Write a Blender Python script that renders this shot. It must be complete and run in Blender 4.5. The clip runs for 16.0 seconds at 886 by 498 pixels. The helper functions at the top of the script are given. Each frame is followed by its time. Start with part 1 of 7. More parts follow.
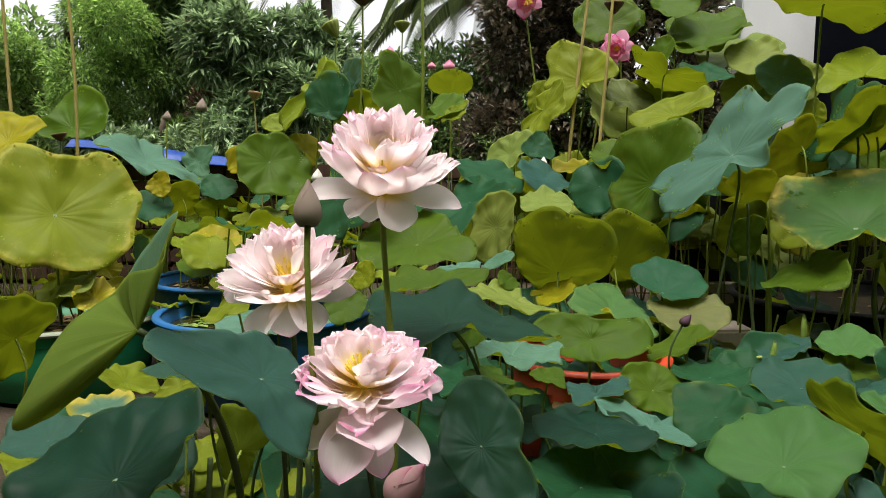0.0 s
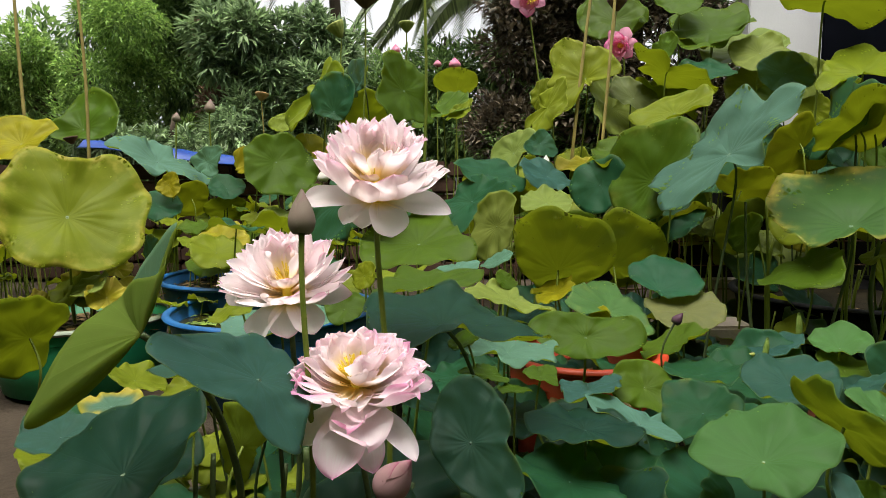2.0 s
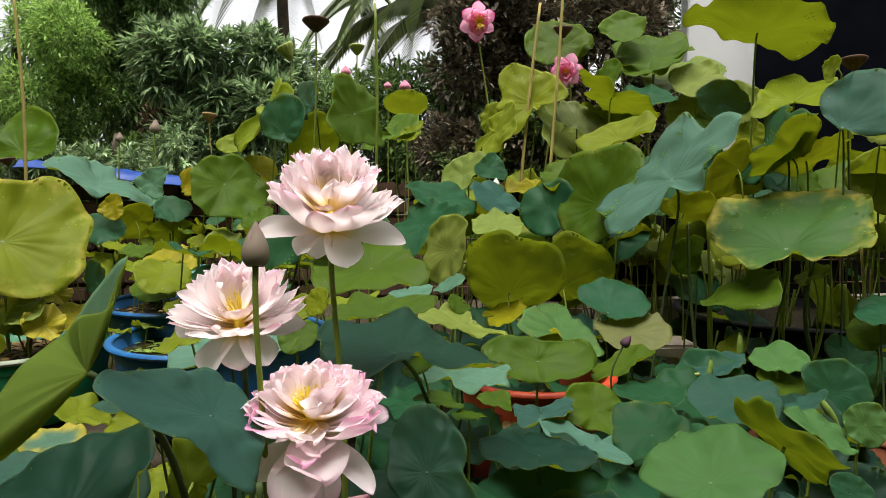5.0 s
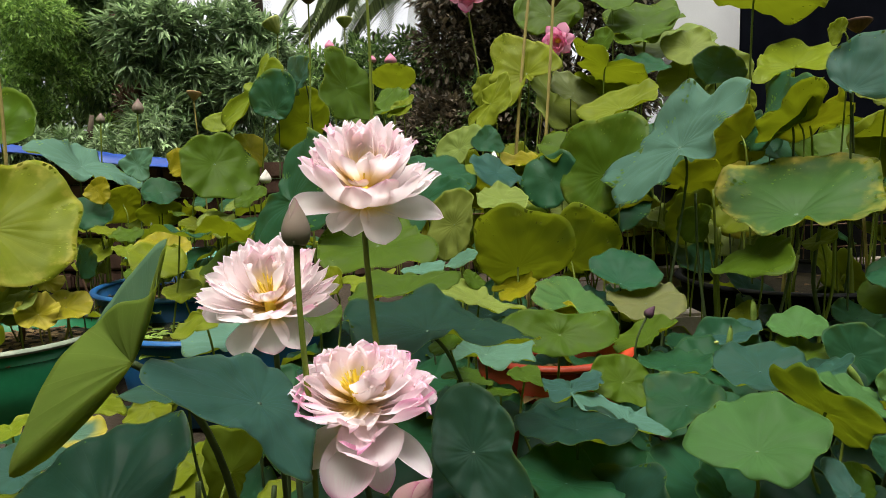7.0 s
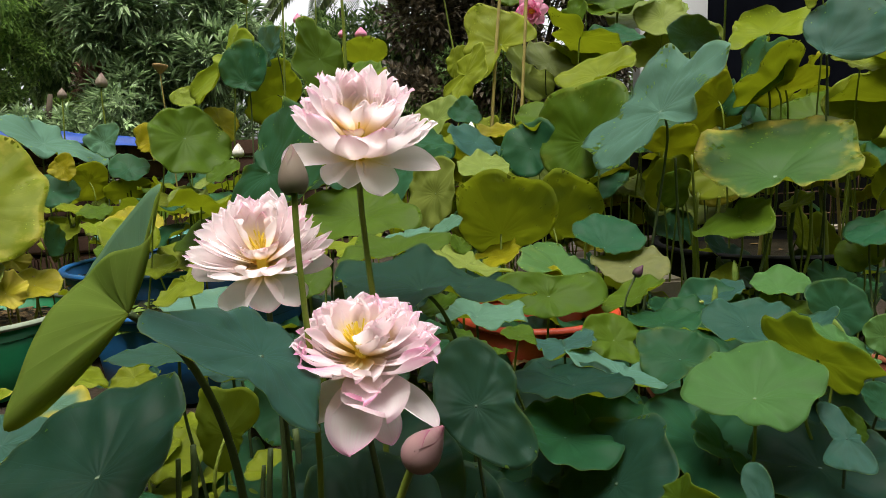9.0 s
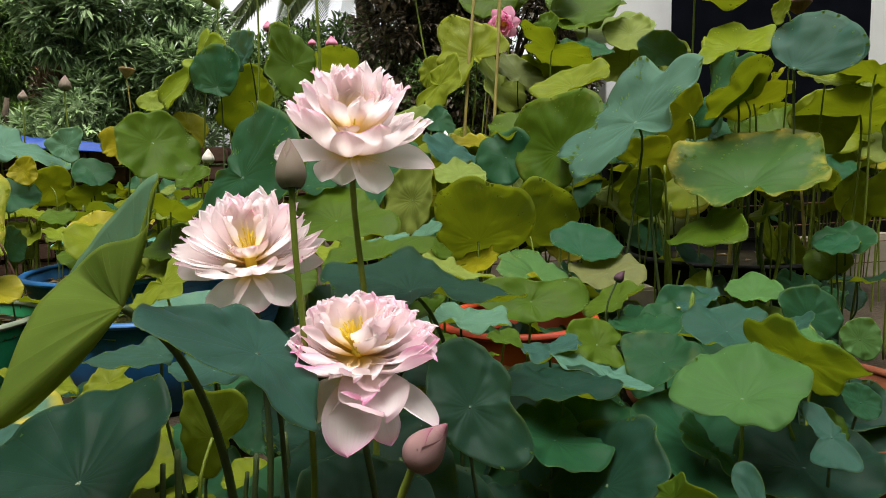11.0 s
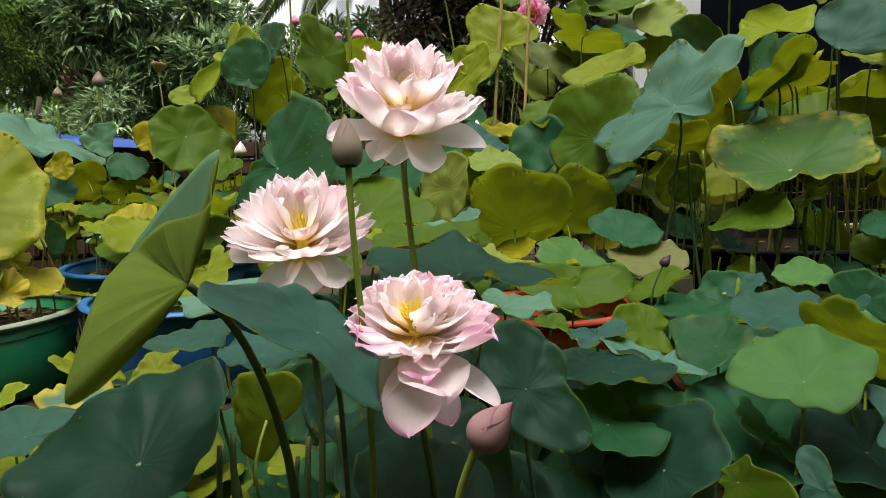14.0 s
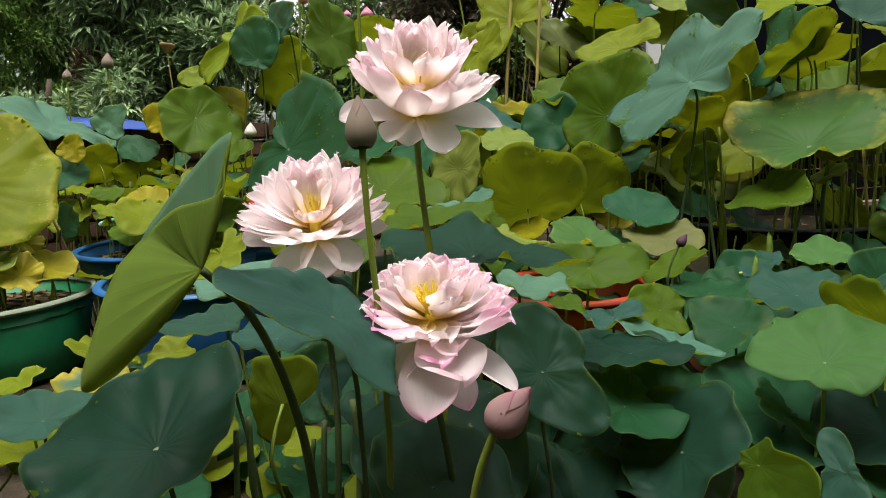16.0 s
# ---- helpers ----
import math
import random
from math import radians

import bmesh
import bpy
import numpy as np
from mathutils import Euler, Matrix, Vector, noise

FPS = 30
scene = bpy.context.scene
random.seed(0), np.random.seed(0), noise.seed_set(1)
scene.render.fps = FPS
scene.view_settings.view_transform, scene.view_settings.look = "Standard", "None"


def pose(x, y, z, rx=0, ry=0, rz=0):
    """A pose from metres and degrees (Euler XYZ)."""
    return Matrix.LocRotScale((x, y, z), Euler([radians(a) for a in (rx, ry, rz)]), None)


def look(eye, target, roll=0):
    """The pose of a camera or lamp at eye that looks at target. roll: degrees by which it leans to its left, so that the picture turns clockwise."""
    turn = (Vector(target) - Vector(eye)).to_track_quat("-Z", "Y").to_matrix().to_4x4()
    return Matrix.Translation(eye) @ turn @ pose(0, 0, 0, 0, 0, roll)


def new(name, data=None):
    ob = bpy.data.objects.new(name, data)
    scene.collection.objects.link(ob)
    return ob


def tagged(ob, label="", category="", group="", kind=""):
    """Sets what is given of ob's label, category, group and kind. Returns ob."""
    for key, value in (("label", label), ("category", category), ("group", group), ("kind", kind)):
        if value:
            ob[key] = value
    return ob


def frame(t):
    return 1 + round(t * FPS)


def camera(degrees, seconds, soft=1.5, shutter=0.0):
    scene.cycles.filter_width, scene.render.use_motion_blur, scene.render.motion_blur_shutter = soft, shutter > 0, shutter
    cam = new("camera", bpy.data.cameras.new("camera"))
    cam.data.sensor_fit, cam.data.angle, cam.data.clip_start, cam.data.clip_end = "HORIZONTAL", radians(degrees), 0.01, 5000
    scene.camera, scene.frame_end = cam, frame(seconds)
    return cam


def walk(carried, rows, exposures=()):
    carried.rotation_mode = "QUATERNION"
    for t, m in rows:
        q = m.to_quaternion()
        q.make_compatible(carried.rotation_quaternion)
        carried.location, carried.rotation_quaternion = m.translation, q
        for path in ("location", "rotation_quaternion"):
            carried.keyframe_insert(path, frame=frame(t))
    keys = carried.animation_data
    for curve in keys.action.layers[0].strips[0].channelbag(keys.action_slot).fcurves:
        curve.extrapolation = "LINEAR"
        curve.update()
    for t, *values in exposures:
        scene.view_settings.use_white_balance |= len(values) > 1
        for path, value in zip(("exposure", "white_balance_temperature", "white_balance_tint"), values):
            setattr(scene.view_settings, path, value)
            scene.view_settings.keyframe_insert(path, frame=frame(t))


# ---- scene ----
cam = camera(66.7, 16.0, 0.55)
METRES, EYE, TILT, LEAN, TURN = 0.55, 0.92, -6.0, 0.0, 0.0
ROWS = [
    (0.0, 0.0, 0.0, 0.0, 0.0, -0.0, -0.0),
    (0.5, 0.0094, -0.0259, 0.0317, 1.4, 1.44, -0.27),
    (1.0, 0.0353, -0.0324, 0.0282, 1.05, 1.55, 0.0),
    (1.5, 0.054, -0.0521, 0.0259, 1.12, 0.27, -0.09),
    (2.0, 0.0696, -0.0878, 0.0325, 0.96, -0.46, 0.35),
    (2.5, 0.0963, -0.1184, 0.0365, 0.27, -1.24, 0.99),
    (3.0, 0.1263, -0.1461, 0.0367, -0.21, -1.09, 1.59),
    (3.5, 0.1235, -0.1489, 0.0454, -1.09, 0.02, 1.46),
    (6.0, -0.0553, -0.0366, 0.0827, -3.68, 1.12, 0.61),
    (6.5, -0.1181, -0.0079, 0.0831, -3.36, 0.03, 0.84),
    (7.0, -0.1426, -0.0092, 0.0707, -5.16, -1.02, 2.33),
    (7.5, -0.1704, -0.002, 0.0445, -5.94, -1.83, 2.74),
    (8.0, -0.1848, 0.0048, 0.0216, -6.29, -2.31, 3.58),
    (8.5, -0.1906, 0.0201, -0.0032, -6.87, -2.68, 3.68),
    (9.0, -0.2368, 0.0454, -0.0237, -7.85, -2.63, 3.27),
    (9.5, -0.2693, 0.0674, -0.0379, -9.26, -2.33, 2.7),
    (10.0, -0.2984, 0.0655, -0.0468, -10.06, -1.68, 2.49),
    (12.5, -0.3791, 0.1072, -0.0939, -11.67, -1.7, 3.34),
    (13.0, -0.4047, 0.108, -0.1009, -11.36, -1.65, 3.35),
    (13.5, -0.4153, 0.1088, -0.1019, -10.62, -1.85, 3.58),
    (14.0, -0.4254, 0.1294, -0.1059, -9.13, -1.95, 3.38),
    (14.5, -0.4303, 0.1534, -0.1097, -8.52, -2.28, 3.35),
    (15.0, -0.4325, 0.163, -0.1219, -8.59, -2.81, 3.14),
    (15.5, -0.4285, 0.1675, -0.1146, -8.54, -3.21, 3.66),
    (16.0, -0.4349, 0.1595, -0.0973, -8.27, -3.66, 3.82),
]
walk(cam, [(t, pose(0, 0, EYE, TILT, LEAN, TURN) @ pose(METRES * x, METRES * y, METRES * z, 90 + pitch, roll, yaw)) for t, x, y, z, yaw, pitch, roll in ROWS])

# ---- world and light: a bright overcast day ----
world = bpy.data.worlds.new("world")
scene.world = world
world.use_nodes = True
wn, wl = world.node_tree.nodes, world.node_tree.links
wn.clear()
sky = wn.new("ShaderNodeTexSky")
sky.sky_type = "NISHITA"
sky.sun_disc = False
sky.sun_elevation, sky.sun_rotation = radians(76), radians(150)
sky.air_density, sky.dust_density = 1.0, 4.0
pale = wn.new("ShaderNodeHueSaturation")
pale.inputs["Saturation"].default_value = 0.08
back = wn.new("ShaderNodeBackground")
back.inputs["Strength"].default_value = 0.105
wout = wn.new("ShaderNodeOutputWorld")
wl.new(sky.outputs[0], pale.inputs["Color"])
wl.new(pale.outputs[0], back.inputs["Color"])
wl.new(back.outputs[0], wout.inputs["Surface"])
sun = new("sun", bpy.data.lights.new("sun", "SUN"))
sun.data.energy, sun.data.angle, sun.data.color = 2.0, radians(40), (1.0, 0.95, 0.86)
sun.matrix_world = look((-0.8, -0.9, 5.0), (0, 0, 0))
scene.view_settings.exposure = 1.48


# ---- materials ----
def material(name, rough=0.6, metal=0.0):
    m = bpy.data.materials.new(name)
    m.use_nodes = True
    n, l = m.node_tree.nodes, m.node_tree.links
    b = n["Principled BSDF"]
    b.inputs["Roughness"].default_value = rough
    b.inputs["Metallic"].default_value = metal
    return m, n, l, b


def noise_node(n, l, scale, detail=4.0, coord="Object", stretch=None):
    tc = n.new("ShaderNodeTexCoord")
    nz = n.new("ShaderNodeTexNoise")
    nz.inputs["Scale"].default_value, nz.inputs["Detail"].default_value = scale, detail
    if stretch:
        mp = n.new("ShaderNodeMapping")
        mp.inputs["Scale"].default_value = stretch
        l.new(tc.outputs[coord], mp.inputs[0])
        l.new(mp.outputs[0], nz.inputs["Vector"])
    else:
        l.new(tc.outputs[coord], nz.inputs["Vector"])
    return nz


def ramp(n, l, source, stops):
    r = n.new("ShaderNodeValToRGB")
    while len(r.color_ramp.elements) < len(stops):
        r.color_ramp.elements.new(0.5)
    for e, (p, c) in zip(r.color_ramp.elements, stops):
        e.position, e.color = p, (*c, 1.0)
    l.new(source, r.inputs[0])
    return r.outputs[0]


def mix(n, l, fac, a, b, kind="MIX"):
    x = n.new("ShaderNodeMix")
    x.data_type, x.blend_type = "RGBA", kind
    for i, v in ((0, fac), (6, a), (7, b)):
        if isinstance(v, (int, float)):
            x.inputs[i].default_value = v
        elif isinstance(v, tuple):
            x.inputs[i].default_value = (*v, 1.0)
        else:
            l.new(v, x.inputs[i])
    return x.outputs[2]


def calc(n, l, op, a, b=0.0, c=0.0):
    x = n.new("ShaderNodeMath")
    x.operation = op
    for i, v in enumerate((a, b, c)):
        if isinstance(v, (int, float)):
            x.inputs[i].default_value = v
        else:
            l.new(v, x.inputs[i])
    return x.outputs[0]


def bump(n, l, b, height, strength=0.3, distance=0.002):
    p = n.new("ShaderNodeBump")
    p.inputs["Strength"].default_value, p.inputs["Distance"].default_value = strength, distance
    l.new(height, p.inputs["Height"])
    l.new(p.outputs[0], b.inputs["Normal"])
    return p.outputs[0]


def mottled(name, dark, light, scale=8.0, rough=0.6, fine=90.0, relief=0.3, metal=0.0, distance=0.003, gloss=0.3):
    """A plain stuff with a slow mottle and a fine grain."""
    m, n, l, b = material(name, rough, metal)
    b.inputs["Specular IOR Level"].default_value = gloss
    dark, light = tuple(0.85 * v for v in dark), tuple(0.85 * v for v in light)
    slow, quick = noise_node(n, l, scale), noise_node(n, l, fine)
    c = ramp(n, l, slow.outputs[0], ((0.3, dark), (0.7, light)))
    c = mix(n, l, 0.25, c, ramp(n, l, quick.outputs[0], ((0.3, dark), (0.7, light))))
    l.new(c, b.inputs["Base Color"])
    bump(n, l, b, quick.outputs[0], relief, distance)
    return m


def thin(n, l, b, colour, amount):
    """Lets light through a leaf or petal: mixes a translucent share into the surface."""
    out = n["Material Output"]
    t = n.new("ShaderNodeBsdfTranslucent")
    l.new(colour, t.inputs["Color"])
    s = n.new("ShaderNodeMixShader")
    s.inputs[0].default_value = amount
    l.new(b.outputs[0], s.inputs[1])
    l.new(t.outputs[0], s.inputs[2])
    l.new(s.outputs[0], out.inputs["Surface"])


def blade_material(name, under, shade=(0.150, 0.215, 0.026)):
    """Lotus blade (under: 0 for the top, else how far the underside turns yellow-green): the object's colour, radial forking veins, blotches, and a rim that yellows with the object's alpha."""
    m, n, l, b = material(name, 0.42 if not under else 0.62)
    if under:
        b.inputs["Specular IOR Level"].default_value = 0.0
    info = n.new("ShaderNodeObjectInfo")
    uv = n.new("ShaderNodeUVMap")
    uv.uv_map = "disc"
    sep = n.new("ShaderNodeSeparateXYZ")
    l.new(uv.outputs[0], sep.inputs[0])
    x, y = sep.outputs[0], sep.outputs[1]
    r = calc(n, l, "SQRT", calc(n, l, "ADD", calc(n, l, "MULTIPLY", x, x), calc(n, l, "MULTIPLY", y, y)))
    ang = calc(n, l, "ARCTAN2", y, x)

    def rays(count, width):
        f = calc(n, l, "FRACT", calc(n, l, "MULTIPLY", ang, count / (2 * math.pi)))
        off = calc(n, l, "ABSOLUTE", calc(n, l, "SUBTRACT", f, 0.5))
        off = calc(n, l, "MULTIPLY", off, calc(n, l, "ADD", r, 0.05))
        return calc(n, l, "SUBTRACT", 1.0, calc(n, l, "MINIMUM", calc(n, l, "DIVIDE", off, width), 1.0))

    main = rays(21, 0.03)
    fork = calc(n, l, "MULTIPLY", rays(42, 0.03), calc(n, l, "GREATER_THAN", r, 0.55))
    vein = calc(n, l, "MAXIMUM", main, calc(n, l, "MULTIPLY", fork, 0.6))
    slow = noise_node(n, l, 7.0, 3.0)
    quick = noise_node(n, l, 60.0, 4.0)
    base = info.outputs["Color"]
    if under:
        base = mix(n, l, under, base, shade)
    c = mix(n, l, calc(n, l, "MULTIPLY", slow.outputs[0], 0.35), base, mix(n, l, 1.0, base, (0.55, 0.72, 0.6), "MULTIPLY"))
    c = mix(n, l, calc(n, l, "MULTIPLY", quick.outputs[0], 0.3), c, mix(n, l, 1.0, base, (1.35, 1.25, 1.15), "MULTIPLY"))
    c = mix(n, l, calc(n, l, "MULTIPLY", vein, 0.5 if under else 0.16), c, mix(n, l, 0.14 if under else 0.06, mix(n, l, 1.0, base, (2.0, 1.8, 1.9), "MULTIPLY"), (0.26, 0.36, 0.14)))
    polar = n.new("ShaderNodeCombineXYZ")
    l.new(calc(n, l, "MULTIPLY", ang, 4.5), polar.inputs[0])
    l.new(calc(n, l, "MULTIPLY", r, 1.3), polar.inputs[1])
    l.new(calc(n, l, "MULTIPLY", info.outputs["Random"], 40.0), polar.inputs[2])
    streak = n.new("ShaderNodeTexNoise")
    streak.inputs["Scale"].default_value, streak.inputs["Detail"].default_value = 1.0, 3.0
    l.new(polar.outputs[0], streak.inputs["Vector"])
    push = calc(n, l, "MULTIPLY", calc(n, l, "SUBTRACT", streak.outputs[0], 0.5), 1.3)
    c = mix(n, l, calc(n, l, "MAXIMUM", push, 0.0), c, mix(n, l, 1.0, base, (1.55, 1.45, 1.5), "MULTIPLY"))
    c = mix(n, l, calc(n, l, "MAXIMUM", calc(n, l, "MULTIPLY", push, -1.0), 0.0), c, mix(n, l, 1.0, base, (0.5, 0.58, 0.5), "MULTIPLY"))
    age = calc(n, l, "SUBTRACT", 1.0, info.outputs["Alpha"])
    fleck = noise_node(n, l, 26.0, 5.0)
    pale = calc(n, l, "MINIMUM", calc(n, l, "MAXIMUM", calc(n, l, "MULTIPLY", calc(n, l, "SUBTRACT", fleck.outputs[0], 0.53), 7.0), 0.0), 1.0)
    c = mix(n, l, calc(n, l, "MULTIPLY", pale, calc(n, l, "MULTIPLY", calc(n, l, "MULTIPLY", age, calc(n, l, "POWER", r, 3.0)), 0.8)), c, (0.40, 0.38, 0.08))
    blot = noise_node(n, l, 16.0, 5.0)
    rim = calc(n, l, "ADD", calc(n, l, "MULTIPLY", r, 1.3), calc(n, l, "MULTIPLY", blot.outputs[0], 1.2))
    rim = calc(n, l, "SUBTRACT", rim, calc(n, l, "SUBTRACT", 2.52, calc(n, l, "MULTIPLY", age, 1.6)))
    rim = calc(n, l, "MINIMUM", calc(n, l, "MAXIMUM", calc(n, l, "MULTIPLY", rim, 2.2), 0.0), 1.0)
    c = mix(n, l, rim, c, ramp(n, l, blot.outputs[0], ((0.35, (0.26, 0.24, 0.012)), (0.7, (0.42, 0.34, 0.07)))))
    brown = calc(n, l, "SUBTRACT", calc(n, l, "ADD", r, calc(n, l, "MULTIPLY", blot.outputs[0], 0.14)), 1.055)
    brown = calc(n, l, "MINIMUM", calc(n, l, "MAXIMUM", calc(n, l, "MULTIPLY", brown, 14.0), 0.0), 1.0)
    c = mix(n, l, calc(n, l, "MULTIPLY", brown, calc(n, l, "MINIMUM", calc(n, l, "MULTIPLY", age, 1.8), 0.9)), c, (0.12, 0.06, 0.022))
    c = mix(n, l, calc(n, l, "MULTIPLY", calc(n, l, "GREATER_THAN", r, 0.986), 0.25), c, mix(n, l, 0.5, base, (0.24, 0.28, 0.10)))
    l.new(c, b.inputs["Base Color"])
    eye = calc(n, l, "LESS_THAN", r, 0.024)
    if not under:
        c2 = mix(n, l, eye, c, (0.22, 0.29, 0.19))
        l.new(c2, b.inputs["Base Color"])
        b.inputs["Specular IOR Level"].default_value = 0.07
    h = calc(n, l, "ADD", calc(n, l, "MULTIPLY", vein, 1.0 if under else -0.5), calc(n, l, "ADD", calc(n, l, "MULTIPLY", quick.outputs[0], 0.3), calc(n, l, "MULTIPLY", streak.outputs[0], 0.8)))
    bump(n, l, b, h, 0.45 if under else 0.22, 0.006)
    thin(n, l, b, mix(n, l, 0.7 if under else 0.6, c, (0.72, 0.78, 0.14)), 0.74 if under else 0.32)
    return m


def petal_material(name, body, tip, heart, blush=1.0, yellow=3.0):
    """Petal: the UV's y runs from heart to tip; the tip and rim blush, fine lengthwise veins."""
    m, n, l, b = material(name, 0.5)
    uv = n.new("ShaderNodeUVMap")
    uv.uv_map = "disc"
    sep = n.new("ShaderNodeSeparateXYZ")
    l.new(uv.outputs[0], sep.inputs[0])
    info = n.new("ShaderNodeObjectInfo")
    side = calc(n, l, "ABSOLUTE", sep.outputs[0])
    along = sep.outputs[1]
    vein = n.new("ShaderNodeTexNoise")
    vein.inputs["Scale"].default_value = 1.0
    mp = n.new("ShaderNodeMapping")
    mp.inputs["Scale"].default_value = (16.0, 2.2, 1.0)
    l.new(uv.outputs[0], mp.inputs[0])
    l.new(mp.outputs[0], vein.inputs["Vector"])
    edge = calc(n, l, "ADD", calc(n, l, "POWER", along, 3.0), calc(n, l, "MULTIPLY", calc(n, l, "POWER", side, 4.0), 0.35))
    edge = calc(n, l, "ADD", edge, calc(n, l, "MULTIPLY", calc(n, l, "SUBTRACT", vein.outputs[0], 0.5), 0.5))
    edge = calc(n, l, "MULTIPLY", edge, calc(n, l, "ADD", 0.40 * blush, calc(n, l, "MULTIPLY", info.outputs["Random"], 0.75 * blush)))
    c = ramp(n, l, edge, ((0.35, body), (0.75, tuple(0.65 * a + 0.35 * b2 for a, b2 in zip(body, tip))), (1.0, tip)))
    low = calc(n, l, "SUBTRACT", 1.0, calc(n, l, "MINIMUM", calc(n, l, "MULTIPLY", along, yellow), 1.0))
    c = mix(n, l, low, c, heart)
    c = mix(n, l, calc(n, l, "MULTIPLY", vein.outputs[0], 0.16), c, mix(n, l, 1.0, c, (0.97, 0.90, 0.93), "MULTIPLY"))
    l.new(c, b.inputs["Base Color"])
    b.inputs["Specular IOR Level"].default_value = 0.25
    bump(n, l, b, vein.outputs[0], 0.25, 0.0015)
    thin(n, l, b, c, 0.6)
    return m


def foliage_material(name, dark, light, through_it=0.25, rough=0.5):
    """Leaves of shrubs and trees, each leaf of its own shade."""
    m, n, l, b = material(name, rough)
    geo = n.new("ShaderNodeNewGeometry")
    c = ramp(n, l, geo.outputs["Random Per Island"], ((0.0, dark), (0.75, light), (1.0, tuple(min(1, v * 1.5) for v in light))))
    nz = noise_node(n, l, 1.3, 3.0)
    c = mix(n, l, calc(n, l, "MULTIPLY", nz.outputs[0], 0.6), c, mix(n, l, 1.0, c, (0.6, 0.68, 0.65), "MULTIPLY"))
    l.new(c, b.inputs["Base Color"])
    thin(n, l, b, c, through_it)
    return m


M_TOP = blade_material("blade_top", 0.0)
M_UNDER = blade_material("blade_under", 0.3)
M_UNDER_LIME = blade_material("blade_under_lime", 0.8, (0.120, 0.195, 0.024))
M_UNDER_FOLD = blade_material("blade_under_pale", 0.85, (0.215, 0.270, 0.055))
M_STEM = mottled("green_stem", (0.12, 0.17, 0.018), (0.22, 0.27, 0.035), 14, 0.55, 160, 0.4, distance=0.001)
# for stems dark by nature, and low ones whose shade is painted in
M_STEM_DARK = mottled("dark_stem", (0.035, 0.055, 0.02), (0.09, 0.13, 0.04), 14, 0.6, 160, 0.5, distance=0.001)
M_STEM_DRY = mottled("dry_stem", (0.26, 0.20, 0.06), (0.42, 0.34, 0.10), 14, 0.7, 160, 0.4, distance=0.001)
M_PETAL = petal_material("pale_pink_petal", (0.985, 0.915, 0.920), (0.92, 0.58, 0.73), (0.97, 0.78, 0.22), 0.86, 2.8)
M_PETAL_HEART = petal_material("petal_near_heart", (0.985, 0.915, 0.920), (0.92, 0.58, 0.73), (0.98, 0.82, 0.18), 0.80, 1.7)
M_PETAL_BLUSH = petal_material("blush_pink_petal", (0.985, 0.895, 0.915), (0.90, 0.44, 0.66), (0.97, 0.80, 0.22), 1.08, 3.0)
M_PETAL_PINK = petal_material("deep_pink_petal", (0.86, 0.42, 0.57), (0.78, 0.16, 0.40), (0.85, 0.6, 0.55), 1.2)
M_PETAL_GREY = petal_material("bud_petal", (0.42, 0.34, 0.27), (0.46, 0.22, 0.28), (0.36, 0.35, 0.22))
M_PETAL_DUSK = petal_material("dusky_bud_petal", (0.56, 0.36, 0.36), (0.50, 0.17, 0.27), (0.44, 0.28, 0.24))
M_PETAL_PLUM = petal_material("plum_bud_petal", (0.16, 0.08, 0.12), (0.12, 0.04, 0.09), (0.10, 0.10, 0.06))
M_STAMEN = mottled("stamen_yellow", (0.90, 0.62, 0.02), (0.96, 0.80, 0.12), 60, 0.6)
M_POD_GREEN = mottled("pod_green", (0.20, 0.26, 0.05), (0.36, 0.38, 0.10), 30, 0.6)
M_POD_BROWN = mottled("pod_brown", (0.06, 0.03, 0.02), (0.16, 0.08, 0.05), 40, 0.8)
M_POD_DRY = mottled("pod_dry", (0.30, 0.17, 0.07), (0.45, 0.30, 0.14), 40, 0.8)
M_SEED = mottled("pod_seed", (0.03, 0.02, 0.015), (0.08, 0.05, 0.03), 60, 0.5)


# ---- building helpers ----
def part(name, bm, mat, parent, label="", smooth=True):
    me = bpy.data.meshes.new(name)
    bm.to_mesh(me)
    bm.free()
    return mesh_part(name, me, mat, parent, label, smooth)


def mesh_part(name, me, mat, parent, label="", smooth=True):
    if smooth:
        me.polygons.foreach_set("use_smooth", [True] * len(me.polygons))
    if mat and not me.materials:
        me.materials.append(mat)
    ob = new(name, me)
    ob.parent = parent
    if label:
        ob["label"] = label
    return ob


def thing(name, place, label, category, group="", kind=""):
    ob = new(name)
    ob.location = place
    ob.empty_display_size = 0.05
    return tagged(ob, label, category, group, kind)


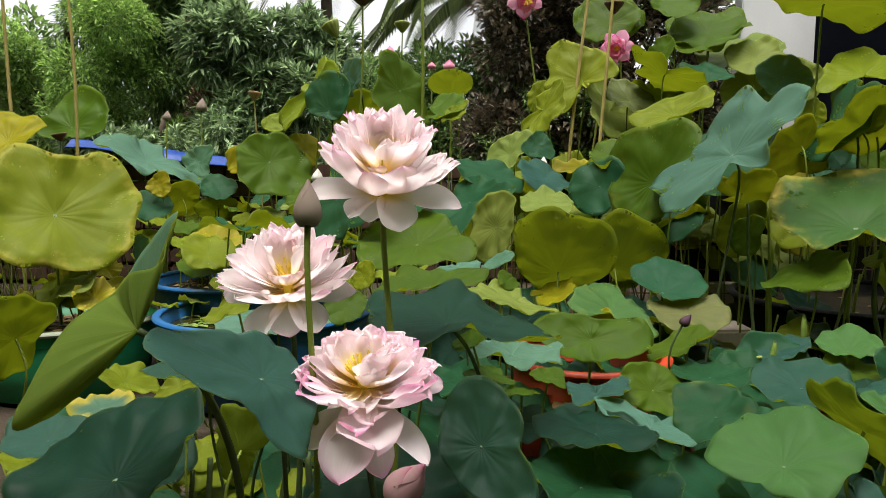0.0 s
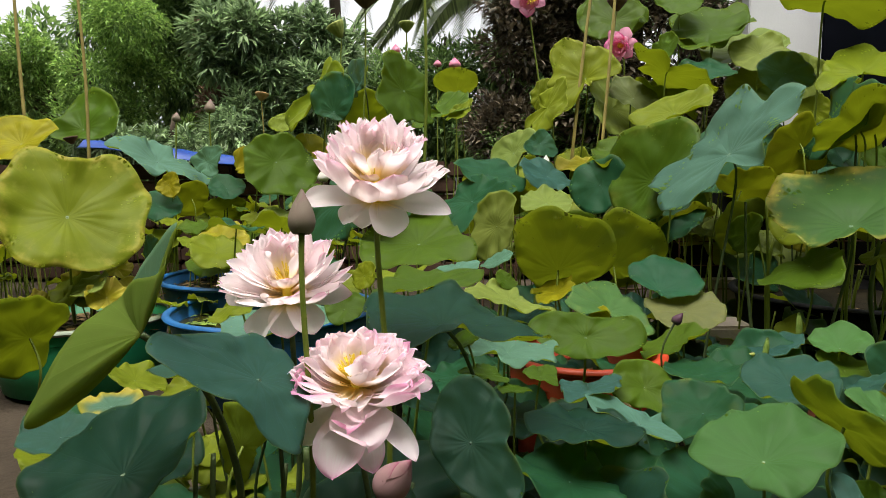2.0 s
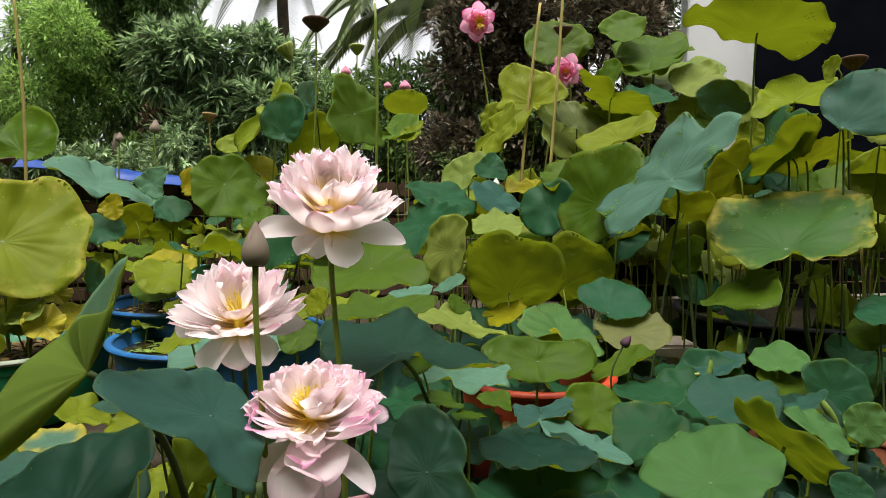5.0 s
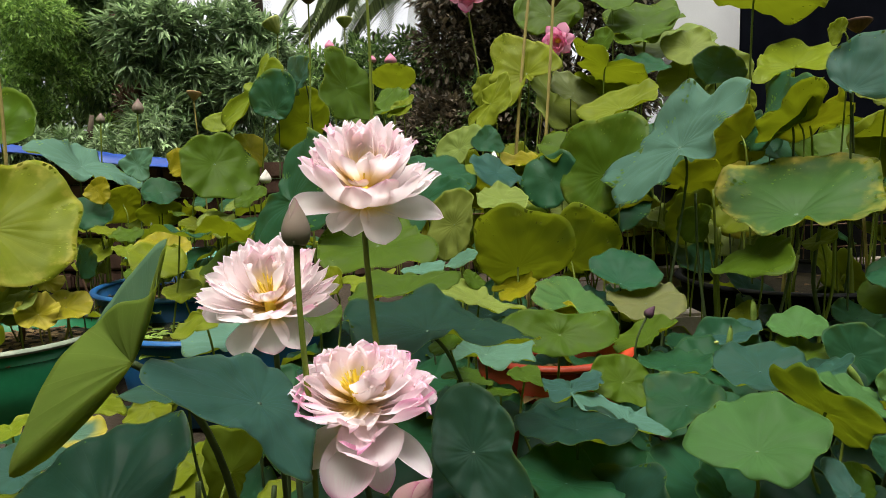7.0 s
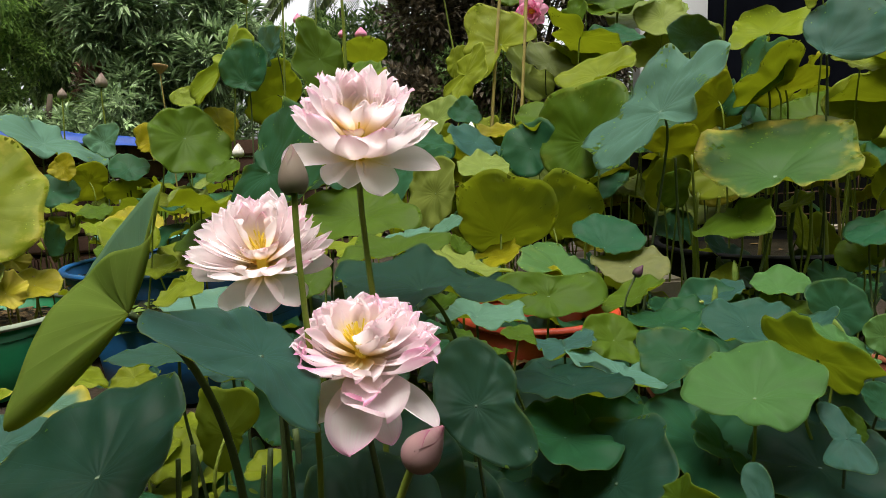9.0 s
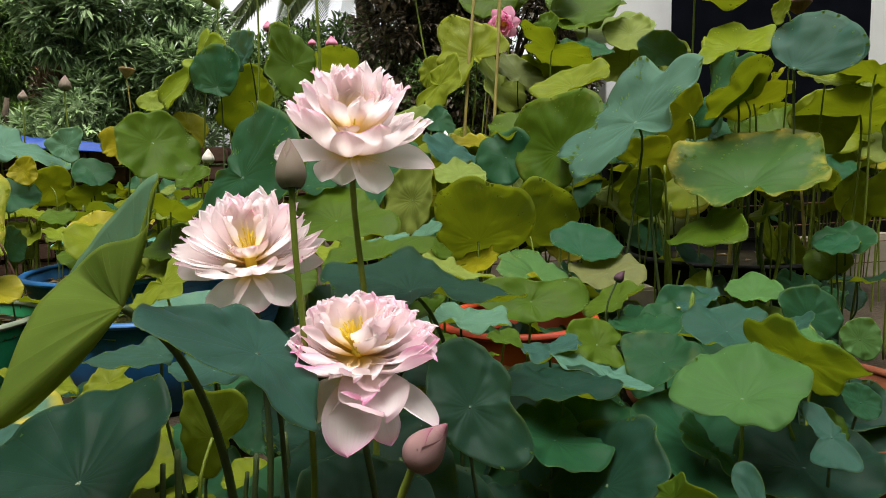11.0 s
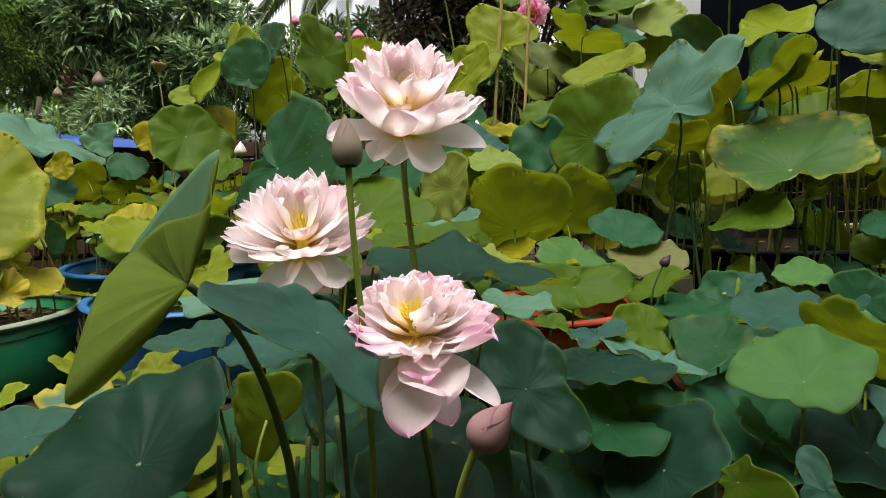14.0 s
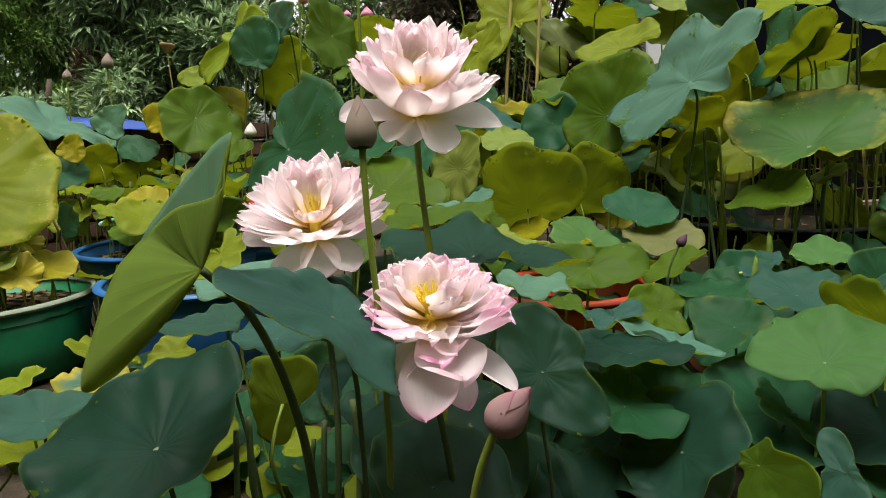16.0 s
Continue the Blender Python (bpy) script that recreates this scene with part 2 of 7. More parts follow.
def tube(name, points, radii, mat, parent, sides=8, label=""):
    """A round stem through points (in the parent's space), smoothed, closed at its ends."""
    pts = [Vector(p) for p in points]
    fine, rad = [], []
    for i in range(len(pts) - 1):
        p0, p1, p2, p3 = pts[max(i - 1, 0)], pts[i], pts[i + 1], pts[min(i + 2, len(pts) - 1)]
        for k in range(4):
            t = k / 4
            fine.append(0.5 * (2 * p1 + (p2 - p0) * t + (2 * p0 - 5 * p1 + 4 * p2 - p3) * t * t + (3 * p1 - p0 - 3 * p2 + p3) * t ** 3))
            rad.append(radii[i] + (radii[i + 1] - radii[i]) * t)
    fine.append(pts[-1])
    rad.append(radii[-1])
    verts, faces = [], []
    for i, p in enumerate(fine):
        d = (fine[min(i + 1, len(fine) - 1)] - fine[max(i - 1, 0)]).normalized()
        a = d.orthogonal().normalized() if i == 0 else (a - d * a.dot(d)).normalized()
        c = d.cross(a)
        for k in range(sides):
            w = 2 * math.pi * k / sides
            verts.append(p + (a * math.cos(w) + c * math.sin(w)) * rad[i])
    for i in range(len(fine) - 1):
        for k in range(sides):
            j = (k + 1) % sides
            faces.append((i * sides + k, i * sides + j, (i + 1) * sides + j, (i + 1) * sides + k))
    faces.append(tuple(range(sides - 1, -1, -1)))
    faces.append(tuple(range((len(fine) - 1) * sides, len(fine) * sides)))
    me = bpy.data.meshes.new(name)
    me.from_pydata(verts, [], faces)
    return mesh_part(name, me, mat, parent, label)


COLOURS = {  # top colour of a blade, how far it has yellowed, and its words
    "blue": ((0.0240, 0.0720, 0.0560), 0.0, "blue-green lotus leaf with a waxy bloom"),
    # deep: a dark blue-green pushed darker, so undergrowth shade is in the colour
    "deep": ((0.0085, 0.0330, 0.0235), 0.0, "dark blue-green lotus leaf, darkened further for shade"),
    "pale": ((0.0700, 0.1530, 0.1050), 0.0, "pale grey-green lotus leaf with a waxy bloom"),
    "teal": ((0.0140, 0.0630, 0.0290), 0.0, "teal-green lotus leaf with fine veins"),
    "green": ((0.0480, 0.0900, 0.0070), 0.05, "fresh green lotus leaf on a tall stem"),
    "bright": ((0.0500, 0.1160, 0.0330), 0.0, "smooth light green round lotus leaf"),
    "lime": ((0.1280, 0.1600, 0.0090), 0.2, "yellow-green lotus leaf with thin rim"),
    "yel": ((0.2150, 0.1900, 0.0070), 0.6, "yellowing lotus leaf with a browned rim"),
    "olive": ((0.1350, 0.1720, 0.0360), 0.1, "olive-green lotus leaf seen from its ribbed underside"),
    "rimmed": ((0.0420, 0.0920, 0.0260), 0.54, "large green lotus leaf with a bleached yellow rim"),
    "tan": ((0.1050, 0.1180, 0.0500), 0.25, "tan ageing lotus leaf with a pinkish bloom"),
}


def blade_mesh(R, sq, cup, fold, wave, bend, lobes, dip, seed, rim=(), lime=False, fine=1.0, swell=0.17, vein_at=None, points=()):
    """A lotus blade as a thin closed sheet, top and underside apart. sq: width over length, cup: rim lifts, fold: halves lift about the long axis,
    wave: ruffle of the rim, rim: its outline as cosine and sine shares of one, two, three... waves round it, bend: the ends lift along the long axis, dip: depth of the funnel over the stem, points: parts of the rim drawn out (bearing, length, width, droop)."""
    rng = random.Random(seed)
    ph = [rng.uniform(0, 6.28) for _ in range(6)]
    RINGS, SEG = round(11 * fine), round(84 * fine)
    top = []
    uvs = []
    for i in range(RINGS + 1):
        r = (i / RINGS) ** 0.85
        for k in range(SEG if i else 1):
            a = 2 * math.pi * k / SEG
            edge = 1 + 0.022 * math.sin(3 * a + ph[0]) + 0.016 * math.sin(5 * a + ph[1]) + 0.005 * math.sin(11 * a + ph[2]) + 0.003 * math.sin(19 * a + ph[5])
            edge -= 0.05 * math.exp(-((math.sin(a / 2 + ph[3] / 2)) / 0.06) ** 2)
            if rim:
                edge = 1 + 0.4 * (edge - 1)
                for j in range(0, len(rim), 2):
                    w = (j // 2 + 1) * a
                    edge += rim[j] * math.cos(w) + rim[j + 1] * math.sin(w)
                edge = max(edge, 0.15)
            for bearing, length, width, _ in points:
                edge += length * math.exp(-((math.remainder(a - radians(bearing), 2 * math.pi)) / radians(width)) ** 2)
            rr = r * edge if rim or points else r * (1 + (edge - 1) * r * r)
            u, v = rr * math.cos(a), rr * math.sin(a)
            z = cup * r * r + fold * sq * (math.sqrt(v * v + 0.004) - 0.063) + bend * u * abs(u) ** 0.6 * (1 if u > 0 else -1)
            z += wave * r ** 2.2 * (math.sin(lobes * a + ph[3]) + 0.45 * math.sin((2 * lobes + 1) * a + ph[4]) + 0.2 * math.sin((4 * lobes + 1) * a + ph[1]))
            z -= dip * math.exp(-(r / 0.22) ** 2)
            for bearing, _, width, droop in points:
                z -= droop * r * r * math.exp(-((math.remainder(a - radians(bearing), 2 * math.pi)) / radians(1.3 * width)) ** 2)
            z += 0.010 * math.cos(21 * a) * r * (1.15 - r)
            q = Vector((1.6 * u + ph[0], 1.6 * v + ph[1], ph[2]))
            z += swell * r * (noise.noise(q) + 0.45 * noise.noise(q * 2.3))
            z += 0.24 * swell * r ** 5 * math.sin(9 * a + 2.5 * noise.noise((ph[4], 2 * math.cos(a), 2 * math.sin(a))) + ph[5])
            squeeze = 1 / math.sqrt(1 + (fold * 0.9) ** 2)
            top.append((u * R, v * R * sq * squeeze, z * R))
            uvs.append((r * math.cos(a), r * math.sin(a)) if not vein_at else (0.5 * (u - vein_at[0]), 0.5 * (v - vein_at[1])))
    n = len(top)
    faces, mats = [], []

    def ring(i, k):
        return 0 if i == 0 else 1 + (i - 1) * SEG + k % SEG

    for i in range(RINGS):
        for k in range(SEG):
            faces.append((ring(i, k), ring(i + 1, k), ring(i + 1, k + 1), ring(i, k + 1)) if i else (0, ring(1, k), ring(1, k + 1)))
            mats.append(0)
    me = bpy.data.meshes.new("blade")
    me.from_pydata(top, [], faces)
    verts = top + [tuple(v.co - v.normal * 0.0013 * (1 if i < n - SEG else 0.4)) for i, v in enumerate(me.vertices)]
    me.clear_geometry()
    faces += [tuple(n + j for j in reversed(f)) for f in faces]
    mats += [1] * len(mats)
    for k in range(SEG):
        a, b = ring(RINGS, k), ring(RINGS, k + 1)
        faces.append((a, n + a, n + b, b))
        mats.append(1)
    me.from_pydata(verts, [], faces)
    me.materials.append(M_TOP)
    me.materials.append(M_UNDER_LIME if lime else M_UNDER)
    me.polygons.foreach_set("material_index", mats)
    layer = me.uv_layers.new(name="disc")
    both = uvs + uvs
    for lp, loop in zip(layer.data, me.loops):
        lp.uv = both[loop.vertex_index]
    return me


LEAF_COUNT = [0]
LIME_UNDER = ("blue", "deep", "pale", "teal", "bright")


def leaf(tint, place, R, normal, aim, sq=1.0, cup=0.08, fold=0.0, wave=0.05, bend=0.0, lobes=3, dip=0.05, foot=None, stem="", age=None, seed=None, hub=(0, 0), rim=(), via=(), points=()):
    """A lotus leaf: its blade at place, facing along normal, its long axis along aim, on a stem that goes down to foot (x, y)."""
    LEAF_COUNT[0] += 1
    seed = LEAF_COUNT[0] if seed is None else seed
    rng = random.Random(seed * 7 + 1)
    colour, old, words = COLOURS[tint]
    old = old if age is None else age
    n = Vector(normal).normalized()
    u = Vector(aim)
    u = (u - n * u.dot(n)).normalized()
    v = n.cross(u)
    place = Vector(place)
    attach = place + (u * hub[0] + v * hub[1]) * R - n * dip * R
    lean = 0.12 * max(attach.z, 0.2)
    foot = Vector((attach.x + rng.uniform(-lean, lean), attach.y + rng.uniform(-0.3, 1.0) * lean, 0.0)) if foot is None else Vector((foot[0], foot[1], 0.0))
    ob = thing("lotus_leaf", foot, words, "leaf", "lotus leaves")
    bl = mesh_part("blade", blade_mesh(R, sq, cup, fold, wave, bend, lobes, dip, seed, rim, tint in LIME_UNDER, vein_at=hub if hub[0] or hub[1] else None, points=points), None, ob)
    bl.matrix_local = Matrix.Translation(place - foot) @ Matrix((u, v, n)).transposed().to_4x4()
    f = rng.uniform(0.86, 1.14)
    bl.color = (colour[0] * f * rng.uniform(0.93, 1.07), colour[1] * f, colour[2] * f * rng.uniform(0.9, 1.1), 1.0 - old)
    top = attach - foot
    d1 = n * -1 if n.z > 0 else Vector((0, 0, -1))
    knee = top + (d1 * 0.35 + Vector((0, 0, -1)) * 0.65) * min(0.12, top.z * 0.3)
    w = 0.0026 + 0.009 * min(R, 0.3)
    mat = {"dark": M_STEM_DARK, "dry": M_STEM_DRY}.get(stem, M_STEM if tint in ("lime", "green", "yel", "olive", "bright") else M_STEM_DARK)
    side = Vector((rng.uniform(-0.02, 0.02), rng.uniform(-0.02, 0.02), 0))
    if via:
        tube("stem", [(0, 0, 0)] + [Vector(p) - foot for p in via] + [top], [w * 1.25] + [w * 1.1] * len(via) + [w * 0.95], mat, ob)
    else:
        tube("stem", [(0, 0, 0), top * 0.45 + side, knee, top], [w * 1.25, w * 1.1, w, w * 0.9], mat, ob)
    return ob


def folded_leaf():
    """A large leaf folded upright about its stem: one half turns its lime underside out, the other rises behind it with its blue-green top showing."""
    foot, hub = Vector((-0.31, 1.02, 0.0)), Vector((-0.410, 0.888, 0.717))
    loop = [Vector(p) for p in ((-0.517, 0.780, 0.621), (-0.512, 0.822, 0.672), (-0.505, 0.890, 0.722), (-0.503, 1.010, 0.745), (-0.445, 0.950, 0.785), (-0.385, 0.902, 0.803), (-0.377, 0.922, 0.845), (-0.369, 0.937, 0.874), (-0.425, 0.985, 0.835), (-0.515, 1.055, 0.745), (-0.545, 0.990, 0.665), (-0.520, 0.880, 0.620), (-0.500, 0.842, 0.618))]
    ob = thing("lotus_leaf", foot, "lotus leaf folded upright, lime underside and blue-green top", "leaf", "lotus leaves")
    N, SEG, STEP = 14, len(loop) * 6, 6
    rim = []
    for i in range(len(loop)):
        p0, p1, p2, p3 = (loop[(i + k) % len(loop)] for k in (-1, 0, 1, 2))
        for k in range(STEP):
            t = k / STEP
            rim.append(0.5 * (2 * p1 + (p2 - p0) * t + (2 * p0 - 5 * p1 + 4 * p2 - p3) * t * t + (3 * p1 - p0 - 3 * p2 + p3) * t ** 3))
    top, uvs = [hub - foot], [(0.0, 0.0)]
    for i in range(1, N + 1):
        r = i / N
        for k, p in enumerate(rim):
            a = 2 * math.pi * k / SEG
            way = p - hub
            out = way.cross(rim[(k + 1) % SEG] - rim[k - 1]).normalized()
            q = hub + way * r + out * (-0.004 * math.sin(math.pi * r) + 0.004 * r * math.cos(21 * a) * (1.15 - r) + 0.003 * r * r * noise.noise(p * 22))
            top.append(q - foot)
            uvs.append((r * math.cos(a), r * math.sin(a)))
    n = len(top)

    def ring(i, k):
        return 0 if i == 0 else 1 + (i - 1) * SEG + k % SEG

    faces = [(ring(i, k), ring(i + 1, k), ring(i + 1, k + 1), ring(i, k + 1)) if i else (0, ring(1, k), ring(1, k + 1)) for i in range(N) for k in range(SEG)]
    me = bpy.data.meshes.new("blade")
    me.from_pydata(top, [], faces)
    under = [v.co - v.normal * 0.0012 for v in me.vertices]
    me.clear_geometry()
    low = [tuple(n + j for j in reversed(f)) for f in faces]
    edge = [(ring(N, k), n + ring(N, k), n + ring(N, k + 1), ring(N, k + 1)) for k in range(SEG)]
    me.from_pydata(top + under, [], faces + low + edge)
    me.materials.append(M_TOP)
    me.materials.append(M_UNDER_FOLD)
    me.polygons.foreach_set("material_index", [0] * len(faces) + [1] * (len(low) + len(edge)))
    layer = me.uv_layers.new(name="disc")
    both = uvs + uvs
    for lp, vertex in zip(layer.data, me.loops):
        lp.uv = both[vertex.vertex_index]
    bl = mesh_part("blade", me, None, ob)
    bl.color = (*COLOURS["pale"][0], 1.0)
    tube("stem", [(0, 0, 0)] + [Vector(p) - foot for p in ((-0.314, 1.017, 0.337), (-0.335, 1.020, 0.50), (-0.372, 0.975, 0.635))] + [hub - foot], [0.0075, 0.0068, 0.0062, 0.0058, 0.005], M_STEM_DARK, ob)
    return ob


def leaf_mass(tint, spots, words):
    """Many leaves of one tint, too thick to count, with their stems, as one object. A spot: place, radius, normal, aim, wave, seed."""
    colour, old, _ = COLOURS[tint]
    bm = bmesh.new()
    layer = bm.loops.layers.uv.new("disc")
    for place, R, normal, aim, wave, seed in spots:
        n = Vector(normal).normalized()
        u = Vector(aim)
        u = (u - n * u.dot(n)).normalized()
        me = blade_mesh(R, 1.0, 0.08, 0.0, wave, 0.0, 3, 0.05, seed, (), False, 0.6)
        me.transform(Matrix.Translation(place) @ Matrix((u, n.cross(u), n)).transposed().to_4x4())
        bm.from_mesh(me)
        bpy.data.meshes.remove(me)
        p = Vector(place) - n * 0.05 * R
        rng = random.Random(seed)
        foot = Vector((p.x + rng.uniform(-0.14, 0.14), p.y + rng.uniform(-0.04, 0.1), 0.0))
        knee = p.lerp(foot, 0.25) - n * 0.02
        rows = []
        for q, w in ((foot, 0.005), (foot.lerp(knee, 0.5) + Vector((rng.uniform(-0.035, 0.035), 0, 0)), 0.0045), (knee, 0.004), (p, 0.0035)):
            rows.append([bm.verts.new(q + Vector((w * math.cos(a), w * math.sin(a), 0))) for a in (0, 1.26, 2.51, 3.77, 5.03)])
        for lo, hi in zip(rows, rows[1:]):
            for k in range(5):
                f = bm.faces.new((lo[k], lo[(k + 1) % 5], hi[(k + 1) % 5], hi[k]))
                f.material_index, f.smooth = 2, True
    me = bpy.data.meshes.new("lotus_undergrowth")
    bm.to_mesh(me)
    bm.free()
    for mat in (M_TOP, M_UNDER, M_STEM):
        me.materials.append(mat)
    ob = mesh_part("lotus_undergrowth", me, None, None)
    ob.color = (*colour, 1.0 - old)
    return tagged(ob, words, "leaves", "", "stuff")


# ---- flowers, buds and pods ----
PETALS = {}


def petal_mesh(L, W, e0, e1, cup, frill, mat, variant=0):
    """A petal as a thin skin: it leaves the heart at elevation e0 and ends at e1 (degrees), is cupped across; frill: how notched and curled its tip is."""
    key = (L, W, e0, e1, cup, frill, mat.name, variant)
    if key in PETALS:
        return PETALS[key]
    rng = random.Random(hash((round(L * 1e4), round(W * 1e4), e0, e1, variant)))
    NL, NW = 14, 10
    pos, hgt = 0.0, 0.0
    verts, uvs = [], []
    twist = rng.uniform(-0.18, 0.18)
    curl = rng.uniform(-6, 34) * (0.4 + frill)
    ph, q1, q2 = rng.uniform(0, 6.28), rng.uniform(0, 9), rng.uniform(0, 9)
    last = 0.0
    for i in range(NL + 1):
        t = math.sin(math.pi / 2 * i / NL)
        e = radians(e0 + (e1 - e0) * t ** 1.2 + curl * max(0.0, t - 0.72) / 0.28)
        pos += L * (t - last) * math.cos(e)
        hgt += L * (t - last) * math.sin(e)
        last = t
        body = 0.22 + 0.78 * math.sin(math.pi / 2 * t / 0.62) ** 0.9 if t < 0.62 else max(0.0, 1 - ((t - 0.62) / 0.38) ** 2.3) ** 0.62
        w = W * max(body, 0.02)
        for j in range(NW + 1):
            s = 2 * j / NW - 1
            edge = t ** 5 * (1 - 0.5 * s * s)
            ragged = L * edge * (0.03 * noise.noise((2.2 * s + q1, q2, 1.0)) + frill * 0.11 * noise.noise((4.5 * s + q1, q2, 4.0)))
            off = cup * w * (s * s) + 0.06 * W * math.sin(5 * t + ph) * s + 0.03 * W * t * math.sin(7 * s + 5 * t + ph)
            off += (0.10 + 0.3 * frill) * W * t * t * abs(s) ** 3 * math.sin(11 * t + ph + 2 * s)
            x = w * s * (1 - 0.18 * cup * s * s) + twist * t * t * W
            verts.append((x, pos - off * math.sin(e) + ragged * math.cos(e), hgt + off * math.cos(e) + ragged * math.sin(e)))
            uvs.append((s, t))
    faces = []
    for i in range(NL):
        for j in range(NW):
            a, b = i * (NW + 1) + j, (i + 1) * (NW + 1) + j
            faces.append((a, a + 1, b + 1, b))
    me = bpy.data.meshes.new("petal")
    me.from_pydata(verts, [], faces)
    layer = me.uv_layers.new(name="disc")
    for lp, loop in zip(layer.data, me.loops):
        lp.uv = uvs[loop.vertex_index]
    PETALS[key] = me
    me.materials.append(mat)
    return me


def lathe(name, profile, mat, parent, seg=48, label="", wobble=0.0, smooth=True):
    """A turned shape about z from (radius, height) steps; open where the profile ends."""
    verts, faces = [], []
    for r, z in profile:
        for k in range(seg):
            a = 2 * math.pi * k / seg
            w = 1 + wobble * math.sin(2 * a + 0.6) + wobble * 0.6 * math.sin(3 * a)
            verts.append((r * w * math.cos(a), r * w * math.sin(a), z))
    for i in range(len(profile) - 1):
        for k in range(seg):
            j = (k + 1) % seg
            faces.append((i * seg + k, i * seg + j, (i + 1) * seg + j, (i + 1) * seg + k))
    me = bpy.data.meshes.new(name)
    me.from_pydata(verts, [], faces)
    return mesh_part(name, me, mat, parent, label, smooth)


def to_axis(up, spin=0.0):
    q = Vector((0, 0, 1)).rotation_difference(Vector(up).normalized())
    return q.to_matrix().to_4x4() @ Matrix.Rotation(radians(spin), 4, "Z")


def palm(foot, height, words, seed, fronds=14, reach=1.9, cut=0.0):
    """A palm: a ringed trunk, and drooping fronds of many narrow leaflets."""
    rng = random.Random(seed)
    ob = thing("palm_tree", foot, words, "palm")
    tube("trunk", [(0, 0, 0), (0.05, 0, height * 0.5), (0, 0, height)], [0.14, 0.11, 0.1], M_BARK, ob, 10)
    for k in range(fronds):
        a = 2 * math.pi * k / fronds + rng.uniform(-0.2, 0.2)
        rise = rng.uniform(0.1, 1.0)
        out = Vector((math.cos(a), math.sin(a), 0))
        verts, faces = [], []
        L = reach * rng.uniform(0.85, 1.1)
        side = Vector((-out.y, out.x, 0))
        for j in range(84):
            t = j / 83
            p = Vector((0, 0, height)) + out * L * t + Vector((0, 0, rise * L * (t - 0.9 * t * t) - 0.55 * L * t ** 2.4))
            for s in (-1, 1):
                d = (side * s * 0.8 + out * 0.55 + Vector((0, 0, -0.55 - 0.3 * t))).normalized() * (0.42 * math.sin(math.pi * (0.12 + 0.86 * t)) + 0.04)
                w = out * 0.019
                i = len(verts)
                verts += [p - w, p + w, p + d * 0.55 + w * 0.9, p + d * 0.55 - w * 0.9, p + d]
                faces += [(i, i + 1, i + 2, i + 3), (i + 3, i + 2, i + 4)]
        me = bpy.data.meshes.new("frond")
        me.from_pydata(verts, [], faces)
        mesh_part("frond", me, F_PALM, ob, "", False)
    return ob


def flower(place, up, rings, foot, words, mat, scale=1.0, seed=1, stamens=0, inner=None, group="lotus flowers", stem_mat=None, bow=0.02):
    """A lotus flower on its stem: petals round a heart whose base is at place, opening along up. A ring of petals: first and last bearing in degrees (0 is away from the path,
    90 to its left), count, height on the heart, length, half width, elevation at foot and tip, cup, jitter, frill of the tip and, for some, a roll about the petal's own length. inner: the petals nearest the heart."""
    rng = random.Random(seed)
    foot = Vector((foot[0], foot[1], 0.0))
    ob = thing("lotus_flower", foot, words, "flower", group)
    base = Matrix.Translation(Vector(place) - foot) @ to_axis(up) @ Matrix.Scale(scale, 4)
    for a0, a1, count, z, L, W, e0, e1, cup, jit, frill, *roll in rings:
        for k in range(count):
            p = mesh_part("petal", petal_mesh(L, W, e0, e1, cup, frill, inner if inner and z > 0.03 else mat, k % 4), None, ob)
            az = (a0 + a1) / 2 if count == 1 else a0 + (a1 - a0) * k / (count - 1)
            az += rng.uniform(-jit, jit)
            s = 1 + rng.uniform(-0.012, 0.011) * min(jit, 10)
            p.matrix_local = base @ Matrix.Rotation(radians(az), 4, "Z") @ Matrix.Translation((0, 0.010, z)) @ Matrix.Rotation(radians(rng.uniform(-jit, jit) * 0.7), 4, "X") @ Matrix.Rotation(radians(rng.uniform(-jit, jit) + sum(roll)), 4, "Y") @ Matrix.Diagonal((s * rng.uniform(0.9, 1.1), s, s, 1))
    if stamens:
        verts, faces = [], []
        for k in range(stamens):
            a, r = rng.uniform(0, 6.28), 0.004 + 0.009 * rng.random()
            b = Vector((0.7 * r * math.cos(a), 1.7 * r * math.sin(a), 0.048))
            t = b + Vector((math.cos(a) * 0.012, math.sin(a) * 0.012, 0.018 + 0.018 * rng.random())) + Vector((rng.uniform(-1, 1), rng.uniform(-1, 1), 0)) * 0.007
            d = Vector((-math.sin(a), math.cos(a), 0)) * 0.0010
            o = Vector((math.cos(a), math.sin(a), 0)) * 0.0010
            i = len(verts)
            verts += [b - d, b + d, b + o, t - d * 1.5, t + d * 1.5, t + o * 1.6]
            faces += [(i, i + 1, i + 4, i + 3), (i + 1, i + 2, i + 5, i + 4), (i + 2, i, i + 3, i + 5), (i + 3, i + 4, i + 5)]
        me = bpy.data.meshes.new("stamen_tuft")
        me.from_pydata(verts, [], faces)
        st = mesh_part("stamen_tuft", me, M_STAMEN, ob, "tuft of golden yellow stamens", False)
        st.matrix_local = base
    rc = lathe("seed_pod", ((0.0, -0.004), (0.008, -0.002), (0.011, 0.010), (0.011, 0.036), (0.009, 0.042), (0.0, 0.043)), M_STAMEN, ob, 20, "small yellow pod in the heart")
    rc.matrix_local = base
    top = Vector(place) - foot - Vector(up).normalized() * 0.004
    knee = top - (Vector(up).normalized() * 0.4 + Vector((0, 0, 0.6))) * 0.09
    side = Vector((bow, 0, 0))
    tube("stem", [(0, 0, 0), top * 0.5 + side, knee, top], [0.0062, 0.006, 0.0054, 0.006], stem_mat or M_STEM, ob, 10)
    return ob


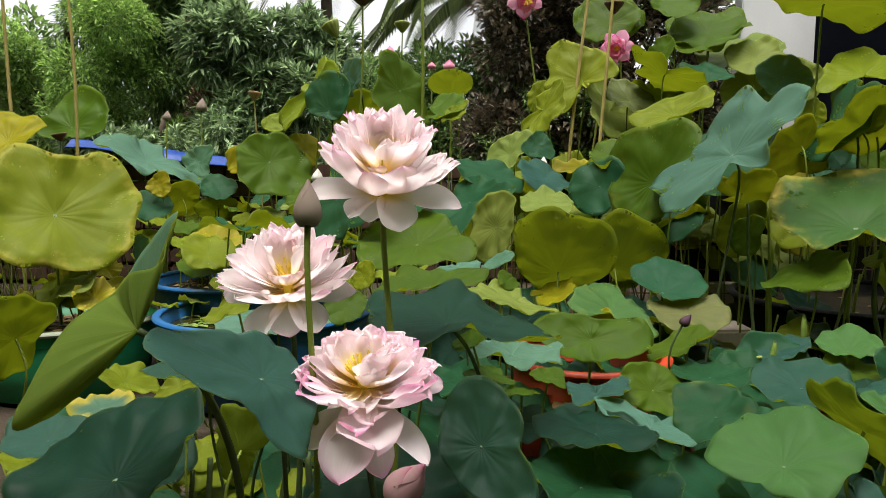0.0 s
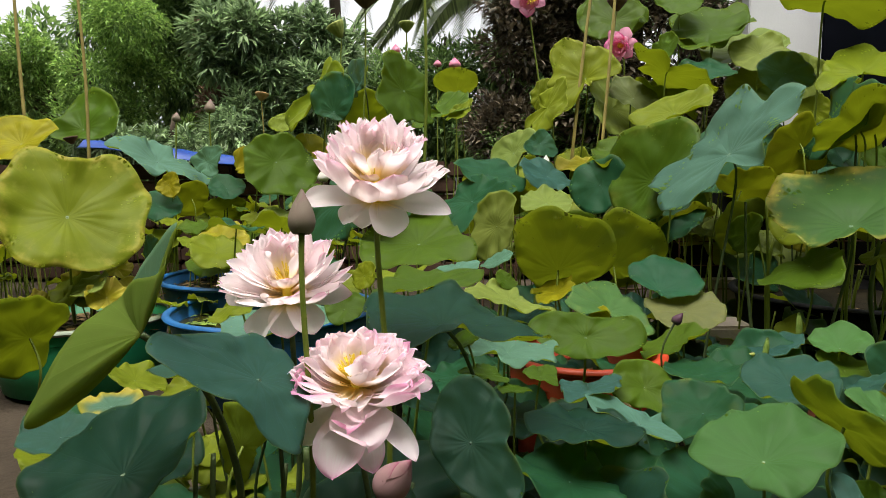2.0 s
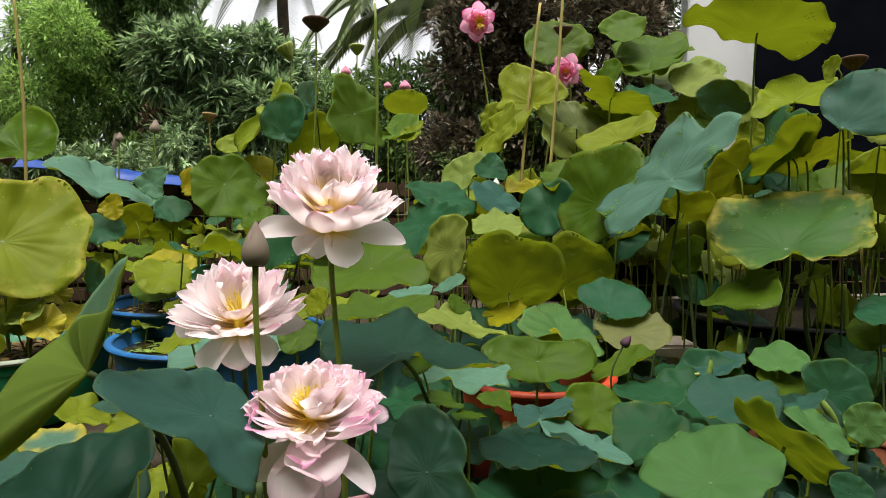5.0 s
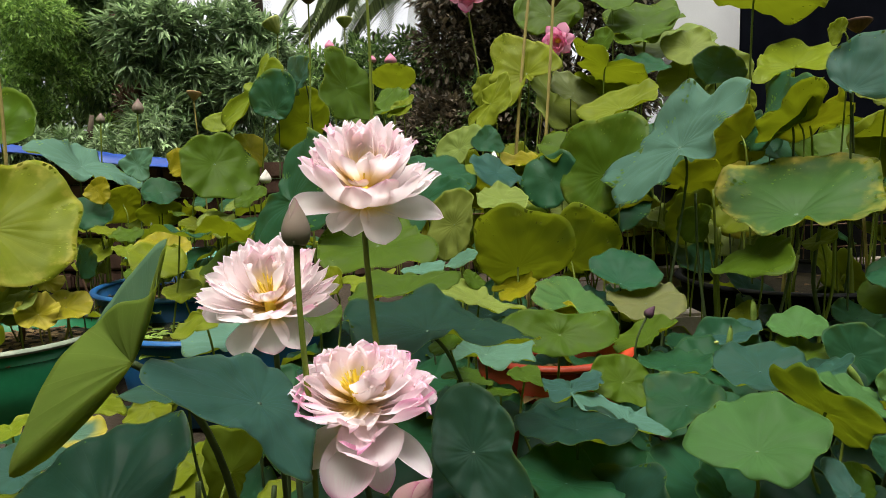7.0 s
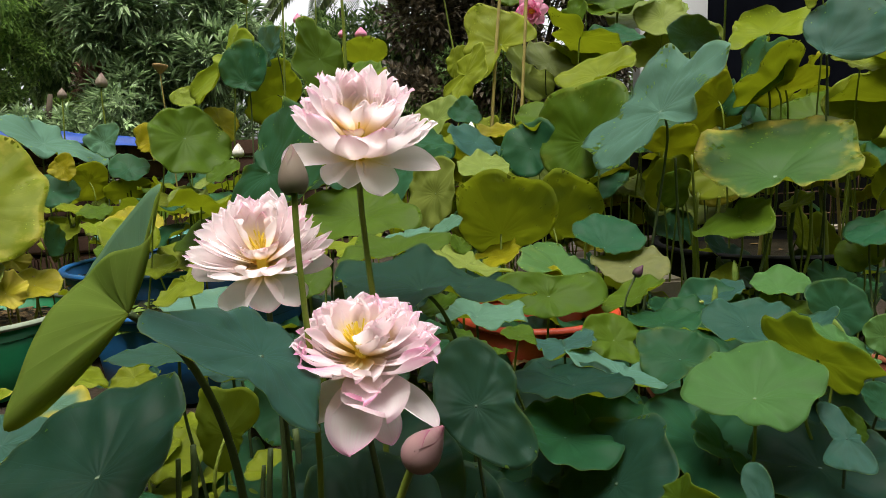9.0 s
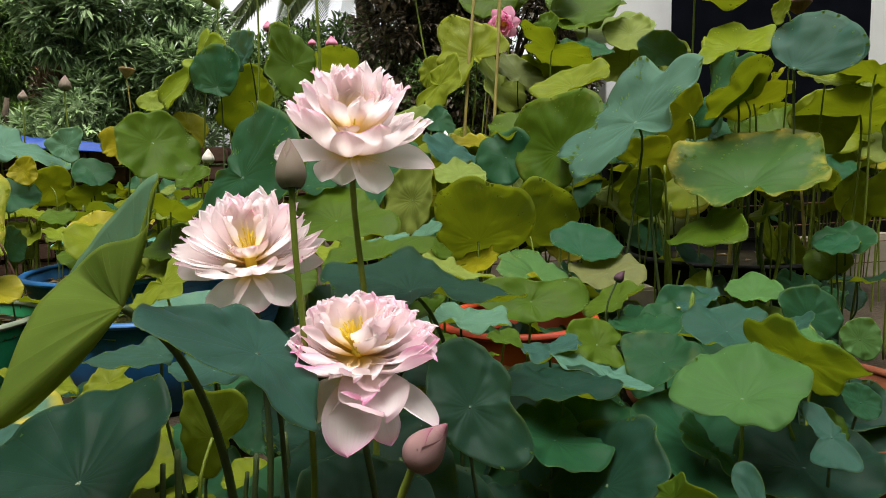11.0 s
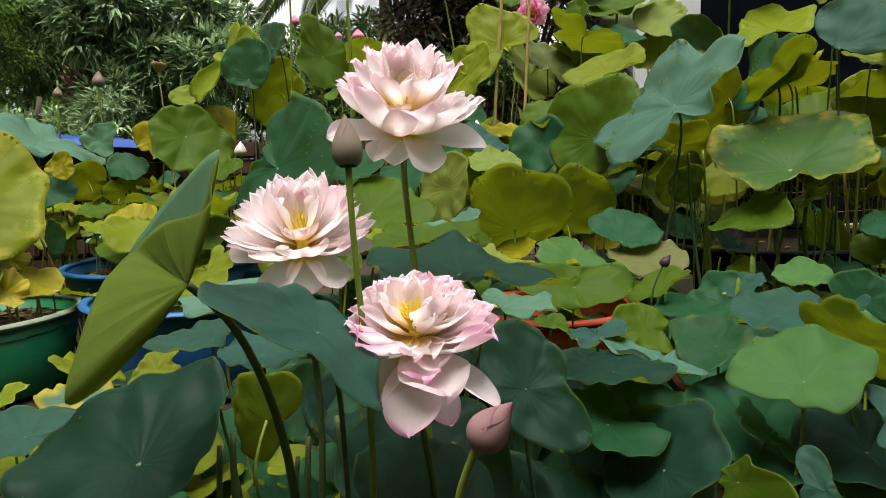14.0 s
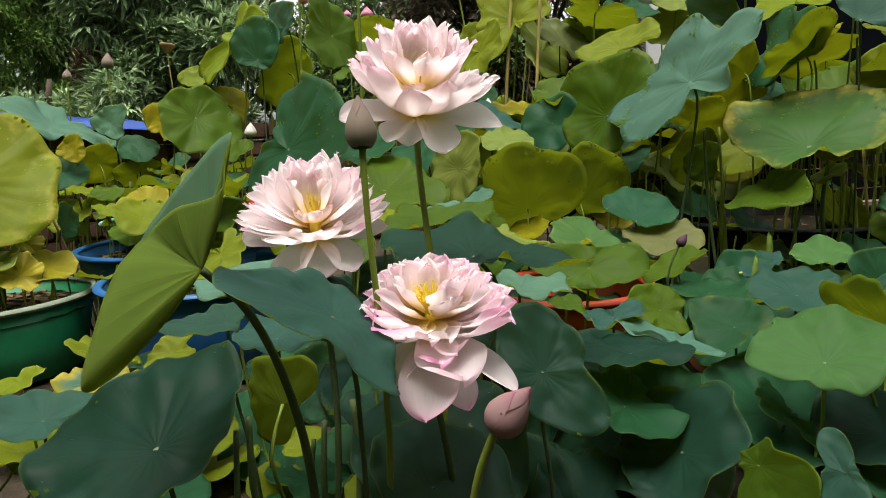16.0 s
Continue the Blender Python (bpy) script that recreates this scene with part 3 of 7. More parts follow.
def bud(place, up, H, R, foot, words, mat, seed=1, stem_mat=None, stem_r=0.005, name="lotus_bud"):
    """A closed bud: overlapping pointed petals wrapped round an egg of height H and radius R, its base at place."""
    rng = random.Random(seed)
    foot = Vector((foot[0], foot[1], 0.0))
    ob = thing(name, foot, words, "bud", "lotus buds")
    base = Matrix.Translation(Vector(place) - foot) @ to_axis(up, rng.uniform(0, 360))
    for k in range(7):
        inner = 1 - 0.05 * (k % 3) if k > 2 else 1.0
        hh = H * ((0.80, 0.86, 0.92)[k] if k < 3 else 1.0 - 0.02 * (k % 2))
        span = radians(78)
        NL, NW = 12, 9
        verts, uvs, faces = [], [], []
        for i in range(NL + 1):
            t = i / NL
            z = t * hh
            q = z / H
            r = R * inner * (math.sin(math.pi * min(1.0, 0.07 + 0.93 * q) ** 0.64) ** 0.85 * (1 - 0.25 * q * q) if q < 1 else 0.0) + 0.0012
            wd = span * (1 - max(0, (t - 0.35) / 0.65) ** 2.2) if k < 3 else span
            for j in range(NW + 1):
                s = 2 * j / NW - 1
                lift = 1.02 + 0.05 * (1 - abs(s)) * t if k < 3 else 1
                verts.append((r * lift * math.sin(wd * s), r * lift * math.cos(wd * s), z))
                uvs.append((s, t))
        n = len(verts)
        verts += [(x * 0.97, y * 0.97, z) for x, y, z in verts]
        for i in range(NL):
            for j in range(NW):
                a, b = i * (NW + 1) + j, (i + 1) * (NW + 1) + j
                faces += [(a, b, b + 1, a + 1), (n + a, n + a + 1, n + b + 1, n + b)]
            for j in (0, NW):
                a, b = i * (NW + 1) + j, (i + 1) * (NW + 1) + j
                faces.append((a, n + a, n + b, b))
        me = bpy.data.meshes.new("petal")
        me.from_pydata(verts, [], faces)
        layer = me.uv_layers.new(name="disc")
        both = uvs + uvs
        for lp, loop in zip(layer.data, me.loops):
            lp.uv = both[loop.vertex_index]
        p = mesh_part("petal", me, mat, ob)
        p.matrix_local = base @ Matrix.Rotation(radians(120 * k + (40 if k > 2 else 0)), 4, "Z")
    top = Vector(place) - foot
    knee = top - (Vector(up).normalized() * 0.5 + Vector((0, 0, 0.5))) * min(0.10, top.z * 0.3)
    tube("stem", [(0, 0, 0), top * 0.5 + Vector((rng.uniform(-0.02, 0.02), 0, 0)), knee, top + Vector(up).normalized() * 0.003], [stem_r * 1.1, stem_r, stem_r * 0.9, stem_r], stem_mat or M_STEM, ob, 10)
    return ob


def pod(place, up, R, H, foot, words, mat, seed=1, stem_mat=None, stem_r=0.004, ribs=0.0):
    """A seed pod: an upturned cone with a flat top set with seeds, on its stem."""
    rng = random.Random(seed)
    foot = Vector((foot[0], foot[1], 0.0))
    ob = thing("seed_pod", foot, words, "seed pod", "lotus seed pods")
    base = Matrix.Translation(Vector(place) - foot) @ to_axis(up, rng.uniform(0, 360))
    prof = ((0.0, 0.0), (R * 0.2, 0.0), (R * 0.5, H * 0.3), (R * 0.85, H * 0.7), (R, H * 0.9), (R * 0.97, H), (R * 0.85, H * 1.02), (0.0, H * 1.0))
    seg = 36
    verts, faces = [], []
    for i, (r, z) in enumerate(prof):
        for k in range(seg):
            a = 2 * math.pi * k / seg
            w = 1 + ribs * math.cos(12 * a) * (1 if 1 < i < 6 else 0)
            verts.append((r * w * math.cos(a), r * w * math.sin(a), z))
    for i in range(len(prof) - 1):
        for k in range(seg):
            j = (k + 1) % seg
            faces.append((i * seg + k, i * seg + j, (i + 1) * seg + j, (i + 1) * seg + k))
    me = bpy.data.meshes.new("cone")
    me.from_pydata(verts, [], faces)
    c = mesh_part("cone", me, mat, ob)
    c.matrix_local = base
    for k in range(9):
        bm = bmesh.new()
        bmesh.ops.create_icosphere(bm, subdivisions=1, radius=R * 0.09)
        s = part("seed", bm, M_SEED, ob)
        a, r = 2 * math.pi * k / 8, (R * 0.6 if k < 8 else 0)
        s.matrix_local = base @ Matrix.Translation((r * math.cos(a), r * math.sin(a), H * 1.01))
    top = Vector(place) - foot
    tube("stem", [(0, 0, 0), top * 0.5 + Vector((rng.uniform(-0.03, 0.03), 0, 0)), top * 0.85 + Vector((rng.uniform(-0.01, 0.01), 0, 0)), top + Vector(up).normalized() * 0.003], [stem_r * 1.2, stem_r * 1.1, stem_r, stem_r * 0.9], stem_mat or M_STEM, ob)
    return ob


def rolled_leaf(place, up, H, foot, words):
    """A young leaf still rolled into a slim scroll on its stem."""
    foot = Vector((foot[0], foot[1], 0.0))
    ob = thing("rolled_leaf", foot, words, "leaf", "rolled young leaves")
    verts, faces = [], []
    N, K = 40, 9
    for i in range(N + 1):
        a = 7.5 * i / N
        for k in range(K + 1):
            t = k / K
            r = H * (0.05 + 0.016 * a) * math.sin(math.pi * (0.1 + 0.82 * t)) ** 0.7
            verts.append((r * math.cos(a), r * math.sin(a), H * t + 0.06 * H * math.sin(a)))
    for i in range(N):
        for k in range(K):
            a, b = i * (K + 1) + k, (i + 1) * (K + 1) + k
            faces.append((a, b, b + 1, a + 1))
    me = bpy.data.meshes.new("scroll")
    me.from_pydata(verts, [], faces)
    sc = mesh_part("scroll", me, M_SCROLL, ob)
    sc.matrix_local = Matrix.Translation(Vector(place) - foot) @ to_axis(up)
    d = Vector(place) - foot
    tube("stem", [(0, 0, 0), d * 0.5 + Vector((0.01, 0, 0)), d + Vector(up).normalized() * H * 0.2], [0.004, 0.0035, 0.003], M_STEM, ob)
    return ob


def cane(top, foot, words, mat, r=0.004):
    """A bare lotus stem that has lost its leaf or runs on out of sight."""
    foot, top = Vector((foot[0], foot[1], 0.0)), Vector(top)
    ob = thing("bare_stem", foot, words, "stem", "bare lotus stems")
    d = top - foot
    tube("stem", [(0, 0, 0), d * 0.35 + Vector((random.uniform(-0.03, 0.03), random.uniform(-0.03, 0.03), 0)), d * 0.7 + Vector((random.uniform(-0.02, 0.02), 0, 0)), d], [r * 1.2, r * 1.1, r, r * 0.85], mat, ob)
    return ob


# ---- tubs, ground and surroundings ----
M_BLUE = mottled("blue_plastic", (0.010, 0.075, 0.22), (0.018, 0.12, 0.32), 5, 0.38, 40, 0.08)
M_GREEN = mottled("green_plastic", (0.016, 0.24, 0.095), (0.032, 0.33, 0.145), 5, 0.4, 40, 0.1)
M_GREY_RIM = mottled("faded_rim", (0.12, 0.16, 0.11), (0.26, 0.29, 0.21), 12, 0.6, 60, 0.2)
M_AQUA = mottled("turquoise_plastic", (0.10, 0.30, 0.24), (0.16, 0.40, 0.33), 5, 0.5, 40, 0.1)
M_BLACK = mottled("black_plastic", (0.002, 0.002, 0.0024), (0.009, 0.009, 0.010), 9, 0.5, 60, 0.4, gloss=0.12)
M_RED = mottled("red_plastic", (0.32, 0.03, 0.015), (0.46, 0.06, 0.025), 6, 0.4, 40, 0.1)
M_ORANGE = mottled("orange_red_plastic", (0.38, 0.035, 0.012), (0.52, 0.060, 0.020), 6, 0.4, 40, 0.1)
M_CLAY = mottled("fired_clay", (0.10, 0.03, 0.014), (0.20, 0.065, 0.03), 10, 0.8, 120, 0.4, gloss=0.12)
M_SOIL = mottled("pond_mud", (0.01, 0.009, 0.005), (0.035, 0.027, 0.015), 14, 0.7, 80, 0.8, gloss=0.1)
M_WATER = mottled("weedy_water", (0.012, 0.014, 0.004), (0.06, 0.055, 0.01), 16, 0.12, 110, 0.1)
M_GROUND = mottled("bare_ground", (0.022, 0.017, 0.012), (0.08, 0.062, 0.044), 2.0, 0.9, 45, 0.8, distance=0.01, gloss=0.08)
M_CONCRETE = mottled("pale_concrete", (0.34, 0.28, 0.23), (0.50, 0.43, 0.36), 4.0, 0.85, 70, 0.5)
M_STONE = mottled("brown_stone", (0.05, 0.028, 0.02), (0.12, 0.07, 0.05), 6.0, 0.85, 70, 0.6, gloss=0.1)
M_WHITE = mottled("white_render", (0.70, 0.70, 0.70), (0.82, 0.82, 0.82), 2.0, 0.8, 60, 0.3)
M_NET = mottled("black_shade_cloth", (0.001, 0.0014, 0.003), (0.005, 0.006, 0.010), 3.0, 0.9, 160, 0.5, gloss=0.03)
M_TARP = mottled("blue_tarpaulin", (0.007, 0.032, 0.19), (0.016, 0.070, 0.32), 4.0, 0.4, 26, 0.5)
M_RUST = mottled("rusty_wire", (0.10, 0.05, 0.03), (0.22, 0.12, 0.07), 20, 0.8)
M_PIPE = mottled("grey_hose", (0.10, 0.11, 0.10), (0.20, 0.22, 0.19), 10, 0.5)
M_WEED = foliage_material("duckweed", (0.05, 0.10, 0.012), (0.16, 0.24, 0.03), 0.1)
M_LITTER = foliage_material("dead_leaf", (0.10, 0.05, 0.02), (0.26, 0.16, 0.06), 0.1, 0.8)


def tub(place, R, H, mat, rim_mat, words, fill="water", taper=0.84, rim=0.02, name="plant_tub", weed=0, litter=160, depth=0.06):
    """A round tub: a tapered wall of some thickness with a rolled rim, and what fills it."""
    ob = thing(name, place, words, "tub", "planting tubs")
    lathe("wall", ((0.0, 0.0), (R * taper, 0.0), (R * (taper + 0.05), H * 0.4), (R * 0.985, H - 0.012), (R * 0.985 - 0.008, H - 0.012), (R * (taper + 0.04), H * 0.4), (R * taper - 0.008, 0.01), (0.0, 0.01)), mat, ob, 64, "", 0.006)
    prof = [(R + rim * math.cos(a) * 0.9, H - 0.004 + rim * 0.6 * math.sin(a)) for a in [2 * math.pi * k / 10 for k in range(11)]]
    lathe("rim", prof, rim_mat, ob, 64, "", 0.006)
    z = H - depth
    bits = random.Random(round(R * 1000) + round(place[0] * 100))

    def afloat(r):
        a, d = r.uniform(0, 6.28), R * 0.95 * math.sqrt(r.random())
        return (d * math.cos(a), d * math.sin(a), z + 0.006), (math.cos(r.uniform(0, 6.28)), math.sin(r.uniform(0, 6.28)), 0.08)

    bit = scatter("floating_litter", M_LITTER if fill == "mud" else M_WEED, litter, 0.05, afloat, bits.randint(0, 999), ob, slender=1.0, flat=0.1)
    tagged(bit, "", "", "", "stuff")
    if weed:
        tagged(scatter("duckweed", M_WEED, weed, 0.011, afloat, 5, ob, slender=1.4, flat=0.1), "", "", "", "stuff")
    lathe(fill, ((0.0, z), (R * 0.5, z + 0.002), (R * 0.965, z)), M_WATER if fill == "water" else M_SOIL, ob, 48, "", 0.0)
    return ob


def scatter(name, mat, n, size, where, seed, parent=None, words="", category="", slender=1.0, flat=0.3, kind="stuff"):
    """Many small leaf shapes, folded on their midrib, each at where(rng) -> (place, way)."""
    rng = random.Random(seed)
    verts, faces = [], []
    for k in range(n):
        p, d = where(rng)
        p, d = Vector(p), Vector(d).normalized()
        L = size * rng.uniform(0.6, 1.3)
        s = d.cross(Vector((rng.uniform(-flat, flat), rng.uniform(-flat, flat), 1.0)))
        s = (s if s.length > 1e-3 else Vector((1, 0, 0))).normalized() * L * 0.32 * slender
        nrm = s.cross(d).normalized() * L * 0.06
        droop = Vector((0, 0, -L * 0.12))
        i = len(verts)
        verts += [p, p + d * L * 0.35 + s + nrm, p + d * L * 0.4, p + d * L * 0.35 - s + nrm, p + d * L * 0.75 + s * 0.6 + nrm + droop * 0.6, p + d * L * 0.75 - s * 0.6 + nrm + droop * 0.6, p + d * L + droop]
        faces += [(i, i + 2, i + 1), (i, i + 3, i + 2), (i + 1, i + 2, i + 6, i + 4), (i + 2, i + 3, i + 5, i + 6)]
    me = bpy.data.meshes.new(name)
    me.from_pydata(verts, [], faces)
    ob = mesh_part(name, me, mat, parent, "", False)
    if not parent:
        tagged(ob, words, category, "", kind)
    return ob


def blob_place(blobs, whorl=0, up=0.25):
    """Places on the skins of clumps (x, y, z, radius), a little inside too; whorl: so many leaves spring from each twig end."""
    state = {"n": 0}
    vol = [b[3] ** 2 for b in blobs]

    def where(rng):
        if state["n"] % max(whorl, 1) == 0 or not whorl:
            b = rng.choices(blobs, vol)[0]
            d = Vector((rng.gauss(0, 1), rng.gauss(0, 1), rng.gauss(0, 1))).normalized()
            d.y = -abs(d.y) if rng.random() < 0.7 else d.y
            rr = b[3] * (rng.random() ** 0.3) * (1 + 0.18 * math.sin(7 * d.x + 5 * d.z + b[0] * 9))
            state["p"], state["d"] = Vector(b[:3]) + d * rr, d
        state["n"] += 1
        d = state["d"] + Vector((rng.gauss(0, 0.7), rng.gauss(0, 0.7), rng.gauss(up, 0.6)))
        return state["p"], d

    return where


def tree(foot, height, blobs, mat, n, size, slender, words, name="tree", whorl=0, seed=1, category="tree", up=0.1, trunk_r=0.09, bark=None):
    """A tree or shrub: a tapered trunk with limbs to its clumps, and a crown of many leaves."""
    rng = random.Random(seed)
    ob = thing(name, foot, words, category)
    fx, fy, fz = foot
    tube("trunk", [(0, 0, 0), (rng.uniform(-0.1, 0.1), 0, height * 0.4), (rng.uniform(-0.2, 0.2), 0, height)], [trunk_r, trunk_r * 0.7, trunk_r * 0.25], bark or M_BARK, ob)
    for b in blobs[:7]:
        e = Vector((b[0] - fx, b[1] - fy, b[2] - fz))
        s = Vector((0, 0, min(height * 0.8, max(0.2, e.z * 0.5))))
        tube("limb", [s, s.lerp(e, 0.5) + Vector((0, 0, 0.08)), e], [trunk_r * 0.4, trunk_r * 0.25, trunk_r * 0.1], bark or M_BARK, ob, 6)
    local = [(b[0] - fx, b[1] - fy, b[2] - fz, b[3]) for b in blobs]
    scatter("crown", mat, n, size, blob_place(local, whorl, up), seed, ob, slender=slender)
    return ob


M_BARK = mottled("bark", (0.04, 0.03, 0.02), (0.12, 0.09, 0.06), 8, 0.9, 50, 0.8)
F_DARK = foliage_material("dark_foliage", (0.065, 0.125, 0.042), (0.22, 0.33, 0.10), 0.45)
F_GREY = foliage_material("grey_green_foliage", (0.10, 0.16, 0.075), (0.36, 0.47, 0.24), 0.3, 0.4)
F_FRESH = foliage_material("fresh_foliage", (0.085, 0.18, 0.035), (0.34, 0.50, 0.12), 0.45)
F_BROWN = foliage_material("purple_brown_foliage", (0.035, 0.030, 0.018), (0.17, 0.13, 0.085))
F_RED = foliage_material("reddish_foliage", (0.07, 0.035, 0.02), (0.18, 0.10, 0.06))
M_SCROLL = mottled("young_leaf", (0.10, 0.17, 0.03), (0.24, 0.32, 0.08), 30, 0.6, 160, 0.4, gloss=0.0)
M_PETAL_WHITE = petal_material("white_petal", (0.92, 0.90, 0.86), (0.90, 0.86, 0.80), (0.6, 0.66, 0.4))
F_PALM = foliage_material("palm_foliage", (0.03, 0.05, 0.018), (0.11, 0.14, 0.05))


# ---- the ground, and what stands round it ----
bm = bmesh.new()
bmesh.ops.create_grid(bm, x_segments=60, y_segments=60, size=60)
for v in bm.verts:
    v.co.z = 0.02 * noise.noise(v.co * 0.6) - 0.02
g = part("ground", bm, M_GROUND, None)
tagged(g, "bare brown earth and gravel between tubs", "ground", "", "structure")


def box_part(name, size, place, mat, parent, bevel=0.01, label="", turn=0.0):
    bm = bmesh.new()
    bmesh.ops.create_cube(bm, size=1.0)
    bmesh.ops.scale(bm, vec=size, verts=bm.verts)
    bmesh.ops.bevel(bm, geom=bm.edges[:], offset=bevel, segments=2, affect="EDGES")
    ob = part(name, bm, mat, parent, label, False)
    ob.location = place
    ob.rotation_euler = (0, 0, radians(turn))
    return ob



tarp = thing("blue_tarpaulin", (-2.6, 6.05, 0), "bright blue plastic sheet laid over a low wall", "tarpaulin")
NX, NY = 70, 14
verts, faces = [], []
for i in range(NX + 1):
    for k in range(NY + 1):
        x, y = -0.6 + 1.8 * i / NX, -0.32 + 0.62 * k / NY
        z = 1.17 - 0.12 * x + 0.018 * math.sin(26 * y + 2.5 * noise.noise((x * 1.5, 0, 0))) + 0.015 * noise.noise((x * 5, y * 6, 3)) - 0.35 * max(0, -0.2 - y)
        verts.append((x, y, z))
n = len(verts)
verts += [(x, y, z - 0.006) for x, y, z in verts]
for i in range(NX):
    for k in range(NY):
        a, b = i * (NY + 1) + k, (i + 1) * (NY + 1) + k
        faces += [(a, b, b + 1, a + 1), (n + a, n + a + 1, n + b + 1, n + b)]
me = bpy.data.meshes.new("sheet")
me.from_pydata(verts, [], faces)
mesh_part("sheet", me, M_TARP, tarp)
lw = thing("low_wall", (-2.2, 6.15, 0), "low brown stone wall behind the tubs", "wall", "", "structure")
for row in range(7):
    x = -3.6 + 0.1 * (row % 2)
    while x < 3.6:
        w = random.uniform(0.18, 0.34)
        st = box_part("stone", (w - 0.015, 0.36 + random.uniform(-0.03, 0.05), 0.135), (x + w / 2, random.uniform(-0.02, 0.02), 0.075 + 0.15 * row), M_STONE, lw, 0.02)
        st.rotation_euler = (random.uniform(-0.04, 0.04), random.uniform(-0.03, 0.03), random.uniform(-0.05, 0.05))
        x += w


def shell(n, x, z, y, rx, rz, ry, seed, r=(0.25, 0.5)):
    rng = random.Random(seed)
    return [(x + rng.uniform(-rx, rx), y + rng.uniform(-ry, ry), z + rng.uniform(-rz, rz), rng.uniform(*r)) for _ in range(n)]


tree((-4.9, 9.0, 0), 4.0, shell(46, -5.4, 2.2, 8.6, 2.0, 1.0, 0.4, 1, (0.2, 0.45)), F_FRESH, 46000, 0.075, 0.5, "feathery light green tree behind the wall", seed=1, up=0.0)
tree((-3.6, 9.6, 0), 5.0, shell(40, -3.9, 3.0, 9.5, 0.9, 1.6, 0.4, 2, (0.25, 0.5)), F_DARK, 34000, 0.12, 0.36, "tall dark drooping tree", seed=2, up=-0.6)
tree((-2.8, 9.0, 0), 3.2, shell(12, -2.85, 2.0, 8.7, 0.3, 0.7, 0.3, 3, (0.15, 0.3)), F_RED, 3600, 0.10, 0.4, "thin reddish shrub with sparse leaves", "shrub", seed=3, category="shrub")
tree((-2.0, 8.6, 0), 2.7, shell(34, -2.05, 1.85, 8.4, 0.75, 0.8, 0.4, 4, (0.2, 0.4)), F_GREY, 21000, 0.17, 0.34, "shrub with long grey-green leaves in whorls", "shrub", whorl=8, seed=4, category="shrub")
tree((-3.1, 7.4, 0), 1.6, shell(16, -3.2, 1.25, 7.3, 0.9, 0.25, 0.3, 14, (0.12, 0.25)), F_GREY, 5000, 0.12, 0.36, "low shrub with narrow pale green leaves", "shrub", whorl=7, seed=14, category="shrub")
tree((1.9, 7.2, 0), 3.4, shell(46, 1.6, 1.9, 7.0, 1.1, 1.3, 0.3, 5, (0.2, 0.42)), F_BROWN, 46000, 0.085, 0.7, "dense dark purple-brown hedge bush", "shrub", seed=5, category="shrub")
tree((0.9, 6.9, 0), 1.8, shell(14, 0.95, 1.35, 6.75, 0.45, 0.35, 0.2, 15, (0.12, 0.28)), F_DARK, 5000, 0.07, 0.7, "small leafy green bush before the brown hedge", "shrub", seed=15, category="shrub")
tree((-0.2, 10.5, 0), 3.0, shell(36, 0.2, 1.85, 10.0, 1.5, 0.8, 0.4, 6, (0.3, 0.5)), F_DARK, 20000, 0.13, 0.5, "dark shrubs far behind", "shrub", seed=6, category="shrub")
tree((4.0, 11, 0), 5.0, shell(20, 3.4, 3.0, 11, 2.1, 1.8, 0.5, 7, (0.5, 0.8)), F_DARK, 12000, 0.2, 0.5, "dark trees beyond the wall", seed=7)
tree((-6.0, 12.4, 0), 4.4, shell(60, -5.6, 1.8, 12.3, 3.6, 1.35, 0.4, 16, (0.4, 0.7)), F_DARK, 26000, 0.22, 0.55, "dense dark green trees closing the garden", seed=16)
tree((-9.0, 10.5, 0), 4.6, shell(34, -9.0, 2.2, 10.4, 1.6, 1.6, 0.5, 17, (0.4, 0.7)), F_DARK, 14000, 0.18, 0.5, "dark leafy tree at the garden's edge", seed=17)


# black plastic sheet on a rusty wire fence behind the lotus
rng = random.Random(40)
sheet = thing("plastic_sheet", (1.5, 4.0, 0), "crumpled black plastic sheet hung on a wire fence", "plastic sheet")
verts, faces = [], []
NX, NZ = 60, 24
for i in range(NX + 1):
    for k in range(NZ + 1):
        x, z = -0.9 + 3.6 * i / NX, 0.28 + 0.67 * k / NZ
        verts.append((x, 0.05 * noise.noise((x * 3, z * 3, 0)) + 0.03 * noise.noise((x * 9, z * 7, 2)), z * (1 + 0.05 * noise.noise((x * 2, 5, 0)))))
n = len(verts)
verts += [(x, y + 0.004, z) for x, y, z in verts]
for i in range(NX):
    for k in range(NZ):
        a, b = i * (NZ + 1) + k, (i + 1) * (NZ + 1) + k
        faces += [(a, b, b + 1, a + 1), (n + a, n + a + 1, n + b + 1, n + b)]
me = bpy.data.meshes.new("sheet")
me.from_pydata(verts, [], faces)
mesh_part("sheet", me, M_BLACK, sheet)
fence = thing("wire_fence", (1.5, 3.88, 0), "rusty welded wire mesh fence", "fence")
for k in range(5):
    tube("wire", [(-1.3, 0, 0.12 + 0.14 * k), (0.5, 0.01, 0.11 + 0.14 * k), (2.8, 0, 0.12 + 0.14 * k)], [0.004] * 3, M_RUST, fence, 6)
for k in range(22):
    x = -1.3 + 0.19 * k
    tube("wire", [(x, -0.008, 0.0), (x + 0.01, -0.008, 0.4), (x, -0.008, 0.74)], [0.004] * 3, M_RUST, fence, 6)

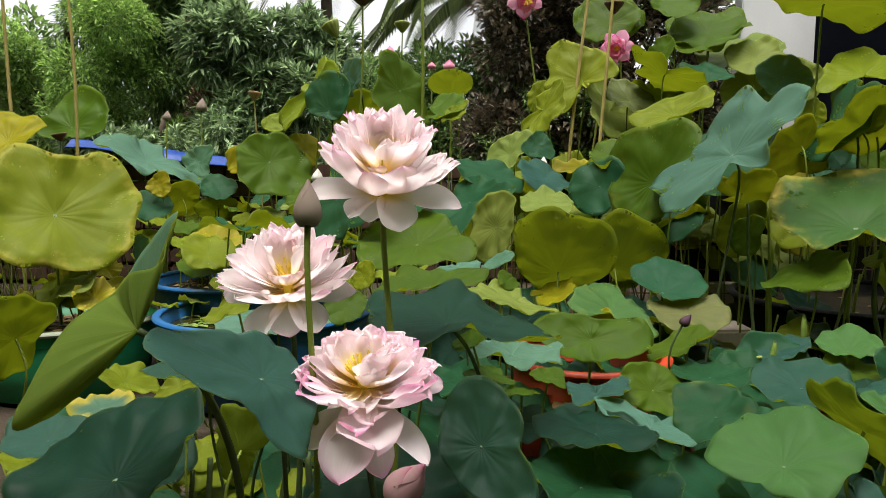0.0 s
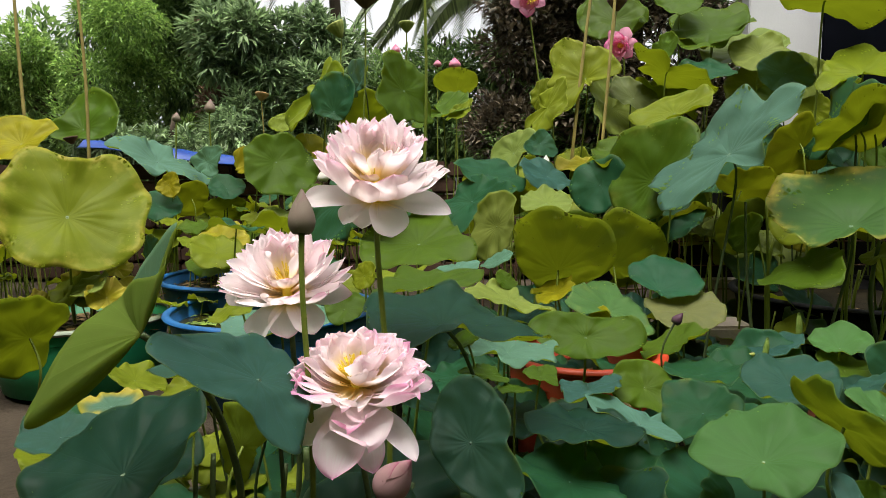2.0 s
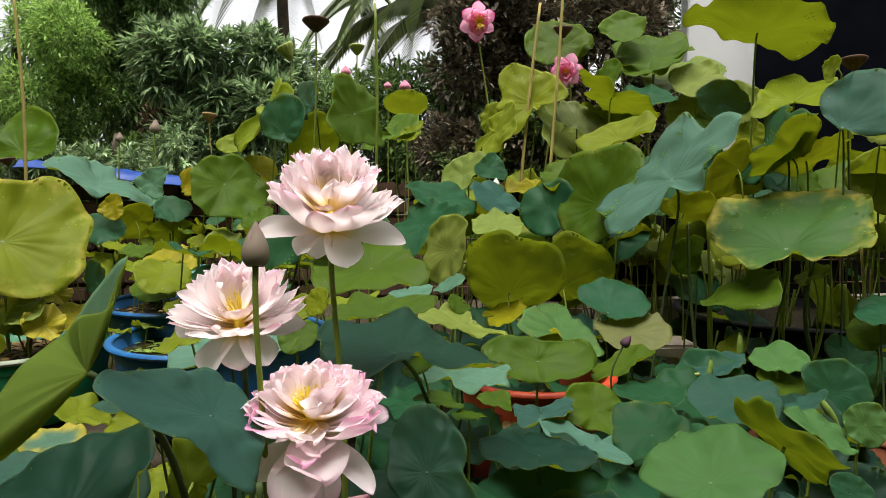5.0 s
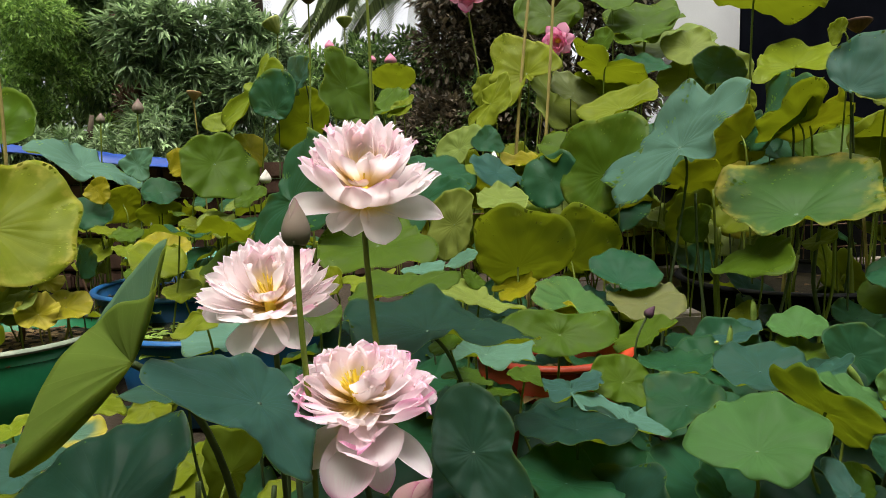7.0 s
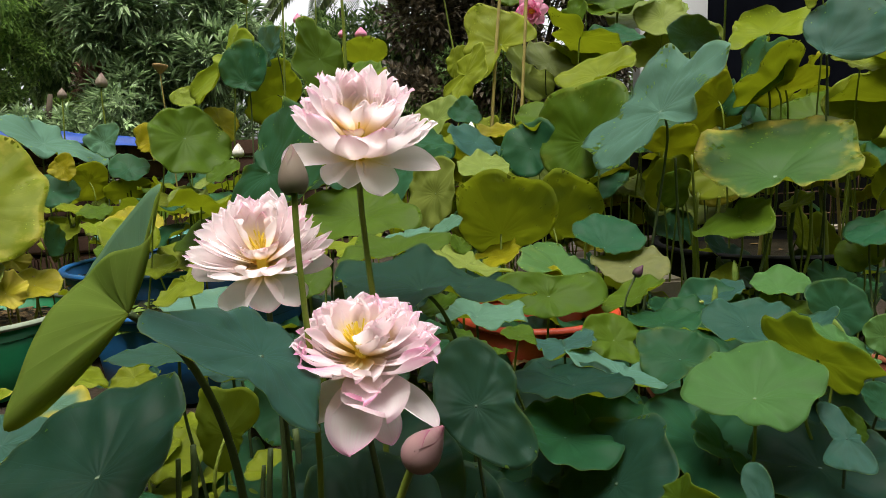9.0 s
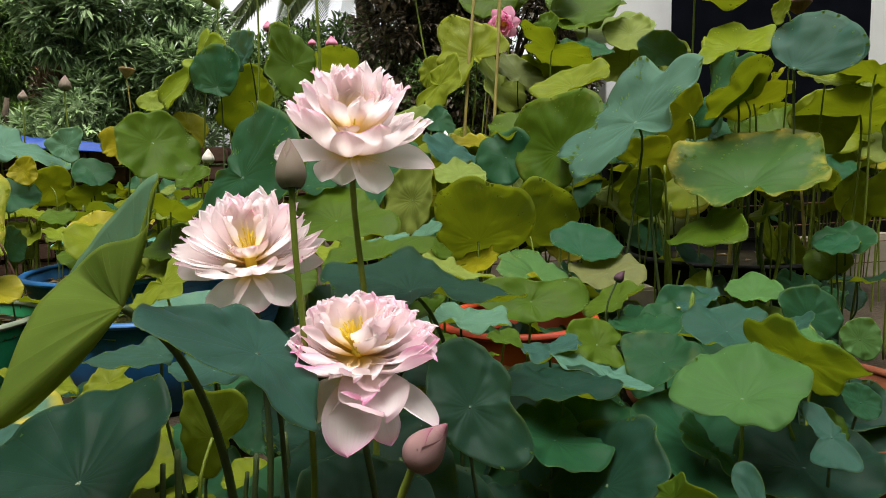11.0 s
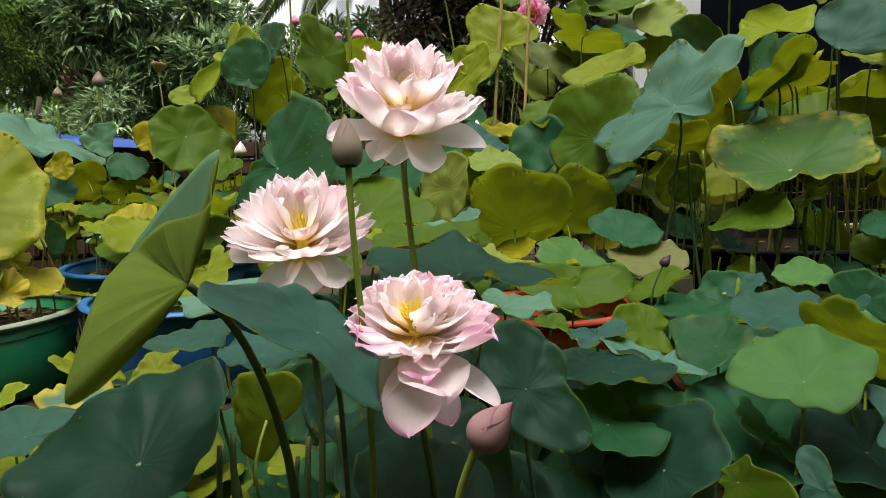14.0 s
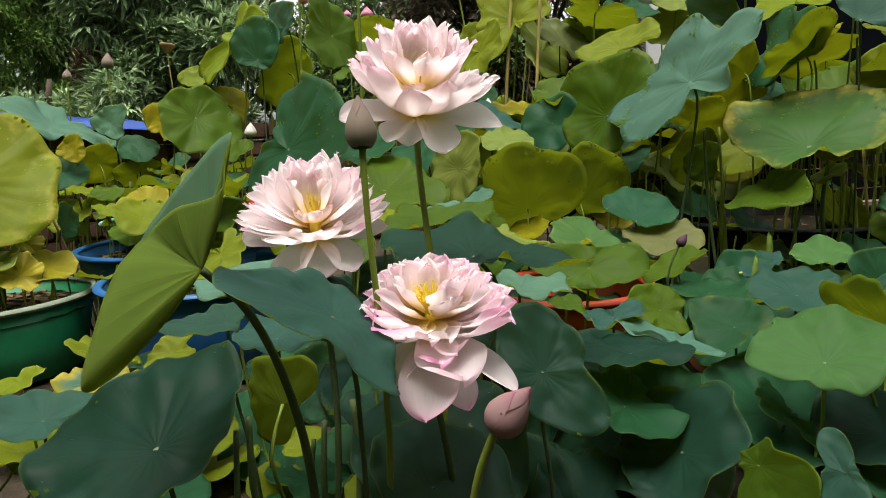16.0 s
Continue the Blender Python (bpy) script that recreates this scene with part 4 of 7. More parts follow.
# low leaves that fill the undergrowth, mostly in the tint with shade painted in
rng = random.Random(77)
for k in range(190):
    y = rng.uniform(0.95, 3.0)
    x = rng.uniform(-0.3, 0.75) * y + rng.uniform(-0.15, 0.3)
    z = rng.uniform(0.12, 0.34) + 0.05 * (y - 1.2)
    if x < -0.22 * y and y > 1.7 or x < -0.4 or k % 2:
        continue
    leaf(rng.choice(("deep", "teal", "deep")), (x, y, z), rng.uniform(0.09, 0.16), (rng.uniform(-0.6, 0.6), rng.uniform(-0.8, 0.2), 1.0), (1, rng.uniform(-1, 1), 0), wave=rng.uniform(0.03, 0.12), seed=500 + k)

# leaves crowding behind at mid height, and low among the tubs
rng = random.Random(78)
mass = {}
for k in range(185):
    y = rng.uniform(3.0, 5.2)
    x = rng.uniform(0.05, 0.92) * y
    z = rng.uniform(0.35, 0.9) + 0.34 * (x / y) * rng.uniform(0.2, 1.6)
    mass.setdefault(rng.choice(("lime", "green", "olive", "lime", "yel", "teal")), []).append(((x, y, z), rng.uniform(0.11, 0.2), (rng.uniform(-0.7, 0.7), rng.choice((-1, -0.6, 0.6)), rng.uniform(0.5, 1.2)), (1, rng.uniform(-1, 1), 0), rng.uniform(0.04, 0.12), 900 + k))
for k in range(120):
    y = rng.uniform(2.9, 5.4)
    x = -rng.uniform(0.12, 0.72) * y
    z = rng.uniform(0.42, 0.82) - (0.1 if y < 3.6 else 0.0)
    mass.setdefault(rng.choice(("lime", "yel", "green", "lime", "teal", "olive")), []).append(((x, y, z), rng.uniform(0.06, 0.14), (rng.uniform(-0.5, 0.5), rng.uniform(-0.9, 0.5), 1.0), (1, rng.uniform(-1, 1), 0), rng.uniform(0.05, 0.14), 1200 + k))
# low fill, mostly in the deep tint that carries painted shade
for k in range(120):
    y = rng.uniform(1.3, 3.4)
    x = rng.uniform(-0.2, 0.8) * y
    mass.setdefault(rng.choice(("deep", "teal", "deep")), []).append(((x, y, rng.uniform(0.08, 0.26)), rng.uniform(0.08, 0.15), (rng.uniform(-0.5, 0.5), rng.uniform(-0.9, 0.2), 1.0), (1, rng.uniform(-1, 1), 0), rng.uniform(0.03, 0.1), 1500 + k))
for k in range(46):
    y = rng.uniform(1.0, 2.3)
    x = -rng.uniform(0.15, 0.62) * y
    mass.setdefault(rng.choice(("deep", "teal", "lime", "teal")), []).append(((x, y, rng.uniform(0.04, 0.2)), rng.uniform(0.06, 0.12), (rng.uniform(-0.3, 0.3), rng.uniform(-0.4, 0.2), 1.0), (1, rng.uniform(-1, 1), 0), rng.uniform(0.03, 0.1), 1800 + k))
for tint, spots in mass.items():
    leaf_mass(tint, spots, "thick growth of %s lotus leaves on thin stems" % {"lime": "yellow-green", "yel": "yellowing", "olive": "olive-green", "deep": "dark green", "teal": "blue-green"}.get(tint, "fresh green"))

# unseen hedges, added behind and beside the camera to cut low sky light
for x, y, w, turn, seed in ((0.0, -1.7, 6.5, 0, 31), (-5.4, 1.5, 5.0, 90, 32), (8.4, 1.5, 5.0, 90, 33)):
    hedge = thing("hedge", (x, y, 0), "unseen dark green hedge added to block low light", "hedge", "garden hedges")
    box_part("core", (2 * w, 0.7, 6.2), (0, 0, 3.1), F_DARK, hedge, 0.1, "", turn)
    c, s = math.cos(radians(turn)), math.sin(radians(turn))

    def skin(r, w=w, c=c, s=s):
        a, b = r.uniform(-w, w), r.uniform(-0.5, 0.5)
        return (a * c - b * s, a * s + b * c, r.uniform(0, 6.4)), (r.gauss(0, 1), r.gauss(0, 1), r.gauss(0.3, 0.6))

    scatter("foliage", F_DARK, 9000, 0.16, skin, seed, hedge, slender=0.7)

palm((-2.2, 13.0, 0), 5.0, "coconut palm with drooping fronds far behind", 5, 15, 2.3)
palm((0.75, 11.0, 0), 3.95, "palm with hanging grey-green fronds far behind", 6, 24, 2.4)


# ---- the lotus ----
leaf('blue', (-0.263, 0.960, 0.630), 0.084, (0.58, -0.16, 0.80), (0.78, 0.10, -0.60), stem='dark', wave=0.02, cup=0.04, foot=(-0.241, 1.001), via=((-0.241, 0.982, 0.515),), points=((205, 1.12, 34, 0.10), (318, 0.66, 22, 0.34), (110, 0.22, 40, 0.0)), seed=4)
folded_leaf()
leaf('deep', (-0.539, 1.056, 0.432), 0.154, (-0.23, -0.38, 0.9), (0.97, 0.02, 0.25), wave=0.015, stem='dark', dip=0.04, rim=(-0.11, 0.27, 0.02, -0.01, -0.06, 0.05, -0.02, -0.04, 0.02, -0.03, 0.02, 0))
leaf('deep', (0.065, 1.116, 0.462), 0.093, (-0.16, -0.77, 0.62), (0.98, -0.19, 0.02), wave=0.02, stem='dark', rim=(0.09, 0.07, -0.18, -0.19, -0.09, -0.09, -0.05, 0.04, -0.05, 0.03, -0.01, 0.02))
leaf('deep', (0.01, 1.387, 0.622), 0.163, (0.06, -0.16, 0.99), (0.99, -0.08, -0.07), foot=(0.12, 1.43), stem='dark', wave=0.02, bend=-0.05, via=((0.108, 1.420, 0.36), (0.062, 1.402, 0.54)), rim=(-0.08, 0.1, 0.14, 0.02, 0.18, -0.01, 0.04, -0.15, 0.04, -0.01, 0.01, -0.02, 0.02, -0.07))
leaf('green', (-0.031, 1.63, 0.661), 0.118, (-0.06, -0.14, 0.99), (1, -0.06, 0.05), wave=0.025, rim=(-0.02, 0.13, 0.11, 0.09, 0.06, 0, -0, 0.1, 0, -0.01, -0.02, 0))
leaf('green', (-0.228, 1.543, 0.619), 0.050, (0.04, -0.67, 0.74), (1, 0.03, -0.03), wave=0.025, rim=(-0.01, 0.1, -0, 0.02, 0.02, 0.08, -0.06, -0.03, -0, -0.03, 0.01, 0.01))
leaf('pale', (-0.459, 1.836, 0.509), 0.135, (-0.09, -0.18, 0.98), (0.98, 0.13, 0.12), age=0.15, wave=0.025, rim=(-0.12, 0.36, 0.24, 0.08, 0.06, 0.18, 0.03, 0.03, 0.02, 0.03, -0.02, 0.06, 0.04, -0.03, -0.01, 0.03))
leaf('olive', (-0.365, 1.183, 0.428), 0.069, (0.5, 0.87, 0.04), (0.86, -0.48, -0.18), wave=0.025, rim=(-0.3, -0.17, -0.25, -0.15, -0.02, -0.08, -0.03, 0.12, 0.01, 0.07, 0.01, -0.01))
leaf('blue', (-0.394, 1.43, 0.474), 0.089, (0.04, -0.18, 0.98), (1, 0.07, -0.02), wave=0.025, rim=(0.03, 0.08, 0.03, -0.04, 0.01, 0.01, -0.03, 0, -0.02, -0, -0.01, -0))
leaf('blue', (-0.463, 1.299, 0.548), 0.065, (0.05, -0.14, 0.99), (0.99, 0.14, -0.03), wave=0.025, rim=(-0.47, 0.04, 0.03, 0.15, -0.16, -0.04, 0.09, 0.01, -0.02, -0.07, 0.03, 0.04, -0.01, -0.02, 0, 0.04))
leaf('lime', (-0.84, 1.738, 0.386), 0.085, (0.48, 0.01, 0.88), (0.84, 0.3, -0.46), wave=0.08, rim=(0.09, 0.09, 0.03, 0.09, -0.02, -0.04, 0.02, -0.01, -0.01, -0.02, 0, 0))
leaf('lime', (-0.649, 1.611, 0.41), 0.053, (-0.1, -0.56, 0.82), (0.99, 0.02, 0.13), wave=0.08, rim=(0.03, -0.1, -0.02, 0.09, -0.06, -0.08, -0.08, -0.02, -0.05, -0.07, -0.05, -0.05))
leaf('pale', (-0.773, 1.475, 0.405), 0.066, (0.03, -0.16, 0.99), (0.96, 0.27, 0.01), wave=0.08, age=0.75, rim=(0.1, -0, 0.04, -0.02, -0.05, -0.01, 0.04, 0.01, -0.01, -0.02, -0, 0))
leaf('blue', (-0.804, 1.323, 0.39), 0.076, (0.12, -0.24, 0.96), (0.96, 0.29, -0.05), wave=0.025, rim=(-0.2, 0.23, -0.02, 0.06, 0.05, 0.12, -0.05, 0.07, -0.03, -0.04, -0.04, 0))
leaf('lime', (-0.992, 1.654, 0.361), 0.054, (-0.18, -0.22, 0.96), (0.92, 0.3, 0.25), age=0.5, wave=0.025, rim=(-0.04, -0.04, 0.05, 0.01, -0.03, 0.16, -0.01, -0.09, 0.12, -0.03, 0.01, 0.04))
leaf('deep', (-0.136, 1.04, 0.326), 0.113, (0.2, -0.41, 0.89), (0.97, -0.05, -0.24), stem='dark', wave=0.025, rim=(0.11, 0.2, 0.02, -0.02, 0.01, 0.01, -0.01, 0, -0, -0.02, 0, -0.01))
leaf('deep', (0.332, 1.156, 0.267), 0.136, (-0.63, -0.16, 0.76), (0.7, -0.55, 0.46), wave=0.02, dip=0.03, rim=(-0.06, 0.14, 0.01, 0.01, -0.02, 0.01, 0.04, 0.02, -0.05, -0.04, 0.03, -0.03))
leaf('bright', (0.598, 1.136, 0.418), 0.113, (-0.27, -0.32, 0.91), (0.88, -0.47, 0.1), wave=0.012, cup=0.04, dip=0.04, rim=(0.04, 0.36, 0.03, -0.01, -0.09, 0.02, 0.03, 0.04, -0.05, 0.02, 0, 0.01))
leaf('blue', (0.863, 1.576, 0.421), 0.114, (-0.1, -0.3, 0.95), (0.89, -0.46, -0.05), wave=0.025, rim=(0, 0.08, -0.01, 0.03, -0.03, 0.02, 0, -0.03, -0.01, -0.01, 0.01, 0))
leaf('bright', (0.795, 1.222, 0.45), 0.112, (0.77, 0.17, 0.61), (0.44, -0.84, -0.32), wave=0.025, rim=(-0.02, -0.05, 0.06, -0.03, -0.13, -0.08, -0.01, -0.13, -0.05, 0, -0.01, 0.01, -0.03, 0.03))
leaf('bright', (0.945, 1.345, 0.427), 0.069, (0.25, -0.34, 0.91), (0.79, -0.46, -0.4), wave=0.025, rim=(0.01, 0.15, 0.05, -0.14, -0.04, -0.03, 0.02, -0.01, -0.01, -0.01, 0.01, -0.03, -0.01, 0, -0.01, -0.01))
leaf('bright', (1.128, 1.835, 0.441), 0.071, (-0.26, -0.34, 0.9), (0.85, -0.53, 0.05), wave=0.025, rim=(0.02, 0.59, -0.02, 0, 0.01, 0.02, 0.06, -0.01, 0, 0.05, -0, -0))
leaf('blue', (1.011, 1.994, 0.403), 0.095, (-0.21, -0.06, 0.98), (0.86, -0.48, 0.15), wave=0.025, rim=(0.01, 0.05, -0.04, 0.06, -0.04, 0.07, 0.01, -0.01, 0, -0.02, 0.01, -0.01))
leaf('teal', (1.24, 1.736, 0.392), 0.092, (-0.1, -0.88, 0.47), (0.97, -0.18, -0.14), wave=0.025, rim=(0.03, 0.09, -0.02, -0.01, 0.01, 0.07, 0.01, -0.04, 0.02, 0, -0.01, -0))
leaf('green', (1.125, 1.798, 0.388), 0.075, (0, -0.33, 0.94), (0.87, -0.47, -0.17), wave=0.025, rim=(0.02, 0.05, -0.03, -0.05, 0.02, 0.09, -0.01, -0.03, 0.02, -0.01, -0.01, 0.01))
leaf('blue', (1.033, 1.539, 0.427), 0.052, (-0.44, 0.14, 0.89), (0.71, -0.55, 0.44), wave=0.025, rim=(0.02, -0.08, 0.02, 0.02, -0.02, 0.09, 0.02, 0, -0.02, 0.02, -0.01, -0))
leaf('bright', (1.042, 1.337, 0.443), 0.048, (-0.25, -0.9, 0.36), (0.96, -0.27, -0.01), wave=0.025, rim=(0.03, 0.05, -0.04, 0.02, -0.04, 0.02, -0.01, 0, 0.01, -0.01, 0, -0.01))
leaf('teal', (0.91, 1.187, 0.359), 0.042, (-0.01, -0.73, 0.68), (0.95, -0.22, -0.23), wave=0.025, rim=(0.03, 0.06, -0, -0.01, 0.01, 0.06, 0.01, -0.01, -0, 0.01, -0, 0.01))
leaf('blue', (0.725, 1.054, 0.36), 0.045, (-0.32, -0.46, 0.83), (0.88, -0.48, 0.07), wave=0.025, rim=(-0.19, -0.21, -0.52, -0.18, 0.18, 0.01, -0.06, 0.14, -0.02, 0.06, 0.11, -0.08))
leaf('green', (0.8, 1.144, 0.333), 0.039, (0.33, -0.68, 0.66), (0.87, -0.05, -0.49), wave=0.025, rim=(0.24, 0.31, 0.03, -0.06, -0.1, 0.08, -0.02, -0.02, 0.02, 0.04, 0.01, -0.02))
leaf('green', (0.369, 0.985, 0.323), 0.059, (-0.93, -0.14, 0.35), (0.31, -0.8, 0.51), wave=0.025, rim=(0.46, -0.52, -0.03, -0.19, 0.05, -0.08, -0.05, -0.15, -0.04, -0.05, 0.01, -0.05, -0.03, -0.02))
leaf('blue', (0.525, 0.987, 0.288), 0.046, (-0.74, -0.36, 0.57), (0.62, -0.7, 0.36), wave=0.025, rim=(-0.19, -0.11, -0.48, -0.07, 0.09, -0.11, 0.07, 0.1, -0.03, 0.05, 0.02, -0.02))
leaf('teal', (0.58, 1.204, 0.287), 0.054, (0.45, -0.44, 0.78), (0.73, -0.33, -0.6), wave=0.025, rim=(-0.37, -0.28, 0.34, -0.24, 0.11, -0.15, -0.2, -0.11, 0.04, -0.04, 0, 0.05, -0.03, 0.01, 0.08, -0.02))
leaf('olive', (0.787, 1.271, 0.255), 0.042, (0.18, -0.2, 0.96), (0.78, -0.57, -0.26), wave=0.025, rim=(0.15, -0.03, 0.37, -0.15, -0.01, 0.16, 0.03, 0.06, -0.05, 0.13, -0.04, 0, -0.05, 0.02, -0.04, -0.06))
leaf('blue', (0.357, 1.527, 0.423), 0.075, (-0.11, 0.03, 0.99), (0.95, -0.27, 0.12), wave=0.025, rim=(0.06, -0.03, 0.06, 0.11, 0.01, 0.18, -0.18, -0.15, -0.02, -0.11, 0.08, 0.08, 0.04, 0.03))
leaf('pale', (0.446, 1.392, 0.392), 0.086, (0.2, -0.12, 0.97), (0.92, -0.32, -0.23), wave=0.025, rim=(-0.02, 0.11, 0.4, -0.05, -0.07, 0.13, -0.05, -0.04, -0.06, 0.09, -0.06, 0.06, -0, 0.01, 0, 0.02))
leaf('green', (0.517, 1.609, 0.402), 0.076, (0.07, -0.69, 0.72), (0.97, -0.12, -0.21), wave=0.025, rim=(-0.12, 0.04, 0, -0.02, -0.11, -0.05, -0.09, 0.01, -0.03, 0.03, -0.04, 0.03))
leaf('teal', (0.585, 1.4, 0.412), 0.084, (-0.31, -0.36, 0.88), (0.89, -0.44, 0.14), age=0.22, cup=0.08, wave=0.025, rim=(-0.17, 0.17, 0.01, 0.03, 0.13, 0.05, -0.01, -0.01, 0.03, -0.01, 0.01, 0.04))
leaf('teal', (0.682, 1.675, 0.419), 0.101, (-0.03, -0.03, 1), (0.91, -0.41, 0.02), wave=0.025, rim=(0.03, -0.01, -0.03, 0.04, 0, -0.02, -0.02, 0.03, -0.05, 0.01, -0.01, -0.02))
leaf('deep', (0.312, 1.326, 0.406), 0.109, (-0, -0.01, 1), (0.96, -0.28, -0), wave=0.025, rim=(-0.06, 0.04, 0.09, -0.08, 0.03, -0, 0.05, 0.01, -0.01, -0.01, 0.02, -0.02, -0, -0.01, 0, -0))
leaf('green', (0.403, 1.795, 0.485), 0.109, (-0.1, -0.68, 0.72), (0.98, -0.21, -0.06), wave=0.02, rim=(0.02, 0.03, 0.4, 0.04, 0.02, 0.1, 0.07, 0.01, -0.04, 0.04, 0.01, -0.03))
leaf('green', (0.652, 1.786, 0.466), 0.086, (-0.41, -0, 0.91), (0.84, -0.4, 0.37), wave=0.025, rim=(-0.23, 0.35, 0.02, 0.11, 0.02, 0.02, -0.03, 0.02, 0.07, 0.06, -0.03, 0.04, -0.01, 0.01, 0.02, 0.02))
leaf('pale', (0.177, 1.685, 0.476), 0.113, (0.05, -0.05, 1), (0.99, -0.16, -0.05), wave=0.025, rim=(0.1, -0.04, 0.07, -0.03, 0.01, -0.01, 0.02, 0.18, -0.06, -0, -0.07, -0.14))
leaf('green', (0.068, 1.552, 0.538), 0.047, (-0.44, -0.18, 0.88), (0.89, -0.22, 0.4), wave=0.025, rim=(-0.1, 0.16, 0.01, 0.02, 0.07, 0.09, 0.03, -0, 0.02, 0.02, 0.01, 0.01))
leaf('green', (0.241, 1.504, 0.465), 0.040, (0.21, -0.29, 0.93), (0.95, -0.15, -0.26), wave=0.025, rim=(0.11, 0.16, 0.07, 0.07, -0.11, -0.12, -0.01, -0.05, -0, -0.05, 0, 0.02))
leaf('green', (0.178, 1.477, 0.439), 0.038, (0.05, 0, 1), (0.98, -0.18, -0.04), wave=0.025, rim=(-0.06, 0.04, 0.04, 0.02, 0.07, 0.01, 0.03, -0.01, -0.01, -0, 0.02, 0))
leaf('green', (0.108, 1.538, 0.461), 0.048, (0.17, -0.11, 0.98), (0.97, -0.12, -0.19), wave=0.025, rim=(0.01, 0.02, 0.1, 0.03, -0.04, -0.23, 0.04, -0.03, 0.01, -0.06, -0.04, 0.01, -0.01, -0.02, -0.03, -0.01))
leaf('bright', (0.562, 2.203, 0.479), 0.144, (0.33, -0.31, 0.89), (0.9, -0.17, -0.4), age=0.3, wave=0.04, rim=(-0.08, 0.06, 0.03, -0.09, 0.07, -0.15, -0.04, 0.08, -0.02, 0.03, -0.02, -0.1))
leaf('yel', (0.518, 2.155, 0.465), 0.039, (-0.56, -0.51, 0.66), (0.81, -0.52, 0.28), age=0.3, wave=0.025, rim=(-0.02, 0.04, 0.01, 0, 0.01, 0.04, 0.02, -0.04, 0.01, -0, -0, 0))
leaf('yel', (0.407, 2.426, 0.504), 0.100, (-0.36, -0.08, 0.93), (0.91, -0.25, 0.33), age=0.2, wave=0.025, rim=(0.05, -0.01, -0.3, -0.15, 0.02, 0.12, -0.02, -0.08, 0.01, -0.02, 0.02, -0.05))
leaf('olive', (0.203, 1.948, 0.565), 0.106, (0.3, -0.18, 0.94), (0.94, -0.11, -0.32), wave=0.025, rim=(-0.14, -0.14, 0.13, 0, 0.21, -0.16, 0.01, 0.03, 0.06, 0.01, 0.03, -0.03))
leaf('green', (0.201, 2.055, 0.606), 0.038, (0.5, -0.53, 0.68), (0.85, 0.18, -0.49), wave=0.025, rim=(-0.09, -0.14, 0.04, 0, 0.08, 0.05, 0, 0.02, 0.02, 0, 0.01, 0.01))
leaf('teal', (0.742, 2.244, 0.537), 0.097, (-0.07, -0.55, 0.83), (0.95, -0.28, -0.1), wave=0.025, rim=(0.22, 0.78, -0.05, -0.01, 0.06, 0.08, -0.02, -0, 0.03, 0.03, -0.02, 0.02))
leaf('tan', (0.806, 2.178, 0.48), 0.123, (-0.14, -0.36, 0.92), (0.93, -0.37, -0.01), wave=0.03, rim=(0.05, 0.01, 0.02, 0.04, -0.04, -0.01, 0.04, -0.08, -0.02, 0.04, -0, -0))
leaf('olive', (0.435, 2.513, 0.57), 0.183, (0.12, 0.84, 0.52), (0.99, -0.15, 0.01), wave=0.03, dip=0.02, rim=(0.07, -0.46, -0.05, -0.04, 0.06, 0, -0.02, -0.05, -0.02, 0.02, 0.02, 0.02))
leaf('olive', (0.205, 2.66, 0.727), 0.147, (-0.83, -0.51, 0.24), (0.56, -0.8, 0.23), wave=0.02, rim=(-0.04, 0.02, -0.02, -0, 0.01, 0.02, -0.02, -0.02, 0, 0.01, -0, -0))
leaf('olive', (0.659, 2.572, 0.575), 0.117, (-0.1, 0.93, 0.35), (0.99, 0.06, 0.12), wave=0.02, rim=(0.79, -0.63, -0.09, -0.17, 0.05, 0.16, 0.15, -0.02, -0.02, -0.05, -0.02, 0.07))
leaf('olive', (0.418, 2.722, 0.821), 0.111, (-0.01, -0.4, 0.92), (0.98, -0.17, -0.06), wave=0.025, rim=(-0.02, -0, 0, -0.01, 0.03, -0.08, -0.06, 0.01, -0.01, 0.08, 0.03, -0))
leaf('green', (0.867, 2.809, 0.903), 0.224, (-0.77, -0.54, 0.33), (0.62, -0.77, 0.19), age=0.3, wave=0.025, rim=(-0.03, 0.24, -0.06, 0.02, 0.02, 0.05, -0.05, 0.01, -0, -0.04, 0.01, 0.01))
leaf('pale', (1.026, 2.431, 1.008), 0.267, (-0.75, -0.15, 0.64), (0.55, -0.68, 0.48), wave=0.03, cup=0.02, rim=(-0.16, 0.36, 0.09, 0.06, -0.01, -0.07, 0.05, 0.02, -0.04, 0.18, -0.09, -0.02, 0.05, 0.01))
leaf('lime', (1.003, 2.967, 1.2), 0.166, (-0.43, -0.31, 0.85), (0.84, -0.48, 0.25), wave=0.025, rim=(-0.04, 0.24, 0.1, -0, 0.03, -0.01, -0, -0.05, -0.02, 0.01, 0, -0.01, -0.01, -0, -0.01, -0.01))
leaf('yel', (1.241, 2.795, 0.861), 0.115, (0.68, 0.49, 0.54), (0.69, -0.67, -0.26), age=0.15, wave=0.025, rim=(0.25, -0.07, 0.08, 0.02, -0.25, -0.08, -0.02, -0.02, -0.05, 0.05, 0.07, 0.04))
leaf('yel', (1.445, 2.749, 1.05), 0.125, (-0.11, 0.93, 0.36), (0.98, 0.05, 0.18), age=0.15, wave=0.025, rim=(-0.07, 0.16, -0.08, 0, -0.08, 0.15, -0.07, 0, -0.01, -0.04, -0, -0.04))
leaf('rimmed', (1.375, 2.24, 0.765), 0.252, (-0.34, -0.38, 0.86), (0.81, -0.58, 0.07), cup=0.05, dip=0.07, wave=0.025, rim=(-0.01, 0.52, 0.02, 0.03, 0.06, 0.04, -0.05, -0.06, 0.02, -0.05, 0.04, 0))
